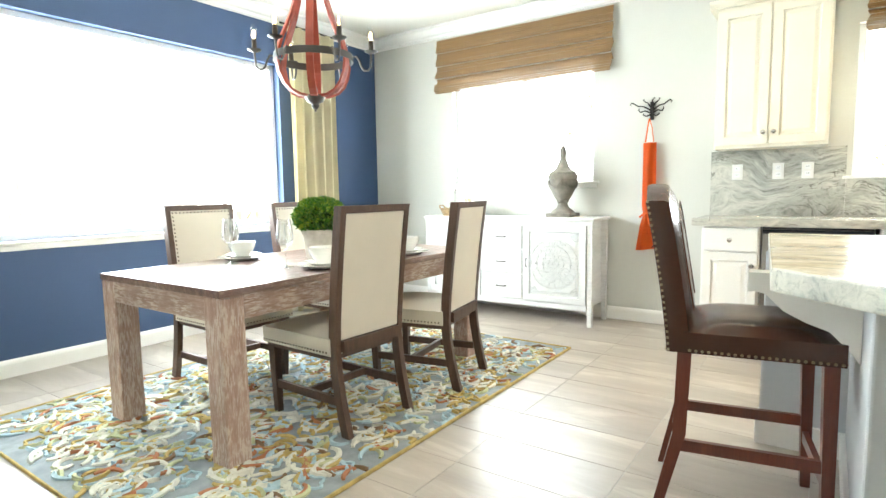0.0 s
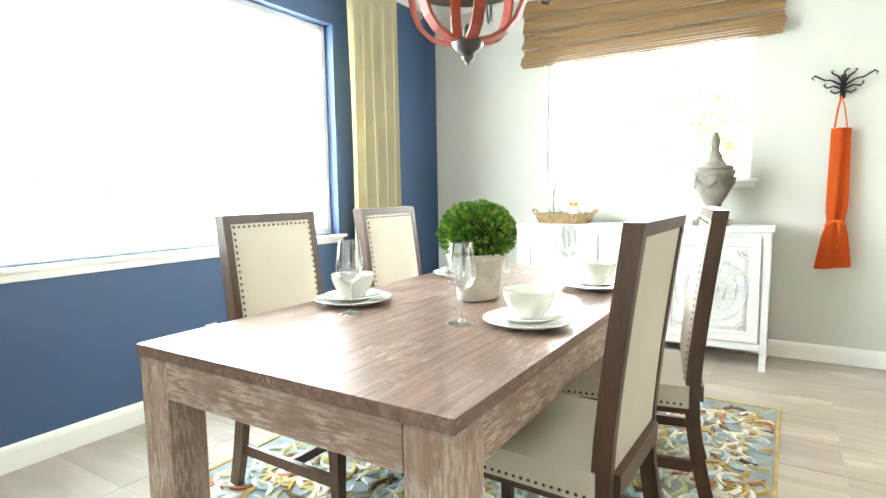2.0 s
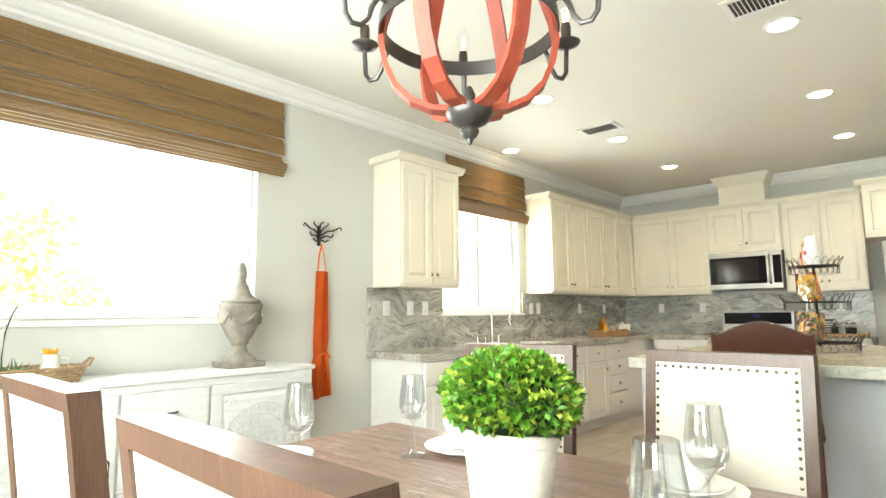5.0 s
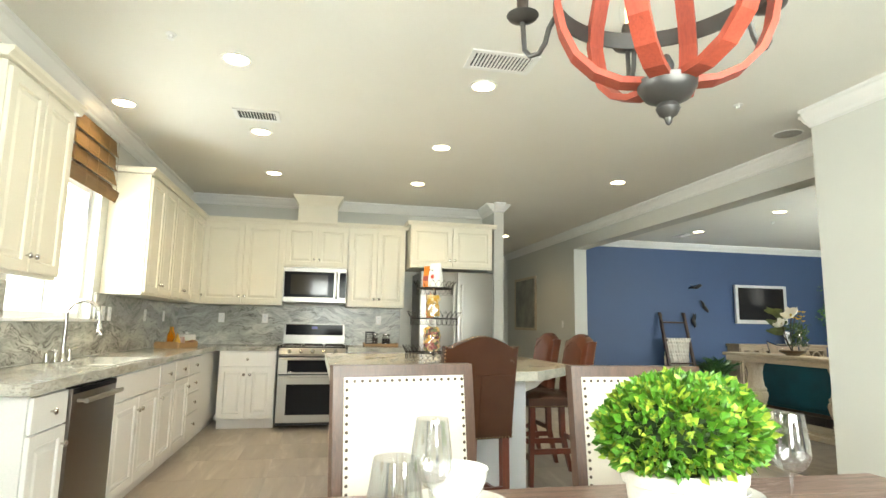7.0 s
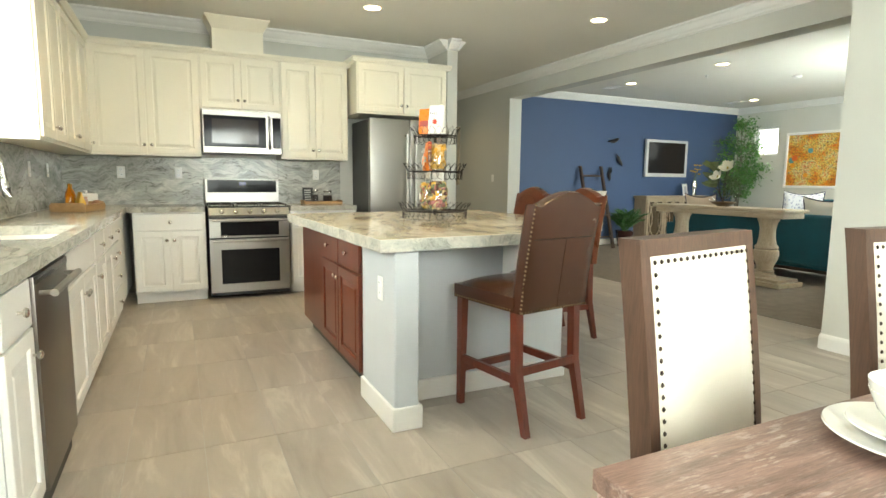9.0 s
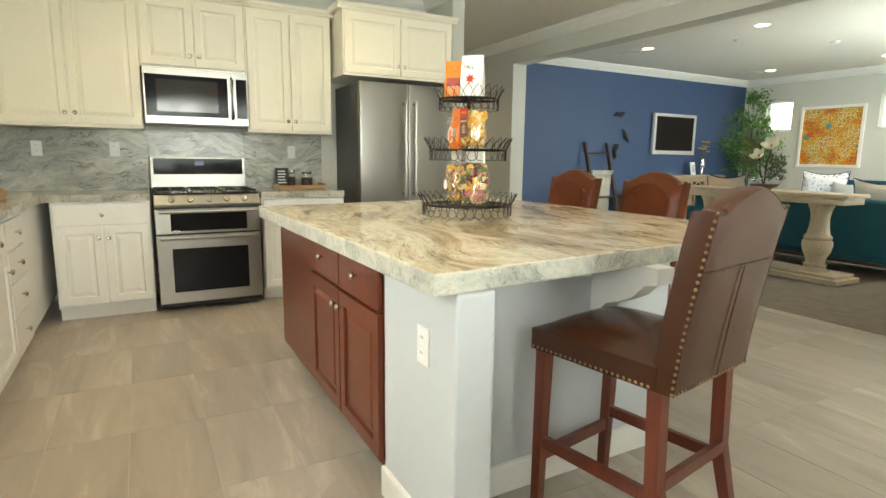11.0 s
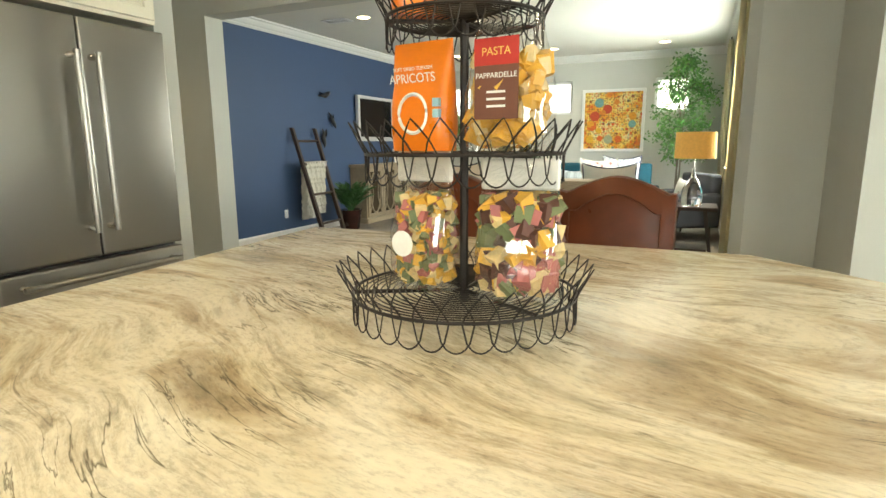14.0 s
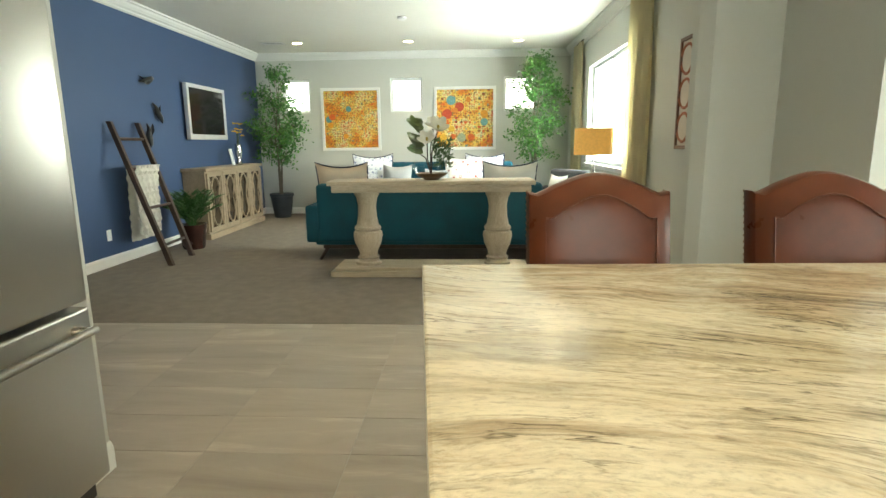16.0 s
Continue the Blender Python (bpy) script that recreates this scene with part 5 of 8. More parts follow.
# hook and apron
hk = thing("coat_hook", "black wrought-iron scrolled wall hook", "coat hook", at=pose(-0.735, NORTH - 0.002, 1.765))
part("plate", boxed(-0.015, 0.015, -0.012, 0.0, -0.075, 0.07, 0.004, 1), IRON, hk, smooth=False)
part("tip", tube(bmesh.new(), [(0, -0.012, 0.05), (0.005, -0.02, 0.085), (0.02, -0.03, 0.10), (0.028, -0.03, 0.092)], [0.007, 0.006, 0.005, 0.004], 6), IRON, hk)
for s in (-1, 1):
    for pts in ([(0.005, 0.0), (0.06, 0.035), (0.10, 0.04), (0.125, 0.055), (0.15, 0.07), (0.165, 0.055), (0.155, 0.045)], [(0.005, -0.02), (0.05, 0.0), (0.085, -0.01), (0.10, 0.01), (0.092, 0.02)], [(0.005, 0.02), (0.03, 0.06), (0.055, 0.075), (0.065, 0.09), (0.055, 0.095)], [(0.005, -0.03), (0.04, -0.045), (0.065, -0.03), (0.06, -0.02)]):
        part("scroll", tube(bmesh.new(), [(s * x, -0.016 - 0.25 * x, z) for x, z in pts], [0.0075] + [0.0055] * (len(pts) - 2) + [0.004], 6), IRON, hk)
ORNG = plain("orange_canvas", (0.72, 0.115, 0.012), 0.85, var=0.12, scale=7, bump=0.4, bscale=260)
ap = thing("apron", "orange canvas apron hanging from a hook", "apron", at=pose(-0.735, NORTH - 0.02, 0))
bm, rows = bmesh.new(), []
for j in range(23):
    v = j / 22
    z = 1.505 - 0.875 * v
    half = 0.052 + 0.01 * v + (0.035 * max(0, v - 0.68) / 0.32) - (0.012 * math.exp(-((v - 0.66) / 0.06) ** 2))
    drift = -0.015 * max(0, v - 0.5)
    row = []
    for i in range(17):
        u = 2 * i / 16 - 1
        yy = -0.03 - 0.018 * math.cos(u * 5 + v * 2) * (0.4 + 0.6 * v) - 0.022 * (1 - u * u)
        row.append(bm.verts.new((drift + u * half, yy, z + 0.012 * (u if j else 0) * v)))
    rows.append(row)
for j in range(22):
    for i in range(16):
        bm.faces.new((rows[j][i], rows[j][i + 1], rows[j + 1][i + 1], rows[j + 1][i]))
bmesh.ops.solidify(bm, geom=bm.faces[:], thickness=0.003)
part("bib_and_skirt", bm, ORNG, ap)
part("neck_strap", tube(tube(bmesh.new(), [(-0.035, -0.035, 1.51), (-0.022, -0.03, 1.62), (-0.008, -0.035, 1.70)], 0.006, 5), [(-0.008, -0.035, 1.70), (0.012, -0.03, 1.63), (0.030, -0.035, 1.51)], 0.004, 5), ORNG, ap)
part("tie_bow", tube(tube(bmesh.new(), [(-0.06, -0.07, 0.90), (-0.02, -0.085, 0.93), (0.015, -0.085, 0.935), (0.05, -0.07, 0.90), (0.02, -0.085, 0.90)], 0.009, 6), [(0.01, -0.082, 0.925), (0.02, -0.085, 0.84), (0.01, -0.08, 0.76)], [0.009, 0.008, 0.006], 6), ORNG, ap)

# bamboo roman shades
BAMB = plain("bamboo_slat", (0.23, 0.135, 0.045), 0.6, var=0.4, scale=5, stretch=(0.5, 4, 40), base2=(0.15, 0.08, 0.025), bump=0.3, bscale=60)


def bamboo_shade(x0, x1, z0, z1, seed):
    r = random.Random(seed)
    sh = thing("bamboo_shade", "raised woven bamboo roman shade", "window shade", "bamboo shades", pose((x0 + x1) / 2, NORTH - 0.004, 0))
    hw = (x1 - x0) / 2
    n = int((z1 - z0) / 0.0075)
    for j in range(n):
        v = j / n
        z = z1 - (z1 - z0) * v
        fold = 0.02 + 0.045 * (0.25 + 0.75 * v) * ((v * 4.2) % 1.0)
        if v > 0.82:
            fold = 0.075 - 0.1 * (v - 0.82)
        jag = r.uniform(-0.004, 0.004) + 0.012 * math.sin(v * 26) * v
        bm = bmesh.new()
        dz = r.uniform(-0.0012, 0.0012)
        box(bm, -hw + jag, hw + r.uniform(-0.004, 0.004) + 0.01 * math.sin(v * 23 + 1) * v, -fold - 0.006, -fold, z - 0.0062 + dz, z + dz)
        part("slat", bm, BAMB, sh, smooth=False)
    part("headrail", boxed(-hw + 0.01, hw - 0.01, -0.02, 0.0, z1 - 0.05, z1 + 0.004), BAMB, sh, smooth=False)
    cord = plain("tan_cord", (0.30, 0.20, 0.09), 0.9)
    for k in range(7):
        x = -hw + 0.06 + (2 * hw - 0.12) * k / 6
        part("lift_cord", tube(bmesh.new(), [(x, -0.068, z1 - 0.02), (x, -0.072, (z0 + z1) / 2), (x, -0.085, z0 + 0.01)], 0.0014, 4), cord, sh)
    return sh


bamboo_shade(-2.865, -1.058, 2.125, 2.655, 1)
bamboo_shade(0.64, 1.90, 2.14, 2.655, 2)

# curtains
CURT = plain("cream_curtain", (0.74, 0.67, 0.46), 0.85, var=0.08, scale=5, bump=0.35, bscale=300)


def curtain(name, label, at, w, z0, z1, folds, tie=None, seed=0):
    """Hangs along x, facing -y."""
    r = random.Random(seed)
    cu = thing(name, label, "curtain", at=at)
    bm, rows = bmesh.new(), []
    nx, nz = folds * 8, 24
    for j in range(nz + 1):
        v = j / nz
        z = z1 - (z1 - z0) * v
        pinch = 1.0
        if tie:
            pinch = 1 - 0.38 * math.exp(-((z - tie) / 0.35) ** 2)
        row = []
        for i in range(nx + 1):
            u = i / nx
            dep = 0.035 * math.sin(u * folds * 2 * math.pi + 0.5 * math.sin(v * 3)) * (0.75 + 0.25 * v) + 0.01 * math.sin(u * 9 + v * 4)
            row.append(bm.verts.new(((u - 0.5) * w * pinch + 0.04 * (1 - pinch), -0.055 - dep, z)))
        rows.append(row)
    for j in range(nz):
        for i in range(nx):
            bm.faces.new((rows[j][i], rows[j][i + 1], rows[j + 1][i + 1], rows[j + 1][i]))
    bmesh.ops.solidify(bm, geom=bm.faces[:], thickness=0.004)
    part("cloth", bm, CURT, cu)
    if tie:
        part("tieback", tube(bmesh.new(), [(-0.5 * w * 0.62, -0.02, tie + 0.08), (-0.1, -0.115, tie), (0.12, -0.115, tie - 0.01), (0.5 * w * 0.7, -0.02, tie + 0.05)], 0.010, 6), CURT, cu)
    part("rod", tube(bmesh.new(), [(-0.5 * w - 0.08, -0.06, z1 + 0.005), (0.5 * w + 0.08, -0.06, z1 + 0.005)], 0.009, 8), IRON, cu)
    return cu


curtain("curtain", "long cream drape hanging beside the window", pose(WEST + 0.06, 4.0, 0, 0, 0, 90), 0.58, 0.02, 2.66, 5, None, 1)
curtain("curtain", "long cream drape hanging beside the window", pose(WEST + 0.06, 0.92, 0, 0, 0, 90), 0.62, 0.02, 2.66, 5, None, 2)
curtain("curtain", "long cream drape at the living room window", pose(LIV_W, -2.82, 0, 0, 0, 90), 0.66, 0.02, 2.70, 5, None, 3)
curtain("curtain", "long cream drape at the living room window", pose(LIV_W, -6.0, 0, 0, 0, 90), 0.55, 0.02, 2.70, 5, None, 4)

# ---- windows ----
def window(name, w, z0, z1, at, bars=(), sill=True, cross=()):
    """Vinyl window in a wall 0.16 m thick: reveal, frame, panes; faces -y."""
    ob = tagged(new(name), "white vinyl window with bright clear panes", "window", kind="structure")
    ob.matrix_basis = at
    h = w / 2
    xs = [-h] + list(bars) + [h]
    for x0, x1, a, b in ((-h, -h + 0.045, z0, z1), (h - 0.045, h, z0, z1), (-h + 0.045, h - 0.045, z0, z0 + 0.045), (-h + 0.045, h - 0.045, z1 - 0.045, z1)):
        part("window_frame", boxed(x0, x1, 0.075, 0.135, a, b, 0.004, 1), PVC, ob, smooth=False)
    for b in bars:
        part("mullion", boxed(b - 0.022, b + 0.022, 0.07, 0.125, z0 + 0.045, z1 - 0.045, 0.003, 1), PVC, ob, smooth=False)
    for c in cross:
        part("meeting_rail", boxed(-h + 0.045, h - 0.045, 0.08, 0.12, c - 0.018, c + 0.018), PVC, ob, smooth=False)
    for a, b in zip(xs, xs[1:]):
        g = part("pane", boxed(a + 0.02, b - 0.02, 0.103, 0.107, z0 + 0.03, z1 - 0.03), PANE, ob, smooth=False)
        g.visible_shadow = False
    if sill:
        part("window_sill", boxed(-h - 0.05, h + 0.05, -0.035, 0.075, z0 - 0.022, z0 - 0.001, 0.006, 2), TRIM, ob)
        part("apron_trim", boxed(-h - 0.03, h + 0.03, -0.012, -0.001, z0 - 0.06, z0 - 0.023, 0.003, 1), TRIM, ob, smooth=False)
    return ob


window("window_1", 2.39, 0.86, 2.32, pose(WEST, 2.495, 0, 0, 0, 90), (-0.55, 0.62))
window("window_2", 1.48, 1.21, 2.22, pose(-1.96, NORTH, 0), (0.03,))
window("window_3", 1.20, 1.20, 2.22, pose(1.20, NORTH, 0), (0.0,))
window("window_4", 2.40, 0.94, 2.30, pose(LIV_W, -4.25, 0, 0, 0, 90), (-0.02,))
for k, (a, b, z0, z1) in enumerate(WIN_S):
    window("window_%d" % (5 + k), b - a, z0, z1, pose((a + b) / 2, LIV_S, 0, 0, 0, 180), (), False)

# glowing walls stand in for bright distance beyond the glass, then yard objects
BACKGLOW = glow("glowing_backdrop", (1.0, 0.995, 0.97), 4.5)
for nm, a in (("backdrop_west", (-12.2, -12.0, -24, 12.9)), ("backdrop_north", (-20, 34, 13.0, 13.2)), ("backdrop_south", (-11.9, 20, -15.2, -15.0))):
    structure(nm, boxed(*a, -0.15, 11), BACKGLOW, "glowing backdrop wall in place of bright distance outside")
FENCEW = plain("pale_fence_wood", (0.66, 0.56, 0.40), 0.8, var=0.2, scale=4, bump=0.3)


def fence(x, y0, y1, height):
    f = thing("garden_fence", "pale sunlit wooden board fence in the yard", "fence", "garden fences", pose(x, 0, -0.15))
    n = int((y1 - y0) / 0.145)
    for k in range(n):
        y = y0 + 0.145 * k
        part("board", boxed(-0.01, 0.01, y + 0.003, y + 0.142, 0.0, height, 0.004, 1), FENCEW, f, smooth=False)
    for z in (0.35, height - 0.3):
        part("rail", boxed(-0.055, -0.0105, y0, y0 + 0.145 * n, z, z + 0.09), FENCEW, f, smooth=False)


fence(-9.6, -8.0, 6.4, 1.75)
_lm, _ln, _ll, _lb = _tree("sunlit_leaf")
_lt, _lx = _ln.new("ShaderNodeBsdfTranslucent"), _ln.new("ShaderNodeMixShader")
_lt.inputs["Color"].default_value = (0.62, 0.80, 0.30, 1)
_lb.inputs["Base Color"].default_value = (0.30, 0.48, 0.12, 1)
_lx.inputs[0].default_value = 0.75
_ll.new(_lb.outputs[0], _lx.inputs[1]), _ll.new(_lt.outputs[0], _lx.inputs[2])
_ll.new(_lx.outputs[0], _ln["Material Output"].inputs["Surface"])


def yard_shrub(x, y, h, seed, count):
    r = random.Random(seed)
    sh = thing("yard_shrub", "sunlit pale green shrub beyond the window", "shrub", "yard shrubs", pose(x, y, -0.15))
    part("stem", tube(bmesh.new(), [(0, 0, 0), (0.05, 0.02, h * 0.5), (0.0, 0.0, h * 0.9)], [0.04, 0.03, 0.012], 7), FENCEW, sh)
    pts = []
    for _ in range(14):
        c = Vector((r.gauss(0, 0.32), r.gauss(0, 0.3), h * r.uniform(0.45, 1.0)))
        for _ in range(count // 14):
            d = Vector((r.gauss(0, 1), r.gauss(0, 1), r.gauss(0, 1)))
            pts.append((c + d * 0.10, d + Vector((0, 0, 0.4))))
    tagged(part("foliage", leaves(bmesh.new(), pts, 0.10, 0.034, r), _lm, sh, smooth=False), kind="stuff")


yard_shrub(-2.0, 8.6, 2.6, 5, 560)
yard_shrub(-1.2, 9.4, 1.9, 6, 420)
yard_shrub(1.3, 9.0, 2.2, 7, 420)

table_out = thing("picnic_table", "pale weathered wooden bar table out in the yard", "picnic table", at=pose(-8.0, 6.85, -0.15))
for k in range(4):
    part("plank", boxed(-0.36 + 0.18 * k + 0.004, -0.18 + 0.18 * k - 0.004, -0.75, 0.75, 1.00, 1.04, 0.004, 1), FENCEW, table_out, smooth=False)
for sx in (-0.28, 0.28):
    for sy in (-0.5, 0.5):
        part("leg", boxed(sx - 0.04, sx + 0.04, sy - 0.04, sy + 0.04, 0.001, 0.999, 0.004, 1), FENCEW, table_out, smooth=False)
        part("brace", taper(bmesh.new(), (sx, sy - math.copysign(0.03, sy), 0.70), (sx, sy - math.copysign(0.28, sy), 0.998), 0.05, 0.05), FENCEW, table_out, smooth=False)

# recessed lights, vents, detectors
LIGHTS = ((0.42, 2.255), (1.765, 2.265), (3.11, 2.265), (0.42, 3.835), (1.745, 3.835), (3.08, 3.845), (1.35, 4.77), (2.44, 0.13), (4.93, -2.72), (3.25, -2.72), (1.60, -2.72), (5.13, -6.03), (3.39, -6.05), (1.68, -6.15), (6.32, 0.17))
CANON = glow("lit_lamp_lens", (1.0, 0.80, 0.52), 30.0)
can = thing("recessed_light", "lit round recessed ceiling light with white trim", "ceiling light", "recessed ceiling lights", pose(0.42, 2.255, CEILZ))
part("trim_ring", lathe(bmesh.new(), [(0.095, -0.001), (0.093, -0.006), (0.078, -0.008), (0.072, -0.002)], 28, cap=False), TRIM, can)
part("lens", turned([(0.072, -0.0035), (0.06, -0.006), (0.001, -0.007)], 28), CANON, can)
for x, y in LIGHTS[1:]:
    copy_thing(can, pose(x, y, CEILZ))


def downlight(x, y, watts):
    lamp = new("downlight", bpy.data.lights.new("downlight", "SPOT"))
    lamp.data.energy, lamp.data.spot_size, lamp.data.spot_blend, lamp.data.shadow_soft_size = watts, radians(125), 0.6, 0.07
    lamp.data.color = (1.0, 0.72, 0.42)
    lamp.matrix_world = pose(x, y, CEILZ - 0.02)


for x, y in LIGHTS:
    downlight(x, y, DOWN_WATTS)


def ceiling_vent(x, y, w, d, turn=0):
    v = thing("ceiling_vent", "white stamped-metal ceiling air vent", "air vent", "ceiling vents", pose(x, y, CEILZ, 0, 0, turn))
    bm = bmesh.new()
    for a in ((-w / 2, w / 2, -d / 2, -d / 2 + 0.03), (-w / 2, w / 2, d / 2 - 0.03, d / 2), (-w / 2, -w / 2 + 0.03, -d / 2 + 0.03, d / 2 - 0.03), (w / 2 - 0.03, w / 2, -d / 2 + 0.03, d / 2 - 0.03)):
        box(bm, *a, -0.010, -0.001)
    bmesh.ops.remove_doubles(bm, verts=bm.verts[:], dist=1e-4)
    part("frame", bm, TRIM, v, smooth=False)
    part("backing", boxed(-w / 2 + 0.03, w / 2 - 0.03, -d / 2 + 0.03, d / 2 - 0.03, -0.003, -0.001), BLACK, v, smooth=False)
    n = int((w - 0.06) / 0.022)
    for i in range(n):
        x0 = -w / 2 + 0.034 + i * 0.022
        part("slat", taper(bmesh.new(), (x0 + 0.004, 0, -0.011), (x0 + 0.010, 0, -0.0035), 0.003, 0.003, d - 0.065, d - 0.065), TRIM, v, smooth=False)
    return v


ceiling_vent(0.06, 2.245, 0.42, 0.24, 90)
ceiling_vent(1.35, 3.82, 0.34, 0.22, 90)
ceiling_vent(5.50, -6.0, 0.36, 0.20)
ceiling_vent(5.32, -2.73, 0.36, 0.20)
spk = thing("ceiling_speaker", "round grey mesh speaker set in ceiling", "speaker", at=pose(0.69, -0.41, CEILZ))
part("grille", turned([(0.10, -0.0015), (0.09, -0.006), (0.001, -0.010)], 28), plain("grey_mesh", (0.42, 0.41, 0.38), 0.7, var=0.2, scale=40, bump=0.6, bscale=400), spk)
part("rim", lathe(bmesh.new(), [(0.112, -0.001), (0.110, -0.007), (0.101, -0.006)], 28, cap=False), TRIM, spk)
single("smoke_detector", turned([(0.062, -0.001), (0.060, -0.025), (0.045, -0.034), (0.001, -0.036)], 24), TRIM, "round white smoke detector on the ceiling", "smoke detector", pose(3.28, -4.38, CEILZ))
for x, y in ((0.19, 4.15), (0.28, 0.40), (-2.0, 4.1), (3.9, -3.2)):
    sp = thing("sprinkler_head", "small white fire sprinkler on the ceiling", "sprinkler", "sprinklers", pose(x, y, CEILZ))
    part("escutcheon", turned([(0.032, -0.001), (0.030, -0.006), (0.014, -0.010), (0.012, -0.022), (0.02, -0.030), (0.001, -0.032)], 16), TRIM, sp)


def wall_plate(name, label, at, slots):
    o = thing(name, label, "wall plate", "wall plates", at)
    part("plate", boxed(-0.036, 0.036, -0.006, 0.0, -0.058, 0.058, 0.003, 2), TRIM, o)
    for z in slots:
        part("socket_face", boxed(-0.017, 0.017, -0.008, -0.0062, z - 0.016, z + 0.016, 0.001, 1), PVC, o, smooth=False)
        for sx in (-0.006, 0.006):
            part("slot", boxed(sx - 0.001, sx + 0.001, -0.0086, -0.0081, z - 0.002, z + 0.008), BLACK, o, smooth=False)
    return o


SO = "white duplex outlet on the wall"
wall_plate("outlet", SO, pose(WEST, 2.61, 0.37, 0, 0, 90), (-0.024, 0.024))
for x in (-0.097, 0.168, 0.348, 1.98, 2.12, 3.05, 3.7):
    wall_plate("outlet", "white outlet plate on the stone splash", pose(x, NORTH - 0.0225, 1.245), (-0.024, 0.024))
for y in (4.5, 3.98, 2.55):
    wall_plate("outlet", "white outlet plate on the stone splash", pose(EAST - 0.0205, y, 1.245, 0, 0, -90), (-0.024, 0.024))
wall_plate("outlet", "white outlet on the white island end wall", pose(0.46, 3.1105, 0.66, 0, 0, 180), (-0.024, 0.024))
wall_plate("outlet", "white duplex outlet on the blue wall", pose(LIV_E, -2.60, 0.33, 0, 0, -90), (-0.024, 0.024))
wall_plate("light_switch", "white light switch on the hall wall", pose(5.95, BEAM, 1.25, 0, 0, 180), (0.0,))
tsw = thing("light_switch", "white triple rocker switch on the dining wall", "wall plate", at=pose(-0.42, DIN_S, 1.21, 0, 0, 180))
part("plate", boxed(-0.082, 0.082, -0.006, 0.0, -0.058, 0.058, 0.003, 2), TRIM, tsw)
for sx in (-0.046, 0.0, 0.046):
    part("rocker", boxed(sx - 0.017, sx + 0.017, -0.010, -0.0062, -0.034, 0.034, 0.002, 1), PVC, tsw, smooth=False)
sgn = thing("sign_holder", "clear acrylic sign holder with a printed card", "sign holder", at=pose(-0.46, DIN_S, 1.707, 0, 0, 180))
part("card", boxed(-0.112, 0.112, -0.010, -0.006, -0.068, 0.068), TRIM, sgn, "white printed card", smooth=False)
part("acrylic_cover", boxed(-0.125, 0.125, -0.015, -0.0105, -0.075, 0.075, 0.001, 1), PANE, sgn, smooth=False)
for sx in (-0.118, 0.118):
    for sz in (-0.068, 0.068):
        part("standoff", tube(bmesh.new(), [(sx, 0.0, sz), (sx, -0.02, sz)], 0.006, 8), BLACK, sgn)
for z, a, b in ((0.045, -0.06, 0.07), (0.015, -0.09, 0.09), (-0.005, -0.09, 0.06), (-0.03, -0.05, 0.09)):
    part("print_line", boxed(a, b, -0.0104, -0.0101, z - 0.004, z + 0.004), BLACK, sgn, smooth=False)

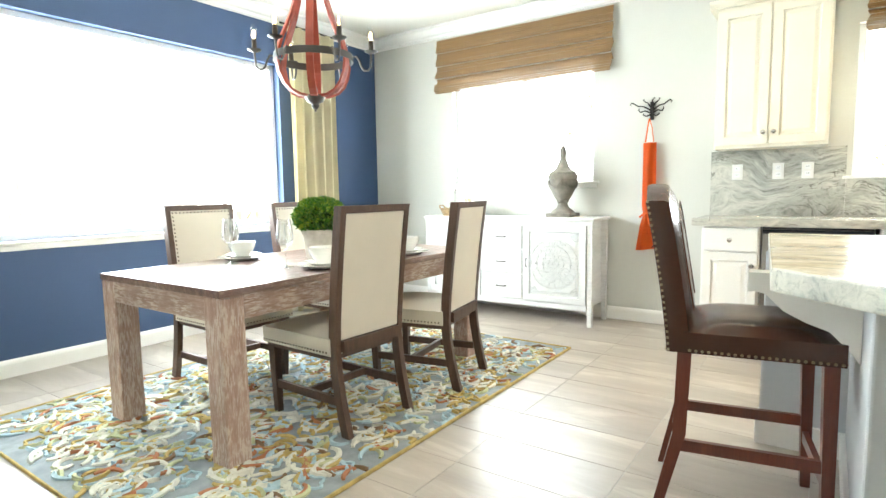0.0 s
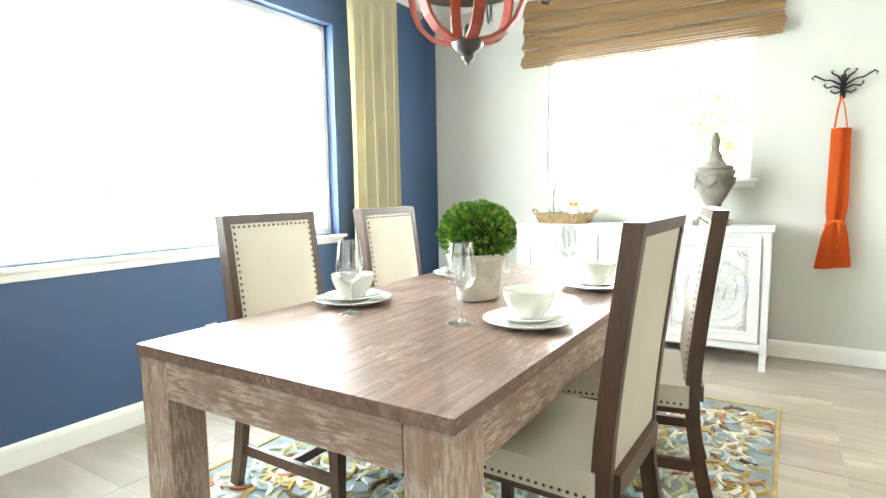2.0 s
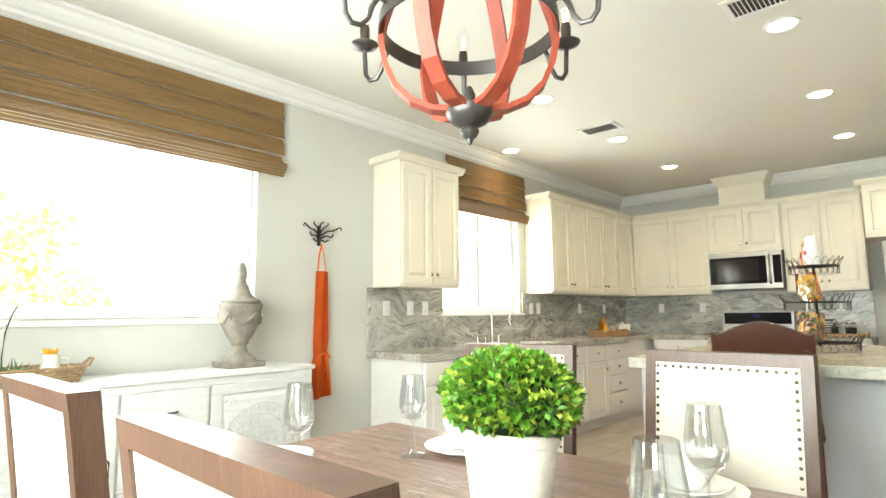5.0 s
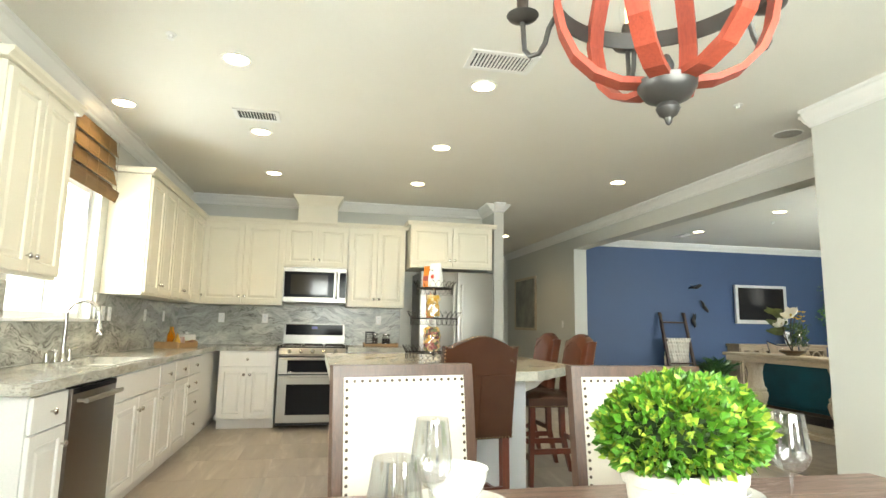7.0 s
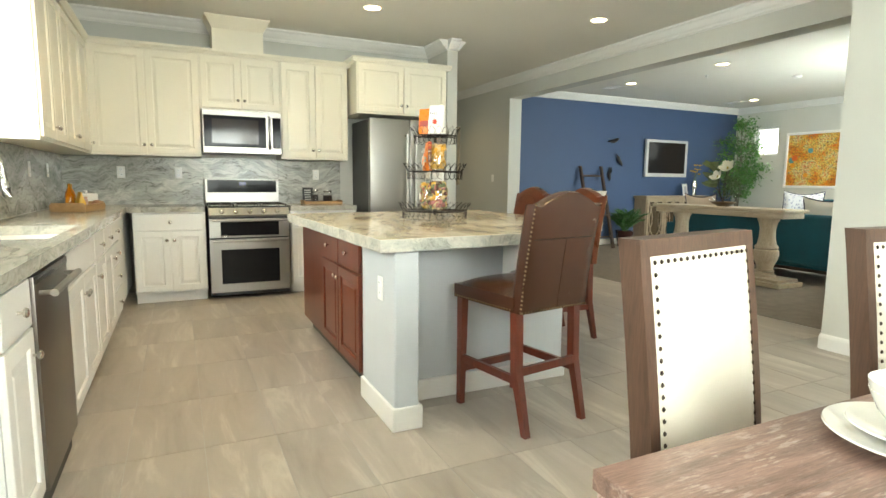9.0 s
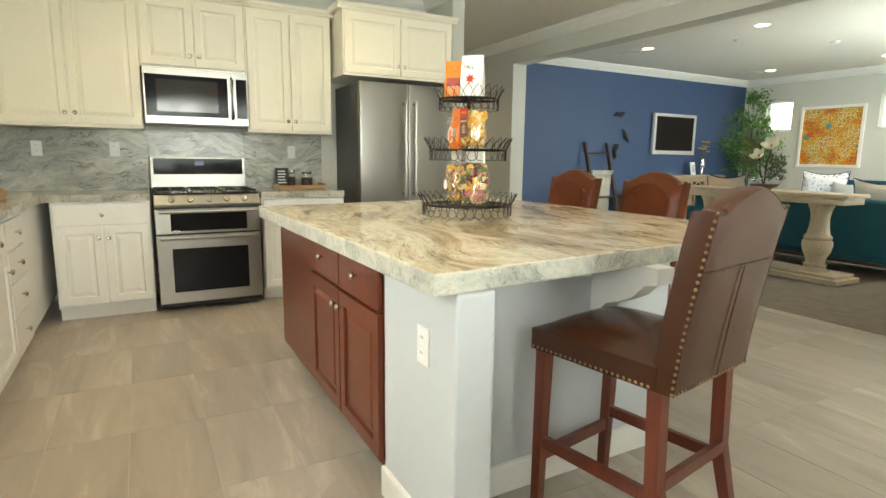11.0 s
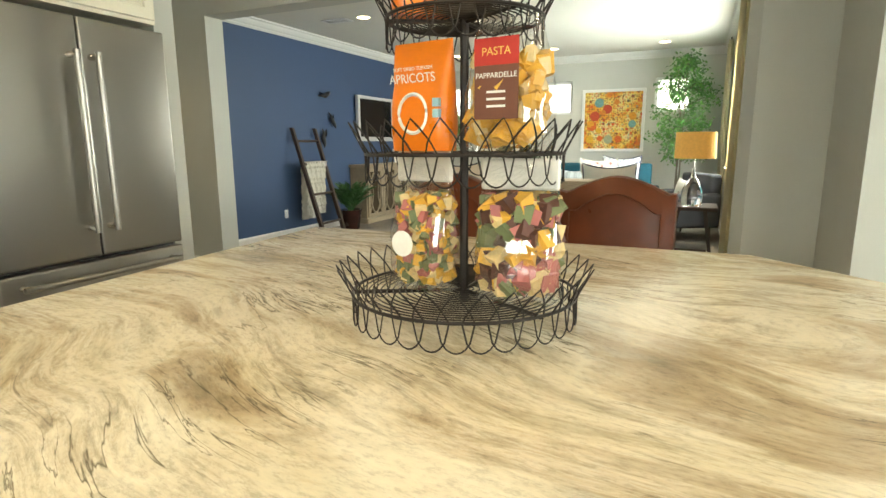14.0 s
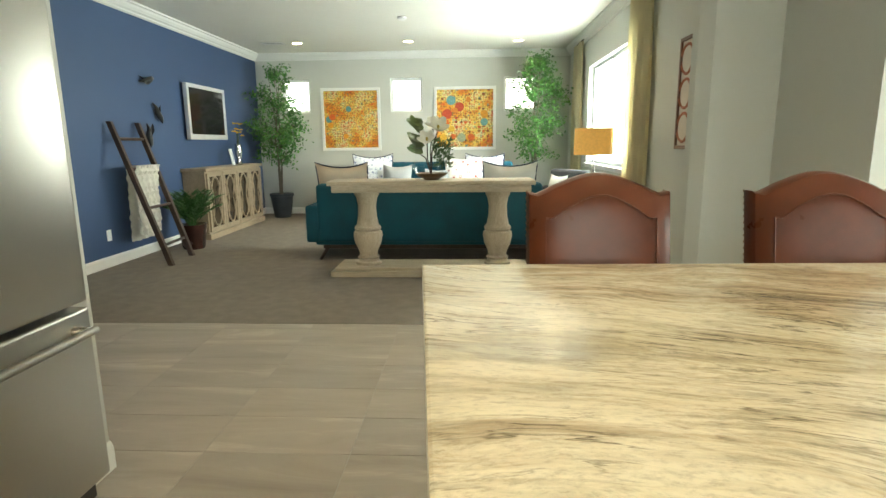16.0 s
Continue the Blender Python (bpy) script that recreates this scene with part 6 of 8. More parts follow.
# ---- counter stools ----
def counter_stool(at, back, face):
    """Faces +y; camel-topped leather back, nail heads, mahogany legs."""
    st = thing("counter_stool", "brown leather counter stool with nail heads, mahogany legs", "stool", "counter stools", at)
    w = 0.215
    part("seat", cushion(bmesh.new(), -w - 0.01, w + 0.01, -0.20, 0.25, 0.585, 0.70, 0.045, 10), LEATHER, st)
    bm = studs(bmesh.new(), [(-w + 2 * w * i / 24, 0.2505, 0.594) for i in range(25)], 0.0055, (0, 1, 0))
    for sx in (-1, 1):
        studs(bm, [(sx * (w + 0.0105), -0.18 + 0.42 * i / 22, 0.594) for i in range(23)], 0.0055, (sx, 0, 0))
    part("seat_nails", bm, BRASS, st, "aged brass nail heads")

    def top(u):
        return 1.085 + 0.055 * math.cos(u * math.pi / 2) ** 2 - 0.012 * math.exp(-((abs(u) - 0.85) / 0.12) ** 2)

    def lean(z):
        return -0.215 - 0.085 * ((z - 0.58) / 0.55) ** 1.3

    def skin(name, y_off, puff, material, inner=False):
        bm, rows, nx, nz = bmesh.new(), [], 16, 12
        for j in range(nz + 1):
            row = []
            for i in range(nx + 1):
                u, v = 2 * i / nx - 1, j / nz
                z = 0.583 + (top(u) - 0.583) * v
                edge = (1 - u ** 8) * (1 - (2 * v - 1) ** 10)
                row.append(bm.verts.new((u * w, lean(z) + y_off + puff * edge, z)))
            rows.append(row)
        for j in range(nz):
            for i in range(nx):
                bm.faces.new((rows[j][i], rows[j][i + 1], rows[j + 1][i + 1], rows[j + 1][i]))
        part(name, bm, material, st)

    skin("back_front", 0.035, 0.022, face)
    skin("back_rear", -0.035, -0.006, back)
    # border band between the two faces
    bm, prev = bmesh.new(), None
    path = [(-1, v) for v in [k / 10 for k in range(11)]] + [(-1 + 2 * k / 16, 1) for k in range(1, 17)] + [(1, 1 - k / 10) for k in range(1, 11)]
    for u, v in path:
        z = 0.583 + (top(u) - 0.583) * v
        ring = [bm.verts.new((u * w * o, lean(z) + y, z + dz)) for y, o, dz in ((-0.036, 1, 0), (-0.02, 1.02, 0.006 * v), (0.02, 1.02, 0.006 * v), (0.036, 1, 0))]
        if prev:
            for i in range(3):
                bm.faces.new((prev[i], prev[i + 1], ring[i + 1], ring[i]))
        prev = ring
    part("back_border", bm, face, st)
    bm = bmesh.new()
    for sx in (-1, 1):
        for k in range(26):
            z = 0.59 + (1.085 - 0.59) * k / 25
            studs(bm, [(sx * w * 1.012, lean(z) - 0.030, z)], 0.0055, (sx, -0.6, 0))
    for k in range(23):
        studs(bm, [(-w + 2 * w * k / 22, lean(0.59) - 0.037, 0.59)], 0.0055, (0, -1, 0))
    part("back_nails", bm, BRASS, st, "aged brass nail heads")
    # seams
    seam = [(u * w * 0.78, lean(0.583 + (top(u) - 0.583) * 0.86) + 0.058, 0.583 + (top(u) - 0.583) * 0.86 + 0.02 * (1 - u * u)) for u in [-1 + k / 8 for k in range(17)]]
    part("front_piping", tube(tube(tube(bmesh.new(), [(-w * 0.78, lean(0.72) + 0.059, 0.72)] + seam[:1], 0.0025, 5), seam, 0.0025, 5), seam[-1:] + [(w * 0.78, lean(0.72) + 0.059, 0.72)], 0.0025, 5), face, st)
    part("rear_seam", tube(tube(bmesh.new(), [(-w * 0.97, lean(0.93) - 0.043, 0.93), (0, lean(0.93) - 0.046, 0.93), (w * 0.97, lean(0.93) - 0.043, 0.93)], 0.002, 4), [(0, lean(0.62) - 0.044, 0.60), (0, lean(0.78) - 0.047, 0.78), (0, lean(0.93) - 0.046, 0.93)], 0.002, 4), LEATHER, st)
    for sx in (-1, 1):
        part("front_leg", taper(bmesh.new(), (sx * (w - 0.022), 0.225, 0.002), (sx * (w - 0.02), 0.215, 0.59), 0.032, 0.042), MAHOG, st, smooth=False)
        bm = bmesh.new()
        taper(bm, (sx * (w - 0.022), -0.275, 0.002), (sx * (w - 0.02), -0.205, 0.30), 0.032, 0.042)
        taper(bm, (sx * (w - 0.02), -0.205, 0.30), (sx * (w - 0.02), -0.195, 0.59), 0.042, 0.044)
        bmesh.ops.remove_doubles(bm, verts=bm.verts[:], dist=2e-3)
        part("rear_leg", bm, MAHOG, st, smooth=False)
        part("side_stretcher", taper(bmesh.new(), (sx * (w - 0.021), 0.0, 0.235), (sx * (w - 0.021), 0.0, 0.275), 0.02, 0.02, 0.44, 0.44), MAHOG, st, smooth=False)
    part("front_stretcher", boxed(-w + 0.04, w - 0.04, 0.208, 0.228, 0.18, 0.22), MAHOG, st, smooth=False)
    part("rear_stretcher", boxed(-w + 0.04, w - 0.04, -0.228, -0.208, 0.28, 0.32), MAHOG, st, smooth=False)
    return st


counter_stool(pose(0.265, 2.435, 0, 0, 0, -80), LEATHER, LEATHER)
stool = counter_stool(pose(2.02, 1.43, 0), LEATHER, LEATHERT)
copy_thing(stool, pose(1.335, 1.43, 0))

# ---- three-tier wire stand and what it holds ----
TCX, TCY, TCZ = 1.470, 2.360, 0.921
ts = thing("tiered_stand", "black wire three-tier stand with looped rims", "tiered stand", at=pose(TCX, TCY, TCZ))
part("post", tube(bmesh.new(), [(0, 0, 0.03), (0, 0, 0.69)], 0.009, 8), IRON, ts)
TIERS = ((0.057, 0.225), (0.33, 0.192), (0.575, 0.147))
for z, r in TIERS:
    def circ(rr, zz, n=40):
        return [(rr * math.cos(a), rr * math.sin(a), zz) for a in [2 * math.pi * k / n for k in range(n)]]
    tray = part("tray_rim", tube(bmesh.new(), circ(r, z), 0.0035, 6, closed=True), IRON, ts)
    bm = bmesh.new()
    rr = 0.02
    while rr < r - 0.005:
        tube(bm, circ(rr, z, 32), 0.0016, 4, closed=True)
        rr += 0.0125
    for k in range(3):
        a = 2 * math.pi * k / 3 + 0.5
        c, s = math.cos(a), math.sin(a)
        tube(bm, [(0, 0, z - 0.002), (r * c, r * s, z - 0.002)], 0.0045, 5)
    part("tray_grid", bm, IRON, tray)
    n = max(16, int(r * 150))
    for k in range(n):
        a0 = 2 * math.pi * k / n
        bm = bmesh.new()
        pts = []
        for i in range(9):
            u = i / 8 * 2 - 1
            a = a0 + u * 1.5 * math.pi / n
            pts.append((r * 1.0 * math.cos(a), r * math.sin(a), z - 0.053 * math.sqrt(max(0, 1 - u * u))))
        tube(bm, pts, 0.0016, 4)
        pts = []
        for i in range(9):
            u = i / 8 * 2 - 1
            a = a0 + u * 1.5 * math.pi / n
            h = (1 - abs(u)) ** 0.75
            pts.append(((r + 0.030 * h) * math.cos(a), (r + 0.030 * h) * math.sin(a), z + 0.058 * h))
        tube(bm, pts, 0.0016, 4)
        part("rim_loop", bm, IRON, tray)
part("top_ring", tube(bmesh.new(), [(0.028 * math.cos(a), 0, 0.72 + 0.032 * math.sin(a)) for a in [2 * math.pi * k / 20 for k in range(20)]], 0.004, 6, closed=True), IRON, ts)

CLEAR = film("cellophane", 0.12)
PASTA = [plain("pasta_" + n, c, 0.6, var=0.15, scale=30) for n, c in (("cream", (0.68, 0.52, 0.26)), ("yellow", (0.72, 0.40, 0.06)), ("green", (0.16, 0.19, 0.09)), ("pink", (0.42, 0.14, 0.13)), ("brown", (0.10, 0.04, 0.03)))]


def pouch(bm, w, d, h, top, n=10, rows=10, crimp=0.0, ripple=0.0):
    """A stand-up bag: oval foot narrowing to a flat seam; half sizes w and d."""
    rings, m = [], 24
    for j in range(rows + 1):
        v = j / rows
        ww, dd = w * (1 - (1 - top) * max(0, v - 0.55) / 0.45), d * (1 - v ** 2.2) * (0.85 + 0.3 * math.sin(math.pi * min(1, v * 1.4))) + 0.002
        ring = []
        for i in range(m):
            a = 2 * math.pi * i / m
            c, s = math.cos(a), math.sin(a)
            e = 0.6
            k = 1 + ripple * noise.noise(Vector((c * 3, s * 3, v * 6)))
            ring.append(bm.verts.new((ww * math.copysign(abs(c) ** e, c) * k, dd * math.copysign(abs(s) ** e, s) * k, h * v)))
        rings.append(ring)
    for a, b in zip(rings, rings[1:]):
        for i in range(m):
            j = (i + 1) % m
            bm.faces.new((a[i], a[j], b[j], b[i]))
    bm.faces.new(rings[0][::-1])
    bm.faces.new(rings[-1])
    return bm


def pasta_bag(x, y, z, w, d, h, fill, size, seed, label, ribbon=False):
    r = random.Random(seed)
    b = thing("pasta_bag", label, "food bag", "pasta bags", pose(TCX + x, TCY + y, TCZ + z, 0, 0, r.uniform(-12, 8)))
    for mi in fill:
        bm = bmesh.new()
        for _ in range(75 if size > 0.012 else 120):
            a, rr, v = r.uniform(0, 6.28), r.random() ** 0.4, r.uniform(0.03, 0.66)
            p = Vector((w * 0.86 * rr * math.cos(a), d * 0.86 * rr * math.sin(a), h * v + size))
            m = Matrix.Translation(p) @ Euler((r.uniform(0, 6), r.uniform(0, 6), r.uniform(0, 6))).to_matrix().to_4x4()
            s = size * r.uniform(0.75, 1.2)
            vs = [m @ Vector((sx * s, sy * s * (0.8 + 0.2 * sz), sz * s * 0.9)) for sz in (-1, 1) for sx, sy in ((-1, -0.7), (1, -1), (0.9, 0.9), (-0.8, 1))]
            vv = [bm.verts.new(q) for q in vs]
            for f in ((3, 2, 1, 0), (4, 5, 6, 7), (0, 1, 5, 4), (1, 2, 6, 5), (2, 3, 7, 6), (3, 0, 4, 7)):
                bm.faces.new([vv[i] for i in f])
        tagged(part("loose_pasta", bm, PASTA[mi], b, smooth=False), kind="stuff")
    g = part("clear_film", pouch(bmesh.new(), w, d, h, 0.75, ripple=0.10), CLEAR, b)
    return b


b1 = pasta_bag(0.077, 0.02, 0.06, 0.070, 0.045, 0.265, (0, 1, 2, 3), 0.0105, 1, "clear bag of small coloured pasta shapes")
part("paper_header", boxed(-0.066, 0.066, -0.006, 0.006, 0.215, 0.275, 0.004, 1), plain("white_paper", (0.76, 0.74, 0.70), 0.8), b1, smooth=False)
part("round_label", turned([(0.026, 0), (0.026, 0.001)], 20), plain("label_paper", (0.8, 0.78, 0.74), 0.7), b1, at=pose(0.018, 0.053, 0.095, -90))
b2 = pasta_bag(-0.125, 0.035, 0.06, 0.078, 0.050, 0.26, (0, 1, 2, 3, 4), 0.0155, 2, "clear bag of large coloured pasta shells")
part("paper_header", boxed(-0.072, 0.072, -0.005, 0.005, 0.205, 0.262, 0.004, 1), plain("white_card", (0.74, 0.73, 0.70), 0.8), b2, smooth=False)
b3 = pasta_bag(-0.10, 0.03, 0.335, 0.080, 0.045, 0.232, (0, 1, 1), 0.0135, 3, "clear bag of yellow ribbon pasta with red label")


def words(text, size, parent, material, at, name="lettering"):
    cu = bpy.data.curves.new(name, "FONT")
    cu.body, cu.size, cu.align_x, cu.align_y, cu.extrude = text, size, "CENTER", "CENTER", 0.0002
    tmp = new(name, cu)
    dg = bpy.context.evaluated_depsgraph_get()
    me = bpy.data.meshes.new_from_object(tmp.evaluated_get(dg))
    bpy.data.objects.remove(tmp)
    me.materials.append(material)
    ob = new(name, me)
    ob.parent = parent
    ob.matrix_basis = at
    return ob


WHITEI = plain("white_ink", (0.78, 0.77, 0.72), 0.6, var=0.02)
ORB = plain("orange_film", (0.80, 0.20, 0.015), 0.3, var=0.08, scale=10)
lab = part("label", boxed(-0.042, 0.042, 0.0530, 0.0540, 0.055, 0.185), plain("brown_label", (0.16, 0.055, 0.03), 0.5), b3, "brown and red printed label", smooth=False)
part("label_band", boxed(-0.042, 0.042, 0.0542, 0.0547, 0.145, 0.19), plain("red_label", (0.48, 0.03, 0.02), 0.5), lab, smooth=False)
words("PAPPARDELLE", 0.0128, lab, WHITEI, pose(0, 0.0543, 0.128, 90, 0, 180))
for k in range(3):
    part("print_line", boxed(-0.018, 0.018, 0.0541, 0.0543, 0.075 + 0.012 * k, 0.079 + 0.012 * k), WHITEI, lab, smooth=False)
words("PASTA", 0.019, lab, plain("gold_ink", (0.75, 0.50, 0.12), 0.5), pose(0, 0.0551, 0.167, 90, 0, 180))
apr = thing("apricot_pouch", "orange foil pouch of dried apricots", "food bag", at=pose(TCX + 0.077, TCY + 0.02, TCZ + 0.335, 0, 0, -10))
part("pouch", pouch(bmesh.new(), 0.069, 0.030, 0.205, 1.0, ripple=0.04), ORB, apr)
words("SOFT DRIED TURKISH", 0.0095, apr, WHITEI, pose(0.0, 0.0352, 0.152, 101, 0, 180))
words("APRICOTS", 0.0235, apr, WHITEI, pose(0.0, 0.0375, 0.134, 100, 0, 180))
part("ring_print", tube(bmesh.new(), [(0.033 * math.cos(a), 0.0375 - 0.02 * abs(math.sin(a)) * 0.1, 0.07 + 0.036 * math.sin(a)) for a in [2 * math.pi * k / 28 for k in range(28)]], 0.0035, 4, closed=True), WHITEI, apr)
for zz in (0.062, 0.082):
    part("badge_print", boxed(-0.060, -0.046, 0.028, 0.0365, zz, zz + 0.015), plain("pale_blue_print", (0.35, 0.55, 0.6), 0.5), apr, smooth=False)
cof = thing("coffee_bag", "white coffee bag printed with a red maple leaf", "food bag", at=pose(TCX - 0.03, TCY + 0.0, TCZ + 0.581, 0, 0, 42))
part("bag", pouch(bmesh.new(), 0.060, 0.036, 0.20, 0.9, ripple=0.03), plain("white_bag", (0.78, 0.77, 0.74), 0.45), cof)
words("FALL", 0.026, cof, BLACK, pose(0.008, 0.0415, 0.140, 97, 0, 180))
MAPLE = plain("maple_red", (0.50, 0.05, 0.02), 0.6)
part("leaf_print", slab(bmesh.new(), [((0.026 if k % 2 == 0 else 0.013) * math.cos(2 * math.pi * k / 14), (0.026 if k % 2 == 0 else 0.013) * math.sin(2 * math.pi * k / 14)) for k in range(14)], 0, 0.0006), MAPLE, cof, smooth=False, at=pose(0.0, 0.0435, 0.085, 90, 0, 180))
ob2 = thing("orange_bag", "orange foil snack bag behind a white bag", "food bag", at=pose(TCX + 0.070, TCY + 0.035, TCZ + 0.581, 0, 0, 35))
part("bag", pouch(bmesh.new(), 0.058, 0.030, 0.185, 1.0, ripple=0.05), ORB, ob2)
part("print_bar", boxed(-0.035, 0.035, 0.030, 0.0362, 0.06, 0.10), plain("dark_red_print", (0.35, 0.03, 0.01), 0.5), ob2, smooth=False)

# trays on the worktops
TRAYW = timber("pale_tray_wood", (0.30, 0.17, 0.07), (0.48, 0.30, 0.14), (1, 10, 10), 0.5, 2.2, bump=0.15)


def wood_tray(x, y, turn, w, d, h, label):
    t = thing("wooden_tray", label, "tray", at=pose(x, y, 0.921, 0, 0, turn))
    part("base", boxed(-w / 2, w / 2, -d / 2, d / 2, 0, 0.01), TRAYW, t, smooth=False)
    for sy in (-1, 1):
        part("side", boxed(-w / 2, w / 2, sy * d / 2 - 0.006, sy * d / 2 + 0.006, 0.0101, h, 0.002, 1), TRAYW, t, smooth=False)
        part("end", boxed(sy * w / 2 - 0.006, sy * w / 2 + 0.006, -d / 2 + 0.0065, d / 2 - 0.0065, 0.0101, h + 0.012, 0.002, 1), TRAYW, t, smooth=False)
    return t


wood_tray(3.22, 4.72, -12, 0.42, 0.24, 0.055, "pale wooden tray holding bottles on the worktop")
wood_tray(4.17, 2.53, 90, 0.42, 0.22, 0.03, "low pale wooden tray holding jars")
for x, y, prof, mt, nm, lb in ((3.12, 4.76, [(0.001, 0), (0.032, 0), (0.033, 0.10), (0.028, 0.13), (0.013, 0.16), (0.012, 0.205), (0.001, 0.206)], clear("olive_oil", (0.8, 0.62, 0.12)), "oil_bottle", "clear glass bottle of yellow oil"),
                               (3.20, 4.77, [(0.001, 0), (0.036, 0), (0.037, 0.11), (0.028, 0.145), (0.016, 0.165), (0.016, 0.20), (0.001, 0.201)], plain("orange_juice", (0.75, 0.26, 0.015), 0.25), "juice_bottle", "bottle of bright orange juice"),
                               (3.30, 4.70, [(0.001, 0), (0.036, 0), (0.037, 0.075), (0.033, 0.08), (0.035, 0.098), (0.001, 0.099)], plain("jam_jar_body", (0.66, 0.60, 0.55), 0.3, base2=(0.45, 0.16, 0.08)), "jam_jar", "small jam jar with white label")):
    single(nm, turned(prof, 20), mt, lb, "bottle", pose(x, y, 0.932))
single("snack_bag", pouch(bmesh.new(), 0.06, 0.03, 0.14, 0.8, ripple=0.12), plain("yellow_snack", (0.72, 0.42, 0.05), 0.35), "clear bag of yellow snacks in the tray", "food bag", pose(3.10, 4.69, 0.932, 0, 0, 20))
single("dish_towel", cushion(bmesh.new(), -0.06, 0.06, -0.04, 0.04, 0, 0.075, 0.03), plain("striped_towel", (0.30, 0.16, 0.09), 0.9, var=0.3, scale=20), "folded brown cloth lying by the tray", "towel", pose(3.45, 4.62, 0.921))
to = thing("canister", "small white ceramic canister on stone worktop", "canister", at=pose(3.62, 4.72, 0.921, 0, 0, -40))
part("body", boxed(-0.08, 0.08, -0.06, 0.06, 0, 0.13, 0.02, 3), PORC, to)
part("knob", turned([(0.001, 0.13), (0.016, 0.132), (0.018, 0.15), (0.001, 0.16)], 14), PORC, to)
for y, hgt, rad in ((2.46, 0.115, 0.055), (2.60, 0.125, 0.036)):
    j = thing("storage_jar", "glass storage jar of dark coffee beans", "jar", "jars on the tray", pose(4.17, y, 0.932))
    part("beans", turned([(0.001, 0.002), (rad * 0.9, 0.002), (rad * 0.9, hgt * 0.72), (0.001, hgt * 0.75)], 20), plain("dark_beans", (0.03, 0.018, 0.012), 0.5, bump=0.8, bscale=140), j)
    part("jar_glass", turned([(0.001, 0), (rad, 0), (rad, hgt * 0.8), (rad * 0.8, hgt * 0.93), (rad * 0.8, hgt)], 20, cap=False), PANE, j)
    part("lid", turned([(rad * 0.82, hgt), (rad * 0.84, hgt + 0.004), (rad * 0.84, hgt + 0.022), (0.001, hgt + 0.024)], 20), NICKEL, j)
sg = thing("menu_card", "black lettered card standing behind the jars", "card", at=pose(4.26, 2.66, 0.932, -8, 0, -90))
part("card", boxed(-0.06, 0.06, -0.004, 0.004, 0, 0.17), BLACK, sg, smooth=False)
for k in range(5):
    part("print_line", boxed(-0.04, 0.035 - 0.006 * (k % 3), -0.0052, -0.0045, 0.03 + 0.026 * k, 0.040 + 0.026 * k), WHITEI, sg, smooth=False)

# ---- living room ----
TEAL = plain("teal_velvet", (0.005, 0.085, 0.125), 0.75, var=0.25, scale=4, bump=0.3, bscale=300)
DARKW = timber("dark_wood", (0.030, 0.016, 0.010), (0.075, 0.042, 0.028), (10, 10, 1), 0.45, 2.0, bump=0.1)
PALEW = timber("bleached_wood", (0.42, 0.35, 0.25), (0.62, 0.54, 0.42), (1, 8, 8), 0.6, 2.0, bump=0.2)
PALEV = timber("bleached_turned_wood", (0.42, 0.35, 0.25), (0.62, 0.54, 0.42), (8, 8, 1), 0.6, 2.0, bump=0.2)


def sofa(at, label, w=2.5, back=0.83):
    """Faces +y."""
    s = thing("sofa", label, "sofa", "teal sofas", at)
    h = w / 2
    part("frame", boxed(-h + 0.02, h - 0.02, -0.42, 0.42, 0.17, 0.30, 0.02, 2), TEAL, s)
    part("backrest", boxed(-h + 0.05, h - 0.05, -0.45, -0.26, 0.20, back, 0.05, 3), TEAL, s)
    for sx in (-1, 1):
        part("arm", boxed(sx * h - 0.075, sx * h + 0.075, -0.44, 0.44, 0.20, 0.60, 0.03, 3), TEAL, s)
        part("seat_cushion", cushion(bmesh.new(), sx * h / 2 - h / 2 + 0.06, sx * h / 2 + h / 2 - 0.06, -0.25, 0.45, 0.301, 0.46, 0.04), TEAL, s)
        for sy in (-1, 1):
            part("leg", tube(bmesh.new(), [(sx * (h - 0.16), sy * 0.33, 0.17), (sx * (h - 0.06), sy * 0.40, 0.006)], [0.026, 0.014], 10), DARKW, s)
    part("plinth", boxed(-h + 0.1, h - 0.1, -0.40, 0.40, 0.13, 0.169), DARKW, s, smooth=False)
    return s


sofa(pose(2.87, -3.32, 0, 0, 0, 180), "teal upholstered sofa seen from behind the console")
sofa(pose(2.90, -5.75, 0), "teal upholstered sofa facing the room", 2.4, 0.95)


NAVY = plain("navy_piping", (0.02, 0.025, 0.06), 0.8)


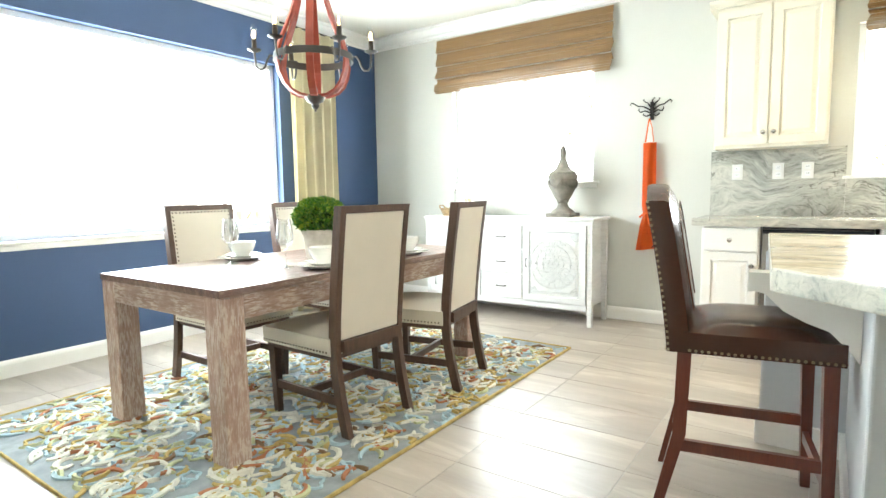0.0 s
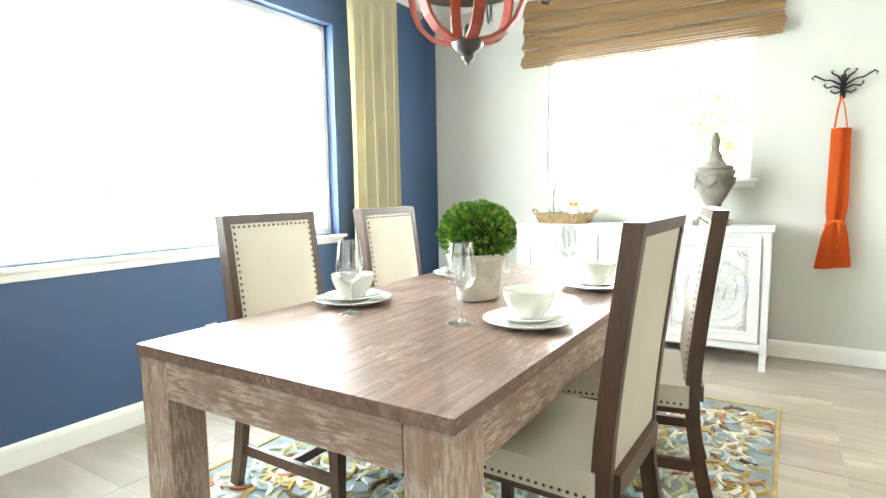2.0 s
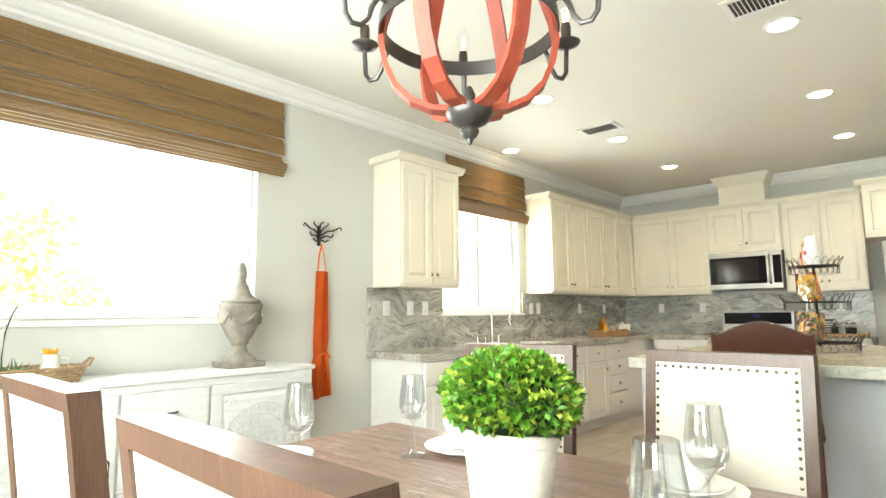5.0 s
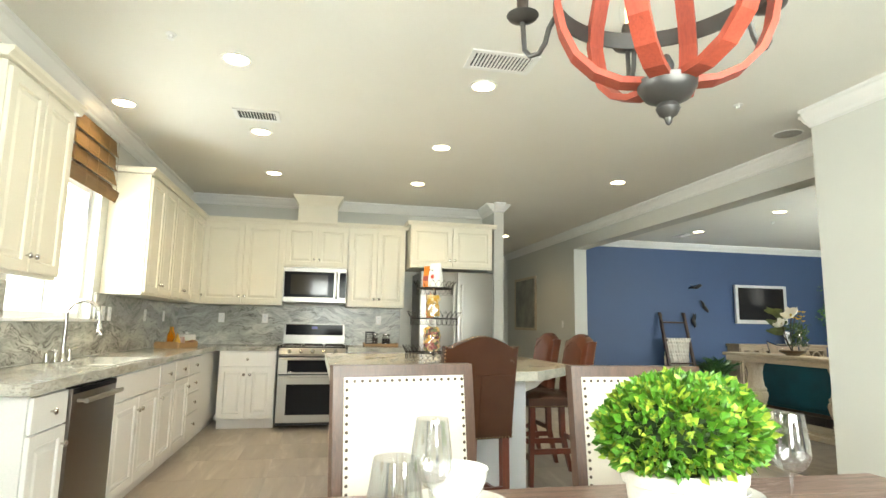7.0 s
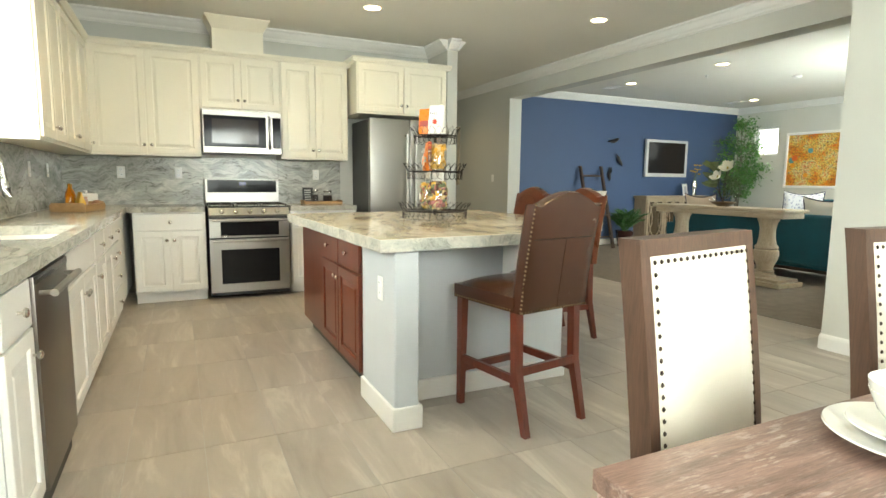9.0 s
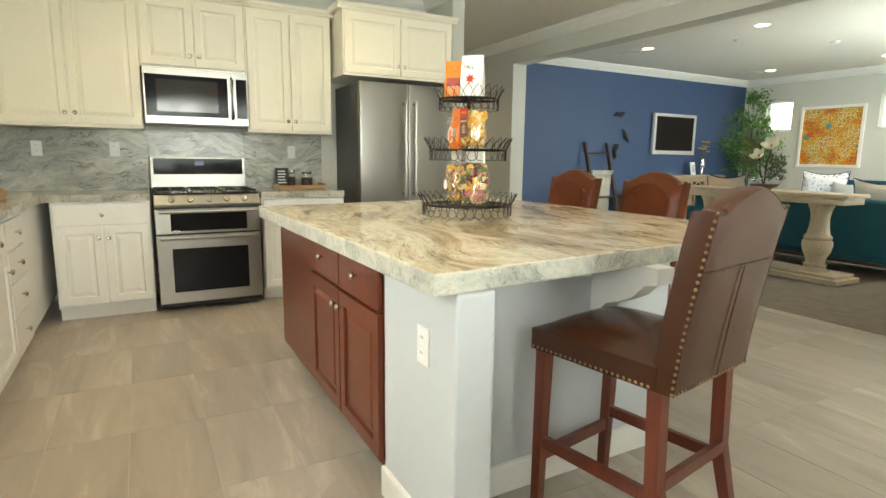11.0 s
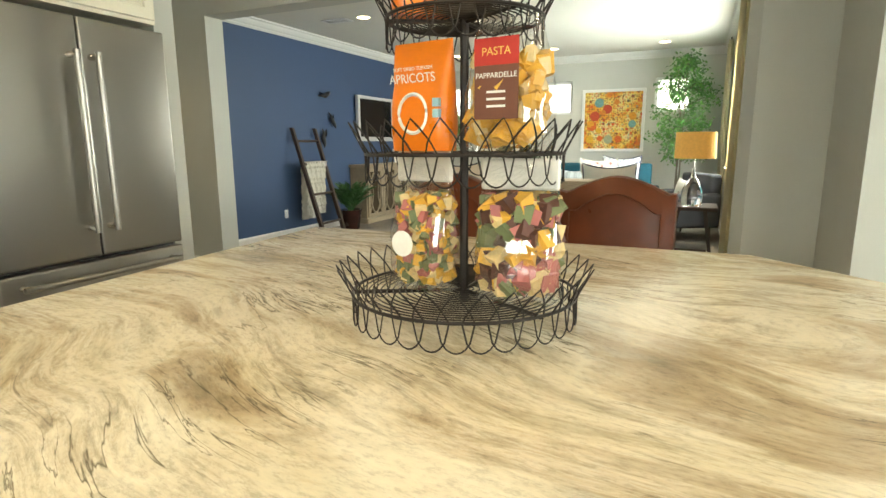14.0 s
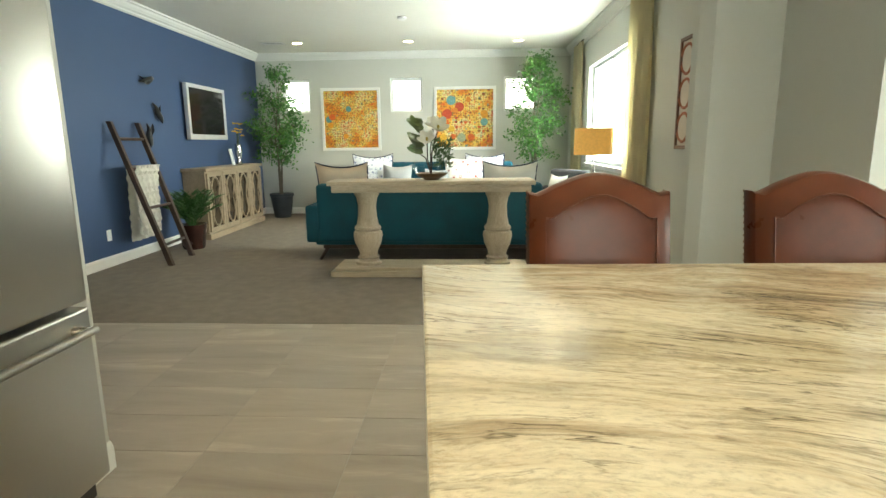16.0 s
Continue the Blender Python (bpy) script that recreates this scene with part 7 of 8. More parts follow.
def pillow(x, y, z, size, turn, tilt, mt, label, piping=None):
    """A square cushion standing on one edge."""
    p = thing("throw_pillow", label, "pillow", "sofa pillows", pose(x, y, z, 0, 0, turn) @ pose(0, 0, 0, tilt))
    bm, n, h = bmesh.new(), 10, size / 2
    for side in (1, -1):
        g = [[bm.verts.new(((2 * i / n - 1) * h * (1 - 0.06 * (1 - (2 * j / n - 1) ** 2)), side * 0.07 * ((1 - (2 * i / n - 1) ** 2) * (1 - (2 * j / n - 1) ** 2)) ** 0.5, h + (2 * j / n - 1) * h * (1 - (0.06 if 2 * j < n else 0.20) * (1 - (2 * i / n - 1) ** 2)))) for i in range(n + 1)] for j in range(n + 1)]
        for j in range(n):
            for i in range(n):
                bm.faces.new((g[j][i], g[j][i + 1], g[j + 1][i + 1], g[j + 1][i]))
    bmesh.ops.remove_doubles(bm, verts=bm.verts[:], dist=1e-4)
    part("cover", bm, mt, p)
    if piping:
        rim = [(-1 + k / 5, -1) for k in range(10)] + [(1, -1 + k / 5) for k in range(10)] + [(1 - k / 5, 1) for k in range(10)] + [(-1, 1 - k / 5) for k in range(10)]
        part("piping", tube(bmesh.new(), [(u * h * (1 - 0.06 * (1 - v * v)), 0, h + v * h * (1 - (0.06 if v < 0 else 0.20) * (1 - u * u))) for u, v in rim], 0.008, 6, closed=True), piping, p, "dark piped edge")
    return p


def printed(name, ground, spots, scale):
    m, n, l, b = _tree(name)
    v = _coords(n, l)
    vo = n.new("ShaderNodeTexVoronoi")
    vo.inputs["Scale"].default_value = scale
    vo.inputs["Randomness"].default_value = 0.55
    l.new(v, vo.inputs["Vector"])
    ring = _ramp(n, l, vo.outputs["Distance"], [(0.0, spots), (0.16, spots), (0.2, ground), (0.27, ground), (0.31, spots), (0.36, ground)], "LINEAR")
    l.new(ring, b.inputs["Base Color"])
    b.inputs["Roughness"].default_value = 0.9
    return m


PWHITE = plain("white_linen", (0.74, 0.71, 0.66), 0.9, var=0.06, bump=0.3)
PCREAM = plain("cream_cloth", (0.70, 0.58, 0.46), 0.9, var=0.06, bump=0.3)
PGREY = plain("grey_cloth", (0.50, 0.51, 0.53), 0.9, var=0.08, bump=0.3)
PBLUE = printed("blue_dot_cloth", (0.72, 0.73, 0.76), (0.05, 0.08, 0.30), 16)
PFLOR = printed("floral_cloth", (0.74, 0.71, 0.66), (0.35, 0.08, 0.07), 9)
PSTRIPE = plain("striped_cloth", (0.45, 0.50, 0.52), 0.9, var=0.6, scale=18, stretch=(1, 1, 0.1))
pillow(3.84, -3.30, 0.46, 0.60, 176, 12, PCREAM, "cream pillow with dark piping on sofa", NAVY)
pillow(2.00, -3.30, 0.46, 0.60, 184, 12, PWHITE, "white pillow with dark piping on sofa", NAVY)
pillow(3.95, -5.82, 0.46, 0.64, 14, 12, PBLUE, "white pillow with navy dots on sofa", NAVY)
pillow(3.58, -5.66, 0.46, 0.48, -8, 14, PGREY, "pale grey pillow on the sofa")
pillow(2.52, -5.66, 0.46, 0.60, 5, 12, PFLOR, "white pillow with red flowers on sofa")
pillow(2.22, -5.86, 0.46, 0.63, -12, 10, PBLUE, "white pillow with navy dots on sofa", NAVY)
pillow(2.92, -5.62, 0.46, 0.42, 4, 16, PSTRIPE, "grey and teal striped pillow on sofa")

# console table
con = thing("console_table", "bleached wooden console with two turned pedestals", "console table", at=pose(2.79, -2.33, 0))
part("top", boxed(-0.955, 0.955, -0.22, 0.22, 0.865, 0.905, 0.008, 2), PALEW, con)
part("top_moulding", boxed(-0.92, 0.92, -0.195, 0.195, 0.80, 0.864, 0.01, 2), PALEW, con)
part("plinth", boxed(-0.955, 0.955, -0.22, 0.22, 0.005, 0.06, 0.006, 1), PALEW, con)
part("plinth_step", boxed(-0.915, 0.915, -0.19, 0.19, 0.061, 0.095, 0.006, 1), PALEW, con)
for sx in (-0.625, 0.625):
    part("pedestal", turned([(0.125, 0.0955), (0.125, 0.12), (0.10, 0.13), (0.095, 0.15), (0.11, 0.165), (0.085, 0.185), (0.09, 0.22), (0.125, 0.30), (0.14, 0.37), (0.135, 0.41), (0.118, 0.425), (0.128, 0.44), (0.126, 0.46), (0.105, 0.48), (0.09, 0.56), (0.085, 0.66), (0.10, 0.74), (0.115, 0.765), (0.12, 0.799)], 28), PALEV, con, at=pose(sx, 0, 0))

BARKM = plain("dark_twig", (0.06, 0.04, 0.03), 0.8, var=0.3)
# magnolias in a bowl
mg = thing("magnolia_bowl", "white magnolias in a low woven bowl", "flower arrangement", at=pose(2.79, -2.33, 0.906))
part("bowl", turned([(0.001, 0), (0.075, 0), (0.08, 0.012), (0.13, 0.035), (0.155, 0.06), (0.148, 0.062), (0.075, 0.03), (0.001, 0.025)], 32), plain("bronze_bowl", (0.13, 0.08, 0.04), 0.4, 0.3), mg)
rng = random.Random(21)
part("glass_bowl", turned([(0.156, 0.062), (0.172, 0.10), (0.168, 0.15), (0.155, 0.175)], 32, cap=False), PANE, mg)
PETAL = plain("magnolia_petal", (0.84, 0.81, 0.70), 0.5, var=0.06)
MLEAF = plain("magnolia_leaf", (0.10, 0.13, 0.04), 0.4, var=0.4, scale=12)
HEART = plain("magnolia_heart", (0.55, 0.42, 0.10), 0.7)


def petal(bm, root, out, up, length, width):
    """One cupped, rounded petal."""
    out, up = Vector(out).normalized(), Vector(up).normalized()
    side, rows = out.cross(up).normalized(), []
    for j in range(5):
        u = j / 4
        half = width * math.sin(math.pi * (0.16 + 0.78 * u)) ** 0.7
        mid = Vector(root) + out * length * u + up * length * 0.75 * u * u
        rows.append([bm.verts.new(mid + side * half * k + up * half * 0.35 * k * k) for k in (-1, -0.5, 0, 0.5, 1)])
    for p, q in zip(rows, rows[1:]):
        for i in range(4):
            bm.faces.new((p[i], p[i + 1], q[i + 1], q[i]))


for fx, fy, fz, sz in ((-0.07, 0.05, 0.47, 0.095), (0.03, 0.09, 0.36, 0.085), (-0.02, -0.06, 0.50, 0.075)):
    bm = bmesh.new()
    face = Vector((rng.uniform(-0.3, 0.3), 0.75, 0.65)).normalized()
    s1 = face.orthogonal().normalized()
    s2 = face.cross(s1)
    for k in range(9):
        a = 2 * math.pi * k / (5 if k < 5 else 4) + (0.5 if k >= 5 else 0)
        petal(bm, (fx, fy, fz), s1 * math.cos(a) + s2 * math.sin(a), face * (0.6 if k < 5 else 1.6), sz * (1 if k < 5 else 0.75), sz * 0.48)
    fl = part("magnolia", bm, PETAL, mg)
    part("flower_heart", turned([(0.001, -0.01), (0.012, 0.0), (0.010, 0.022), (0.001, 0.028)], 10), HEART, fl, at=Matrix.Translation(Vector((fx, fy, fz)) + face * 0.012))
    part("stem", tube(bmesh.new(), [(0, 0, 0.04), (fx * 0.4 + 0.02, fy * 0.5, fz * 0.55), (fx, fy, fz)], 0.006, 6), BARKM, mg)
for k in range(9):
    bm = bmesh.new()
    a = rng.uniform(-0.9, 0.9)
    petal(bm, (0.07 + 0.02 * rng.random(), rng.uniform(-0.03, 0.05), 0.40 + 0.035 * (k - 4)), (math.cos(a), 0.25, math.sin(a)), (0, 0.9, 0.4), 0.14, 0.035)
    part("broad_leaf", bm, MLEAF, mg)
tagged(part("fern", leaves(bmesh.new(), [((rng.uniform(-0.18, -0.01), rng.uniform(-0.08, 0.10), rng.uniform(0.10, 0.36)), (rng.uniform(-1, 0.3), rng.uniform(-0.6, 0.6), rng.uniform(0, 1))) for _ in range(260)], 0.055, 0.009, rng), plain("fern_green", (0.05, 0.10, 0.025), 0.5, var=0.4), mg, smooth=False), kind="stuff")
part("branch", tube(bmesh.new(), [(0, 0, 0.04), (0.05, 0.04, 0.20), (0.17, 0.05, 0.29)], [0.008, 0.006, 0.003], 6), BARKM, mg)

# television
tv = thing("television", "wall-mounted flat television in silver frame", "television", at=pose(LIV_E - 0.002, -4.91, 1.69, 0, 0, -90))
part("mount", boxed(-0.2, 0.2, -0.03, 0.0, -0.15, 0.15), BLACK, tv, smooth=False)
for a in ((-0.565, 0.565, -0.365, -0.295), (-0.565, 0.565, 0.315, 0.365), (-0.565, -0.505, -0.295, 0.315), (0.505, 0.565, -0.295, 0.315)):
    part("bezel", boxed(a[0], a[1], -0.085, -0.031, a[2], a[3], 0.004, 1), plain("silver_plastic", (0.62, 0.63, 0.64), 0.35, 0.3), tv, smooth=False)
part("screen", boxed(-0.504, 0.504, -0.075, -0.04, -0.294, 0.314), BLACKG, tv, smooth=False)

# blackbirds on the wall
for y, z, turn in ((-3.53, 1.98, 0), (-3.68, 1.63, 70), (-3.45, 1.37, 100)):
    bd = thing("wall_bird", "dark carved wooden bird on blue wall", "wall decoration", "wall birds", pose(LIV_E - 0.05, y, z, 0, 0, -90) @ pose(0, 0, 0, 0, turn, 0))
    part("body", tube(bmesh.new(), [(-0.13, 0.02, -0.01), (-0.07, 0.0, 0.0), (0.0, 0.0, 0.0), (0.06, 0.0, 0.025), (0.10, 0.0, 0.045), (0.14, 0.0, 0.04)], [0.006, 0.02, 0.035, 0.032, 0.022, 0.003], 10), BLACK, bd)
    part("wing", leaves(bmesh.new(), [((0.03, -0.02, 0.01), (-1, -0.25, -0.25)), ((0.03, 0.02, 0.01), (-1, 0.25, 0.25))], 0.15, 0.03, rng), BLACK, bd, smooth=False)

# ladder with a throw
ld = thing("blanket_ladder", "dark wooden blanket ladder leaning on wall", "ladder")
A0, A1, B0, B1 = Vector((5.57, -2.62, 0.006)), Vector((6.15, -2.75, 1.50)), Vector((5.62, -3.15, 0.006)), Vector((6.15, -3.24, 1.50))
for p, q in ((A0, A1), (B0, B1)):
    part("rail", taper(bmesh.new(), p, q, 0.055, 0.05, 0.045, 0.04), DARKW, ld, smooth=False)
for u in (0.14, 0.40, 0.67, 0.88):
    part("rung", tube(bmesh.new(), [A0.lerp(A1, u), B0.lerp(B1, u)], 0.016, 8), DARKW, ld)
bm, rows = bmesh.new(), []
for j in range(44):
    row = []
    for i in range(25):
        fluff = 0.008 * math.sin(i * 2.1 + j) + 0.008 * math.sin(j * 2.6) + 0.006 * math.sin(i * 0.9)
        front = j < 24
        d = 1 - j / 23 if front else (j - 24) / 19
        w = 0.08 + (0.94 - 0.09 * min(1, d * 3)) * i / 24
        p = A0.lerp(A1, 0.67).lerp(B0.lerp(B1, 0.67), w)
        if front:
            # front fall, straight down behind the lower rungs
            co = (p.x - 0.042 + 0.02 * d + 0.008 * math.sin(i * 0.8) * d + fluff, p.y, p.z + 0.034 - 0.74 * d)
        else:
            # rear fall, towards the wall
            co = (p.x + 0.062 + 0.02 * math.sin(i * 0.8) * d + fluff, p.y + 0.03 * d, p.z + 0.034 - 0.80 * d)
        row.append(bm.verts.new(co))
    rows.append(row)
for j in range(43):
    for i in range(24):
        bm.faces.new((rows[j][i], rows[j][i + 1], rows[j + 1][i + 1], rows[j + 1][i]))
bmesh.ops.solidify(bm, geom=bm.faces[:], thickness=0.024)
single("throw_blanket", bm, plain("ivory_plush", (0.88, 0.85, 0.77), 1.0, var=0.06, scale=25, bump=0.25, bscale=60), "ivory plush throw draped over a ladder rung", "blanket")

# palm
PALM = plain("palm_leaf", (0.035, 0.11, 0.02), 0.45, var=0.4, scale=10)
pm = thing("potted_palm", "small green palm in a dark glazed pot", "potted plant", at=pose(5.82, -3.60, 0.005))
part("pot", turned([(0.001, 0), (0.12, 0), (0.13, 0.02), (0.165, 0.27), (0.175, 0.30), (0.16, 0.30), (0.001, 0.27)], 28), plain("dark_glaze", (0.045, 0.018, 0.015), 0.25, var=0.3), pm)
for k in range(30):
    a, e = 2.4 * k, rng.uniform(0.85, 1.45)
    L = rng.uniform(0.4, 0.62)
    base = Vector((0.03 * math.cos(a), 0.03 * math.sin(a), 0.28))
    d = Vector((math.cos(a) * math.cos(e), math.sin(a) * math.cos(e), math.sin(e)))
    if d.x > 0.45:
        d.x = 0.45
    pts = [base + d * L * u - Vector((0, 0, 0.30 * L * u * u)) for u in [i / 8 for i in range(9)]]
    bm = tube(bmesh.new(), pts, [0.004] * 8 + [0.001], 4)
    pl = []
    for i in range(2, 9):
        t = (pts[i] - pts[i - 1]).normalized()
        side = t.cross(Vector((0, 0, 1))).normalized()
        for s in (-1, 1):
            pl += [(pts[i], t + side * s * 1.1 + Vector((0, 0, -0.25))), (pts[i] - t * 0.02, t + side * s * 1.2)]
    leaves(bm, pl, 0.13, 0.009, rng)
    part("frond", bm, PALM, pm, smooth=False)

# media cabinet with oval lattice doors
mc = thing("media_cabinet", "limed oak cabinet with oval fretwork glass doors", "cabinet", at=pose(5.86, -5.12, 0.005, 0, 0, -90))
SMOKED = plain("smoked_glass", (0.075, 0.055, 0.035), 0.15, var=0.3, scale=3)
LIMED = timber("limed_oak", (0.26, 0.20, 0.135), (0.42, 0.34, 0.24), (1, 8, 8), 0.6, 2.0, bump=0.2)
part("body", boxed(-0.95, 0.95, 0.03, 0.33, 0.08, 0.90), LIMED, mc, smooth=False)
part("top", boxed(-0.98, 0.98, -0.01, 0.335, 0.901, 0.945, 0.006, 1), LIMED, mc, smooth=False)
part("plinth", boxed(-0.97, 0.97, 0.0, 0.33, 0.0, 0.079, 0.006, 1), LIMED, mc, smooth=False)
for k in range(4):
    x0, x1 = -0.93 + 0.468 * k, -0.93 + 0.468 * k + 0.455
    fr_ = boxed(x0, x0 + 0.05, 0.005, 0.029, 0.10, 0.88)
    for a in ((x1 - 0.05, x1, 0.10, 0.88), (x0 + 0.05, x1 - 0.05, 0.10, 0.15), (x0 + 0.05, x1 - 0.05, 0.83, 0.88)):
        box(fr_, a[0], a[1], 0.005, 0.029, a[2], a[3])
    bmesh.ops.remove_doubles(fr_, verts=fr_.verts[:], dist=1e-4)
    d = part("door", fr_, LIMED, mc, smooth=False)
    xc = (x0 + x1) / 2
    part("oval_fret", tube(bmesh.new(), [(xc + 0.15 * math.cos(a), 0.012, 0.49 + 0.33 * math.sin(a)) for a in [2 * math.pi * i / 32 for i in range(32)]], 0.012, 6, closed=True), LIMED, d)
    for s in (-1, 1):
        part("cross_fret", tube(bmesh.new(), [(xc + s * (0.178 - 0.10 * math.sin(math.pi * i / 12)), 0.012, 0.16 + 0.66 * i / 12) for i in range(13)], 0.010, 6), LIMED, d)
    part("dark_glass", boxed(x0 + 0.05, x1 - 0.05, 0.0292, 0.0298, 0.15, 0.83), SMOKED, d, smooth=False)
ph = thing("photo_frame", "small white photo frame on the cabinet", "photo frame", at=pose(6.0, -5.36, 0.952, -10, 0, -75))
part("frame", boxed(-0.09, 0.09, -0.01, 0.01, 0, 0.24, 0.003, 1), TRIM, ph, smooth=False)
part("print", boxed(-0.05, 0.05, -0.0115, -0.0105, 0.05, 0.19), PGREY, ph, smooth=False)
va = thing("flower_vase", "silver vase of yellow flowers on cabinet", "vase", at=pose(6.03, -5.62, 0.952))
part("vase", turned([(0.001, 0), (0.045, 0), (0.05, 0.01), (0.03, 0.06), (0.055, 0.16), (0.06, 0.22), (0.04, 0.28), (0.05, 0.31), (0.001, 0.30)], 20), NICKEL, va)
bm, bs = bmesh.new(), bmesh.new()
for k in range(7):
    p = Vector((rng.uniform(-0.12, 0.05), rng.uniform(-0.22, 0.25), rng.uniform(0.40, 0.62)))
    tube(bs, [(0, 0, 0.28), p * 0.6 + Vector((0, 0, 0.14)), p], 0.003, 4)
    leaves(bm, [(p, (math.cos(a), math.sin(a), 0.4)) for a in [2 * math.pi * i / 8 for i in range(8)]], 0.05, 0.016, rng)
part("blossoms", bm, plain("golden_petal", (0.75, 0.40, 0.02), 0.6), va, smooth=False)
part("stems", bs, MLEAF, va)


# ficus trees
FIC = plain("ficus_leaf", (0.06, 0.20, 0.035), 0.42, var=0.5, scale=8)
FIC2 = plain("ficus_leaf_bright", (0.14, 0.32, 0.06), 0.42, var=0.4, scale=8)
BARK = plain("grey_bark", (0.16, 0.13, 0.10), 0.85, var=0.3, scale=20, bump=0.5)
SLATE = plain("slate_pot", (0.045, 0.055, 0.07), 0.5, var=0.2)


def ficus(x, y, z0, z1, spread, seed):
    r = random.Random(seed)
    f = thing("ficus_tree", "tall slender ficus tree in slate pot", "potted tree", "ficus trees", pose(x, y, 0.005))
    part("pot", turned([(0.001, 0), (0.135, 0), (0.14, 0.01), (0.19, 0.36), (0.205, 0.37), (0.205, 0.41), (0.185, 0.41), (0.001, 0.36)], 28), SLATE, f)
    tips = []
    bt = bmesh.new()
    for k in range(3):
        a = 2.1 * k
        q = [Vector((0.02 * math.cos(a), 0.02 * math.sin(a), 0.34)), Vector((0.03 * math.cos(a + 1), 0.03 * math.sin(a + 1), 0.8)), Vector((0.05 * math.cos(a + 2), 0.05 * math.sin(a + 2), z0 + 0.3)), Vector((0.10 * math.cos(a), 0.10 * math.sin(a), z1 - 0.15))]
        tube(bt, q, [0.018, 0.015, 0.011, 0.004], 7)
    part("trunk", bt, BARK, f)
    bl, l1, l2 = bmesh.new(), [], []
    for k in range(84):
        u = r.random()
        z = z0 + (z1 - z0) * u
        a, L = r.uniform(0, 6.28), spread * (0.45 + 0.75 * math.sin(math.pi * min(0.97, u * 0.9 + 0.12))) * r.uniform(0.55, 1.1)
        s = Vector((0.03 * math.cos(a), 0.03 * math.sin(a), z - 0.12))
        e = Vector((L * math.cos(a), L * math.sin(a), z + r.uniform(-0.08, 0.16)))
        m = s.lerp(e, 0.5) + Vector((0, 0, 0.07))
        tube(bl, [s, m, e], [0.005, 0.0035, 0.0015], 4)
        for _ in range(34):
            t = r.uniform(0.3, 1.05)
            p = (s.lerp(m, min(1, t * 2)) if t < 0.5 else m.lerp(e, (t - 0.5) * 2)) + Vector((r.gauss(0, 0.045), r.gauss(0, 0.045), r.gauss(-0.02, 0.05)))
            (l2 if r.random() < 0.3 else l1).append((p, (r.uniform(-1, 1), r.uniform(-1, 1), r.uniform(-1.2, 0.3))))
    part("branches", bl, BARK, f)
    tagged(part("crown", leaves(bmesh.new(), l1, 0.062, 0.018, r), FIC, f, smooth=False), kind="stuff")
    tagged(part("bright_crown", leaves(bmesh.new(), l2, 0.062, 0.018, r), FIC2, f, smooth=False), kind="stuff")


ficus(5.70, -6.52, 1.0, 2.48, 0.42, 5)
ficus(1.38, -6.32, 1.05, 2.58, 0.46, 6)


# paintings
def painting(name, seed, rows):
    m, n, l, b = _tree(name)
    v = _coords(n, l, (1, 1, 1))
    big = _noise(n, l, v, 3.0, 3, 0.5)
    wash = _ramp(n, l, big, [(0.30, (0.50, 0.10, 0.015)), (0.42, (0.66, 0.27, 0.02)), (0.52, (0.70, 0.52, 0.12)), (0.60, (0.66, 0.58, 0.28)), (0.72, (0.52, 0.09, 0.015))])
    cur = wash
    for sc, rnd, w in ((rows * 1.15, 0.3, 1.0), (rows * 2.4, 0.6, 0.75)):
        vo = n.new("ShaderNodeTexVoronoi")
        vo.inputs["Scale"].default_value, vo.inputs["Randomness"].default_value = sc, rnd
        l.new(v, vo.inputs["Vector"])
        ring = _ramp(n, l, vo.outputs["Distance"], [(0.0, (0, 0, 0)), (0.10, (0, 0, 0)), (0.15, (w, w, w)), (0.40, (w, w, w)), (0.45, (0, 0, 0))])
        sep = n.new("ShaderNodeSeparateColor")
        l.new(vo.outputs["Color"], sep.inputs[0])
        pal = _ramp(n, l, sep.outputs[0], [(0.0, (0.22, 0.05, 0.015)), (0.28, (0.52, 0.06, 0.015)), (0.48, (0.30, 0.16, 0.02)), (0.64, (0.13, 0.09, 0.03)), (0.8, (0.62, 0.14, 0.015)), (0.96, (0.08, 0.24, 0.22))], "CONSTANT")
        cur = _mix(n, l, ring, cur, pal)
    l.new(cur, b.inputs["Base Color"])
    b.inputs["Roughness"].default_value = 0.6
    return m


def framed(name, label, w, h, at, canvas, frame_m, bar=0.05, depth=0.035):
    o = thing(name, label, "painting", at=at)
    for a in ((-w / 2, w / 2, -h / 2, -h / 2 + bar), (-w / 2, w / 2, h / 2 - bar, h / 2), (-w / 2, -w / 2 + bar, -h / 2 + bar, h / 2 - bar), (w / 2 - bar, w / 2, -h / 2 + bar, h / 2 - bar)):
        part("frame_bar", boxed(a[0], a[1], -depth, -0.001, a[2], a[3], 0.003, 1), frame_m, o, smooth=False)
    part("canvas", boxed(-w / 2 + bar, w / 2 - bar, -depth * 0.6, -0.002, -h / 2 + bar, h / 2 - bar), canvas, o, smooth=False)
    return o


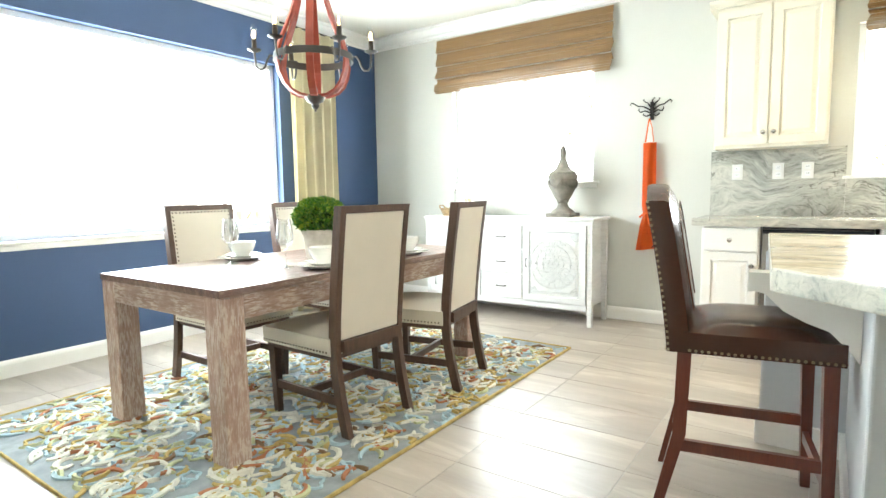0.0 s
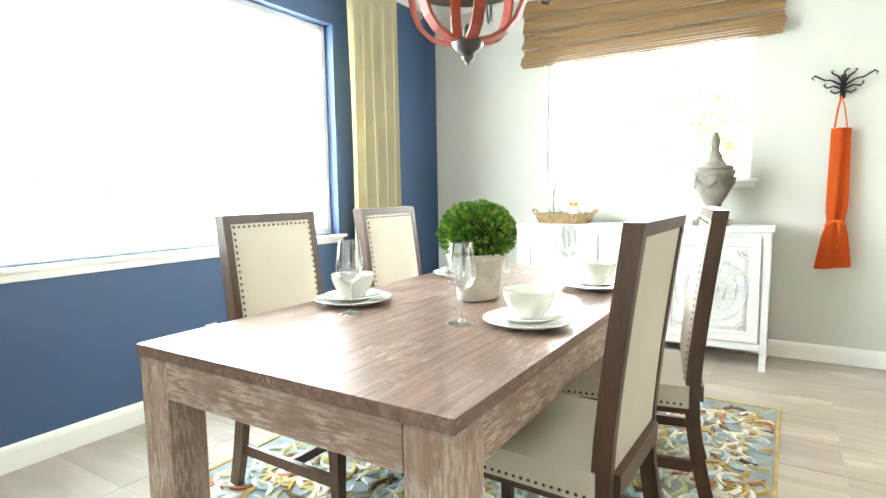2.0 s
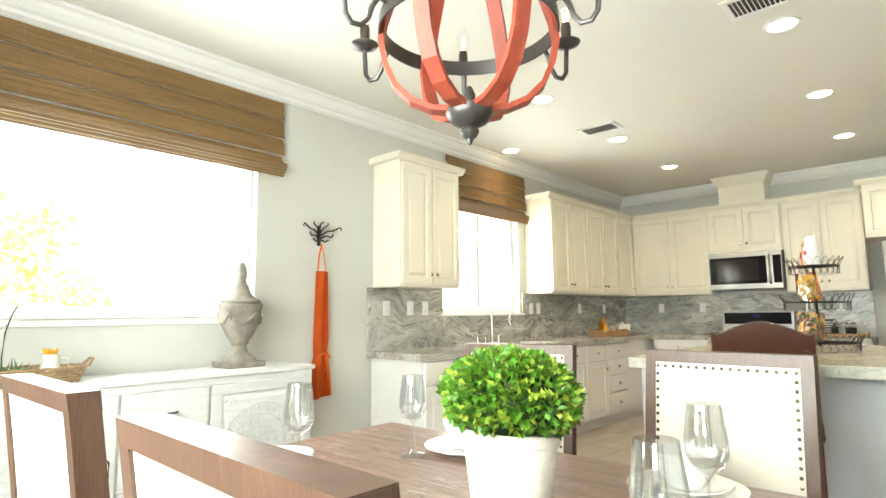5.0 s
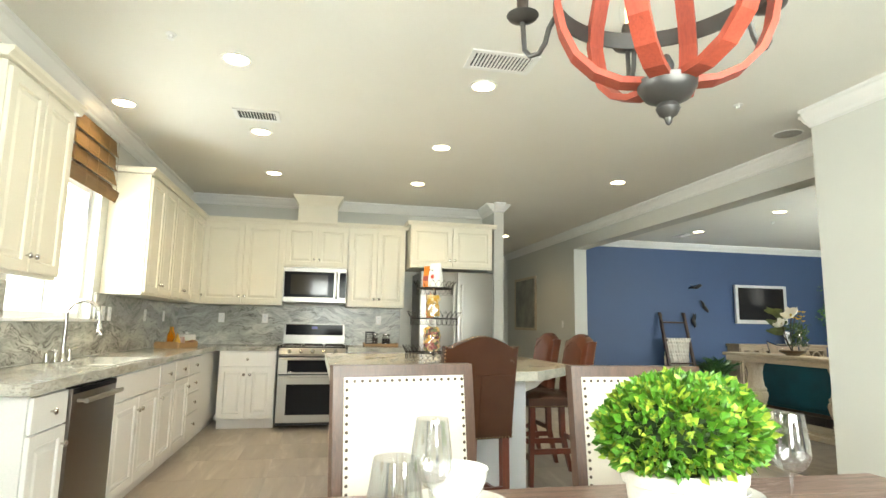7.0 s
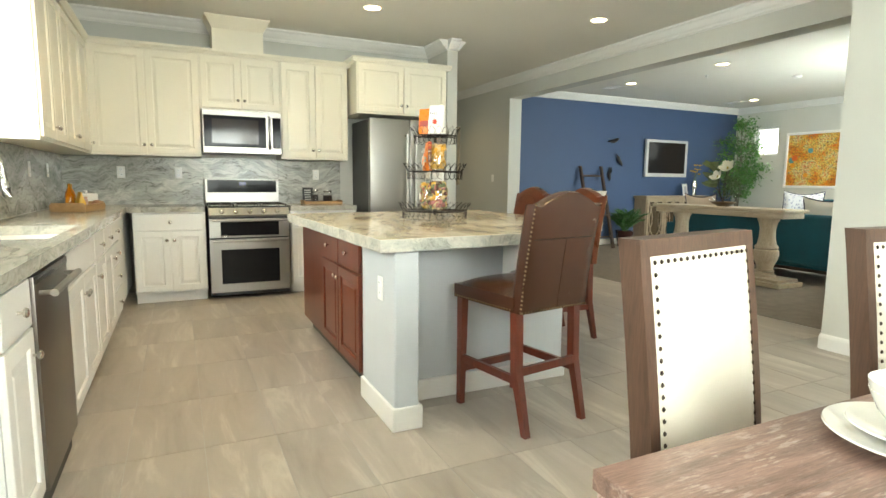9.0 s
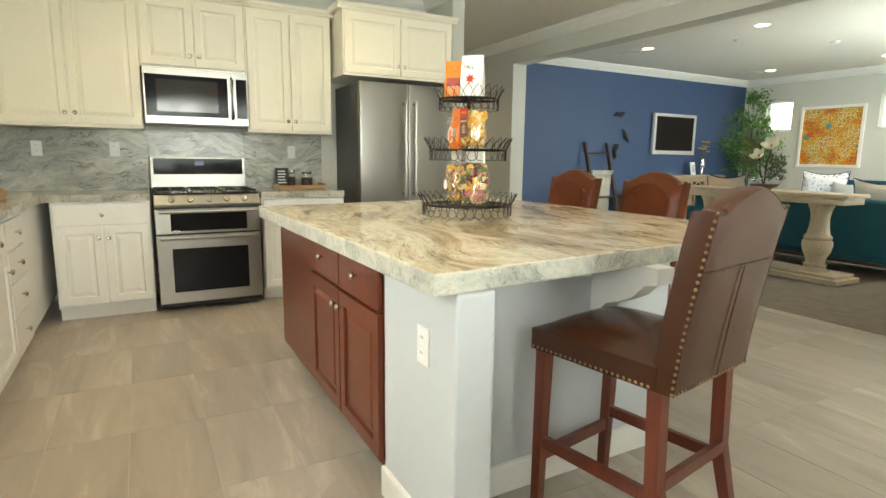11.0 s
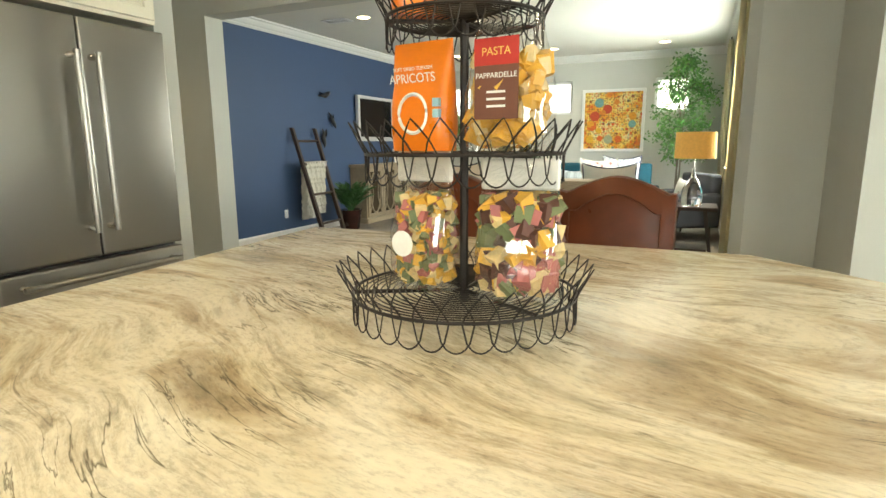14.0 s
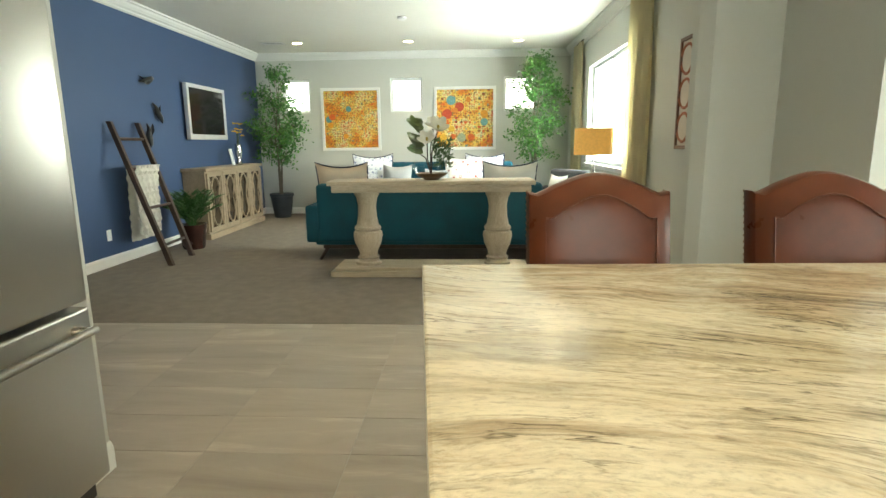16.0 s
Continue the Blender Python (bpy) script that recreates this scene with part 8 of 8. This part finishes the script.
f1 = framed("abstract_painting", "abstract painting of orange and yellow dotted rows", 1.05, 1.08, pose(4.535, LIV_S, 1.67, 0, 0, 180), painting("dotted_canvas", 1, 14), TRIM)
f2 = framed("abstract_painting", "abstract painting of large orange and yellow discs", 1.08, 1.08, pose(2.525, LIV_S, 1.665, 0, 0, 180), painting("disc_canvas", 2, 11), TRIM)
rng = random.Random(9)
for o, cols, n, r0, r1 in ((f1, ((0.72, 0.30, 0.02), (0.12, 0.30, 0.30), (0.65, 0.12, 0.02)), 5, 0.03, 0.06), (f2, ((0.62, 0.12, 0.015), (0.66, 0.28, 0.02), (0.50, 0.06, 0.02), (0.60, 0.20, 0.02), (0.30, 0.34, 0.22), (0.62, 0.36, 0.03), (0.15, 0.32, 0.32)), 15, 0.04, 0.09)):
    mats = [plain("paint_disc", c, 0.6, var=0.3, scale=30) for c in cols]
    for k in range(n):
        part("painted_disc", turned([(rng.uniform(r0, r1), 0), (0.001, 0.0005)], 24), mats[k % len(mats)], o, at=pose(rng.uniform(-0.4, 0.4), -0.0215 - 0.0003 * k, rng.uniform(-0.4, 0.4), 90))
RIM = timber("brown_frame", (0.09, 0.03, 0.015), (0.16, 0.06, 0.03), (10, 10, 1), 0.4, 2.0)
f3 = framed("ring_print", "brown-framed print of rust rings on cream", 0.38, 0.86, pose(LIV_W, -1.60, 1.605, 0, 0, 90), plain("cream_print", (0.72, 0.64, 0.55), 0.7, var=0.08), RIM, 0.03)
for k in range(3):
    for s in (-0.3,):
        part("printed_ring", tube(bmesh.new(), [(s * 0.17 + 0.12 * math.cos(a), -0.0225, -0.26 + 0.26 * k + 0.11 * math.sin(a)) for a in [2 * math.pi * i / 28 for i in range(28)]], 0.012, 4, closed=True), plain("rust_print", (0.45, 0.16, 0.09), 0.7), f3)
framed("hall_painting", "muted grey landscape painting in gilt frame", 1.20, 1.06, pose(7.75, BEAM, 1.66, 0, 0, 180), plain("grey_landscape", (0.30, 0.30, 0.26), 0.7, var=0.35, scale=3, base2=(0.16, 0.17, 0.15)), PALEW, 0.05)

# end table, lamp, armchair, ottoman
et = thing("end_table", "dark wooden end table with splayed legs", "side table", at=pose(1.10, -3.20, 0.005))
part("tabletop", boxed(-0.25, 0.25, -0.25, 0.25, 0.56, 0.60, 0.006, 1), DARKW, et, smooth=False)
for sx in (-1, 1):
    for sy in (-1, 1):
        part("leg", taper(bmesh.new(), (sx * 0.22, sy * 0.22, 0), (sx * 0.13, sy * 0.13, 0.56), 0.03, 0.04), DARKW, et, smooth=False)
part("lower_shelf", boxed(-0.17, 0.17, -0.17, 0.17, 0.12, 0.14), DARKW, et, smooth=False)
lp = thing("table_lamp", "glass gourd lamp with burlap drum shade", "table lamp", at=pose(1.11, -3.16, 0.606))
part("lamp_base", turned([(0.001, 0), (0.10, 0), (0.11, 0.02), (0.105, 0.16), (0.06, 0.26), (0.03, 0.30), (0.02, 0.34), (0.02, 0.40)], 24), GLASS, lp)
part("stem", tube(bmesh.new(), [(0, 0, 0.40), (0, 0, 0.60)], 0.006, 8), NICKEL, lp)
SHADE = plain("burlap_shade", (0.62, 0.38, 0.12), 0.9, var=0.15, scale=40, bump=0.4)
_b = SHADE.node_tree.nodes["Principled BSDF"]
_b.inputs["Emission Color"].default_value, _b.inputs["Emission Strength"].default_value = (1.0, 0.50, 0.12, 1), 0.35
part("shade", lathe(bmesh.new(), [(0.205, 0.50), (0.200, 0.775), (0.196, 0.775), (0.201, 0.50), (0.205, 0.50)], 36, cap=False), SHADE, lp)
GREYV = plain("charcoal_velvet", (0.055, 0.055, 0.062), 0.8, var=0.2, bump=0.3)
ac = thing("armchair", "charcoal upholstered armchair beside the window", "armchair", at=pose(1.32, -4.75, 0.005, 0, 0, -60))
part("seat", cushion(bmesh.new(), -0.35, 0.35, -0.3, 0.38, 0.18, 0.45, 0.05), GREYV, ac)
part("backrest", boxed(-0.38, 0.38, -0.42, -0.26, 0.2, 0.86, 0.05, 3), GREYV, ac)
for sx in (-1, 1):
    part("arm", boxed(sx * 0.40 - 0.06, sx * 0.40 + 0.06, -0.38, 0.36, 0.18, 0.62, 0.04, 3), GREYV, ac)
    for sy in (-0.3, 0.32):
        part("leg", tube(bmesh.new(), [(sx * 0.34, sy, 0.18), (sx * 0.37, sy, 0.0)], [0.022, 0.014], 8), DARKW, ac)
pillow(1.28, -4.72, 0.46, 0.36, -60, 14, PWHITE, "small white pillow on the armchair")
ot = thing("ottoman", "dark brown upholstered ottoman on short legs", "ottoman", at=pose(2.05, -4.55, 0.005))
part("pad", cushion(bmesh.new(), -0.45, 0.45, -0.3, 0.3, 0.16, 0.42, 0.04), plain("brown_hide", (0.05, 0.03, 0.025), 0.5, var=0.2), ot)
for sx in (-1, 1):
    for sy in (-1, 1):
        part("leg", taper(bmesh.new(), (sx * 0.40, sy * 0.25, 0), (sx * 0.40, sy * 0.25, 0.16), 0.03, 0.05), DARKW, ot, smooth=False)
# through-hall door
hd = tagged(new("door_1"), "white panelled door at the hall end", "door", kind="structure")
hd.matrix_basis = pose(HALL_E - 0.002, 0.35, 0, 0, 0, -90)
leaf(hd, "door_leaf", -0.40, 0.40, 0.01, 2.03, -0.03, TRIM)
for a in ((-0.49, -0.405, 0.0, 2.12), (0.405, 0.49, 0.0, 2.12), (-0.405, 0.405, 2.035, 2.12)):
    part("casing", boxed(a[0], a[1], -0.04, 0, a[2], a[3], 0.004, 1), TRIM, hd, smooth=False)

# ---- floor tiles, nearest last ----
def floor_tiles():
    g = 0.0035
    bm = bmesh.new()
    slab(bm, [(g / 2, g / 2), (0.61 - g / 2, g / 2), (0.61 - g / 2, 0.305 - g / 2), (g / 2, 0.305 - g / 2)], -0.006, 0.0)
    me = to_mesh("tile", bm, TILE)
    x_at = lambda k: 0.47 + 0.61 * k
    y_at = lambda k: 3.32 + 0.305 * k
    for i in range(-8, 15):
        for j in range(-15, 7):
            x0, y0 = x_at(i), y_at(j)
            x1, y1 = x0 + 0.61, y0 + 0.305
            lo_x, hi_x = WEST, (EAST if y0 > HALL_N else HALL_E)
            lo_y, hi_y = (DIN_S if x1 < DIN_X + 0.3 else BEAM), NORTH
            a, b, c, d = max(x0, lo_x), min(x1, hi_x), max(y0, lo_y), min(y1, hi_y)
            if b - a < 0.02 or d - c < 0.02:
                continue
            t = new("tile", me)
            t.parent = floor
            t.matrix_basis = Matrix.Translation((a, c, 0)) @ Matrix.Diagonal(((b - a) / 0.61, (d - c) / 0.305, 1, 1))


floor_tiles()
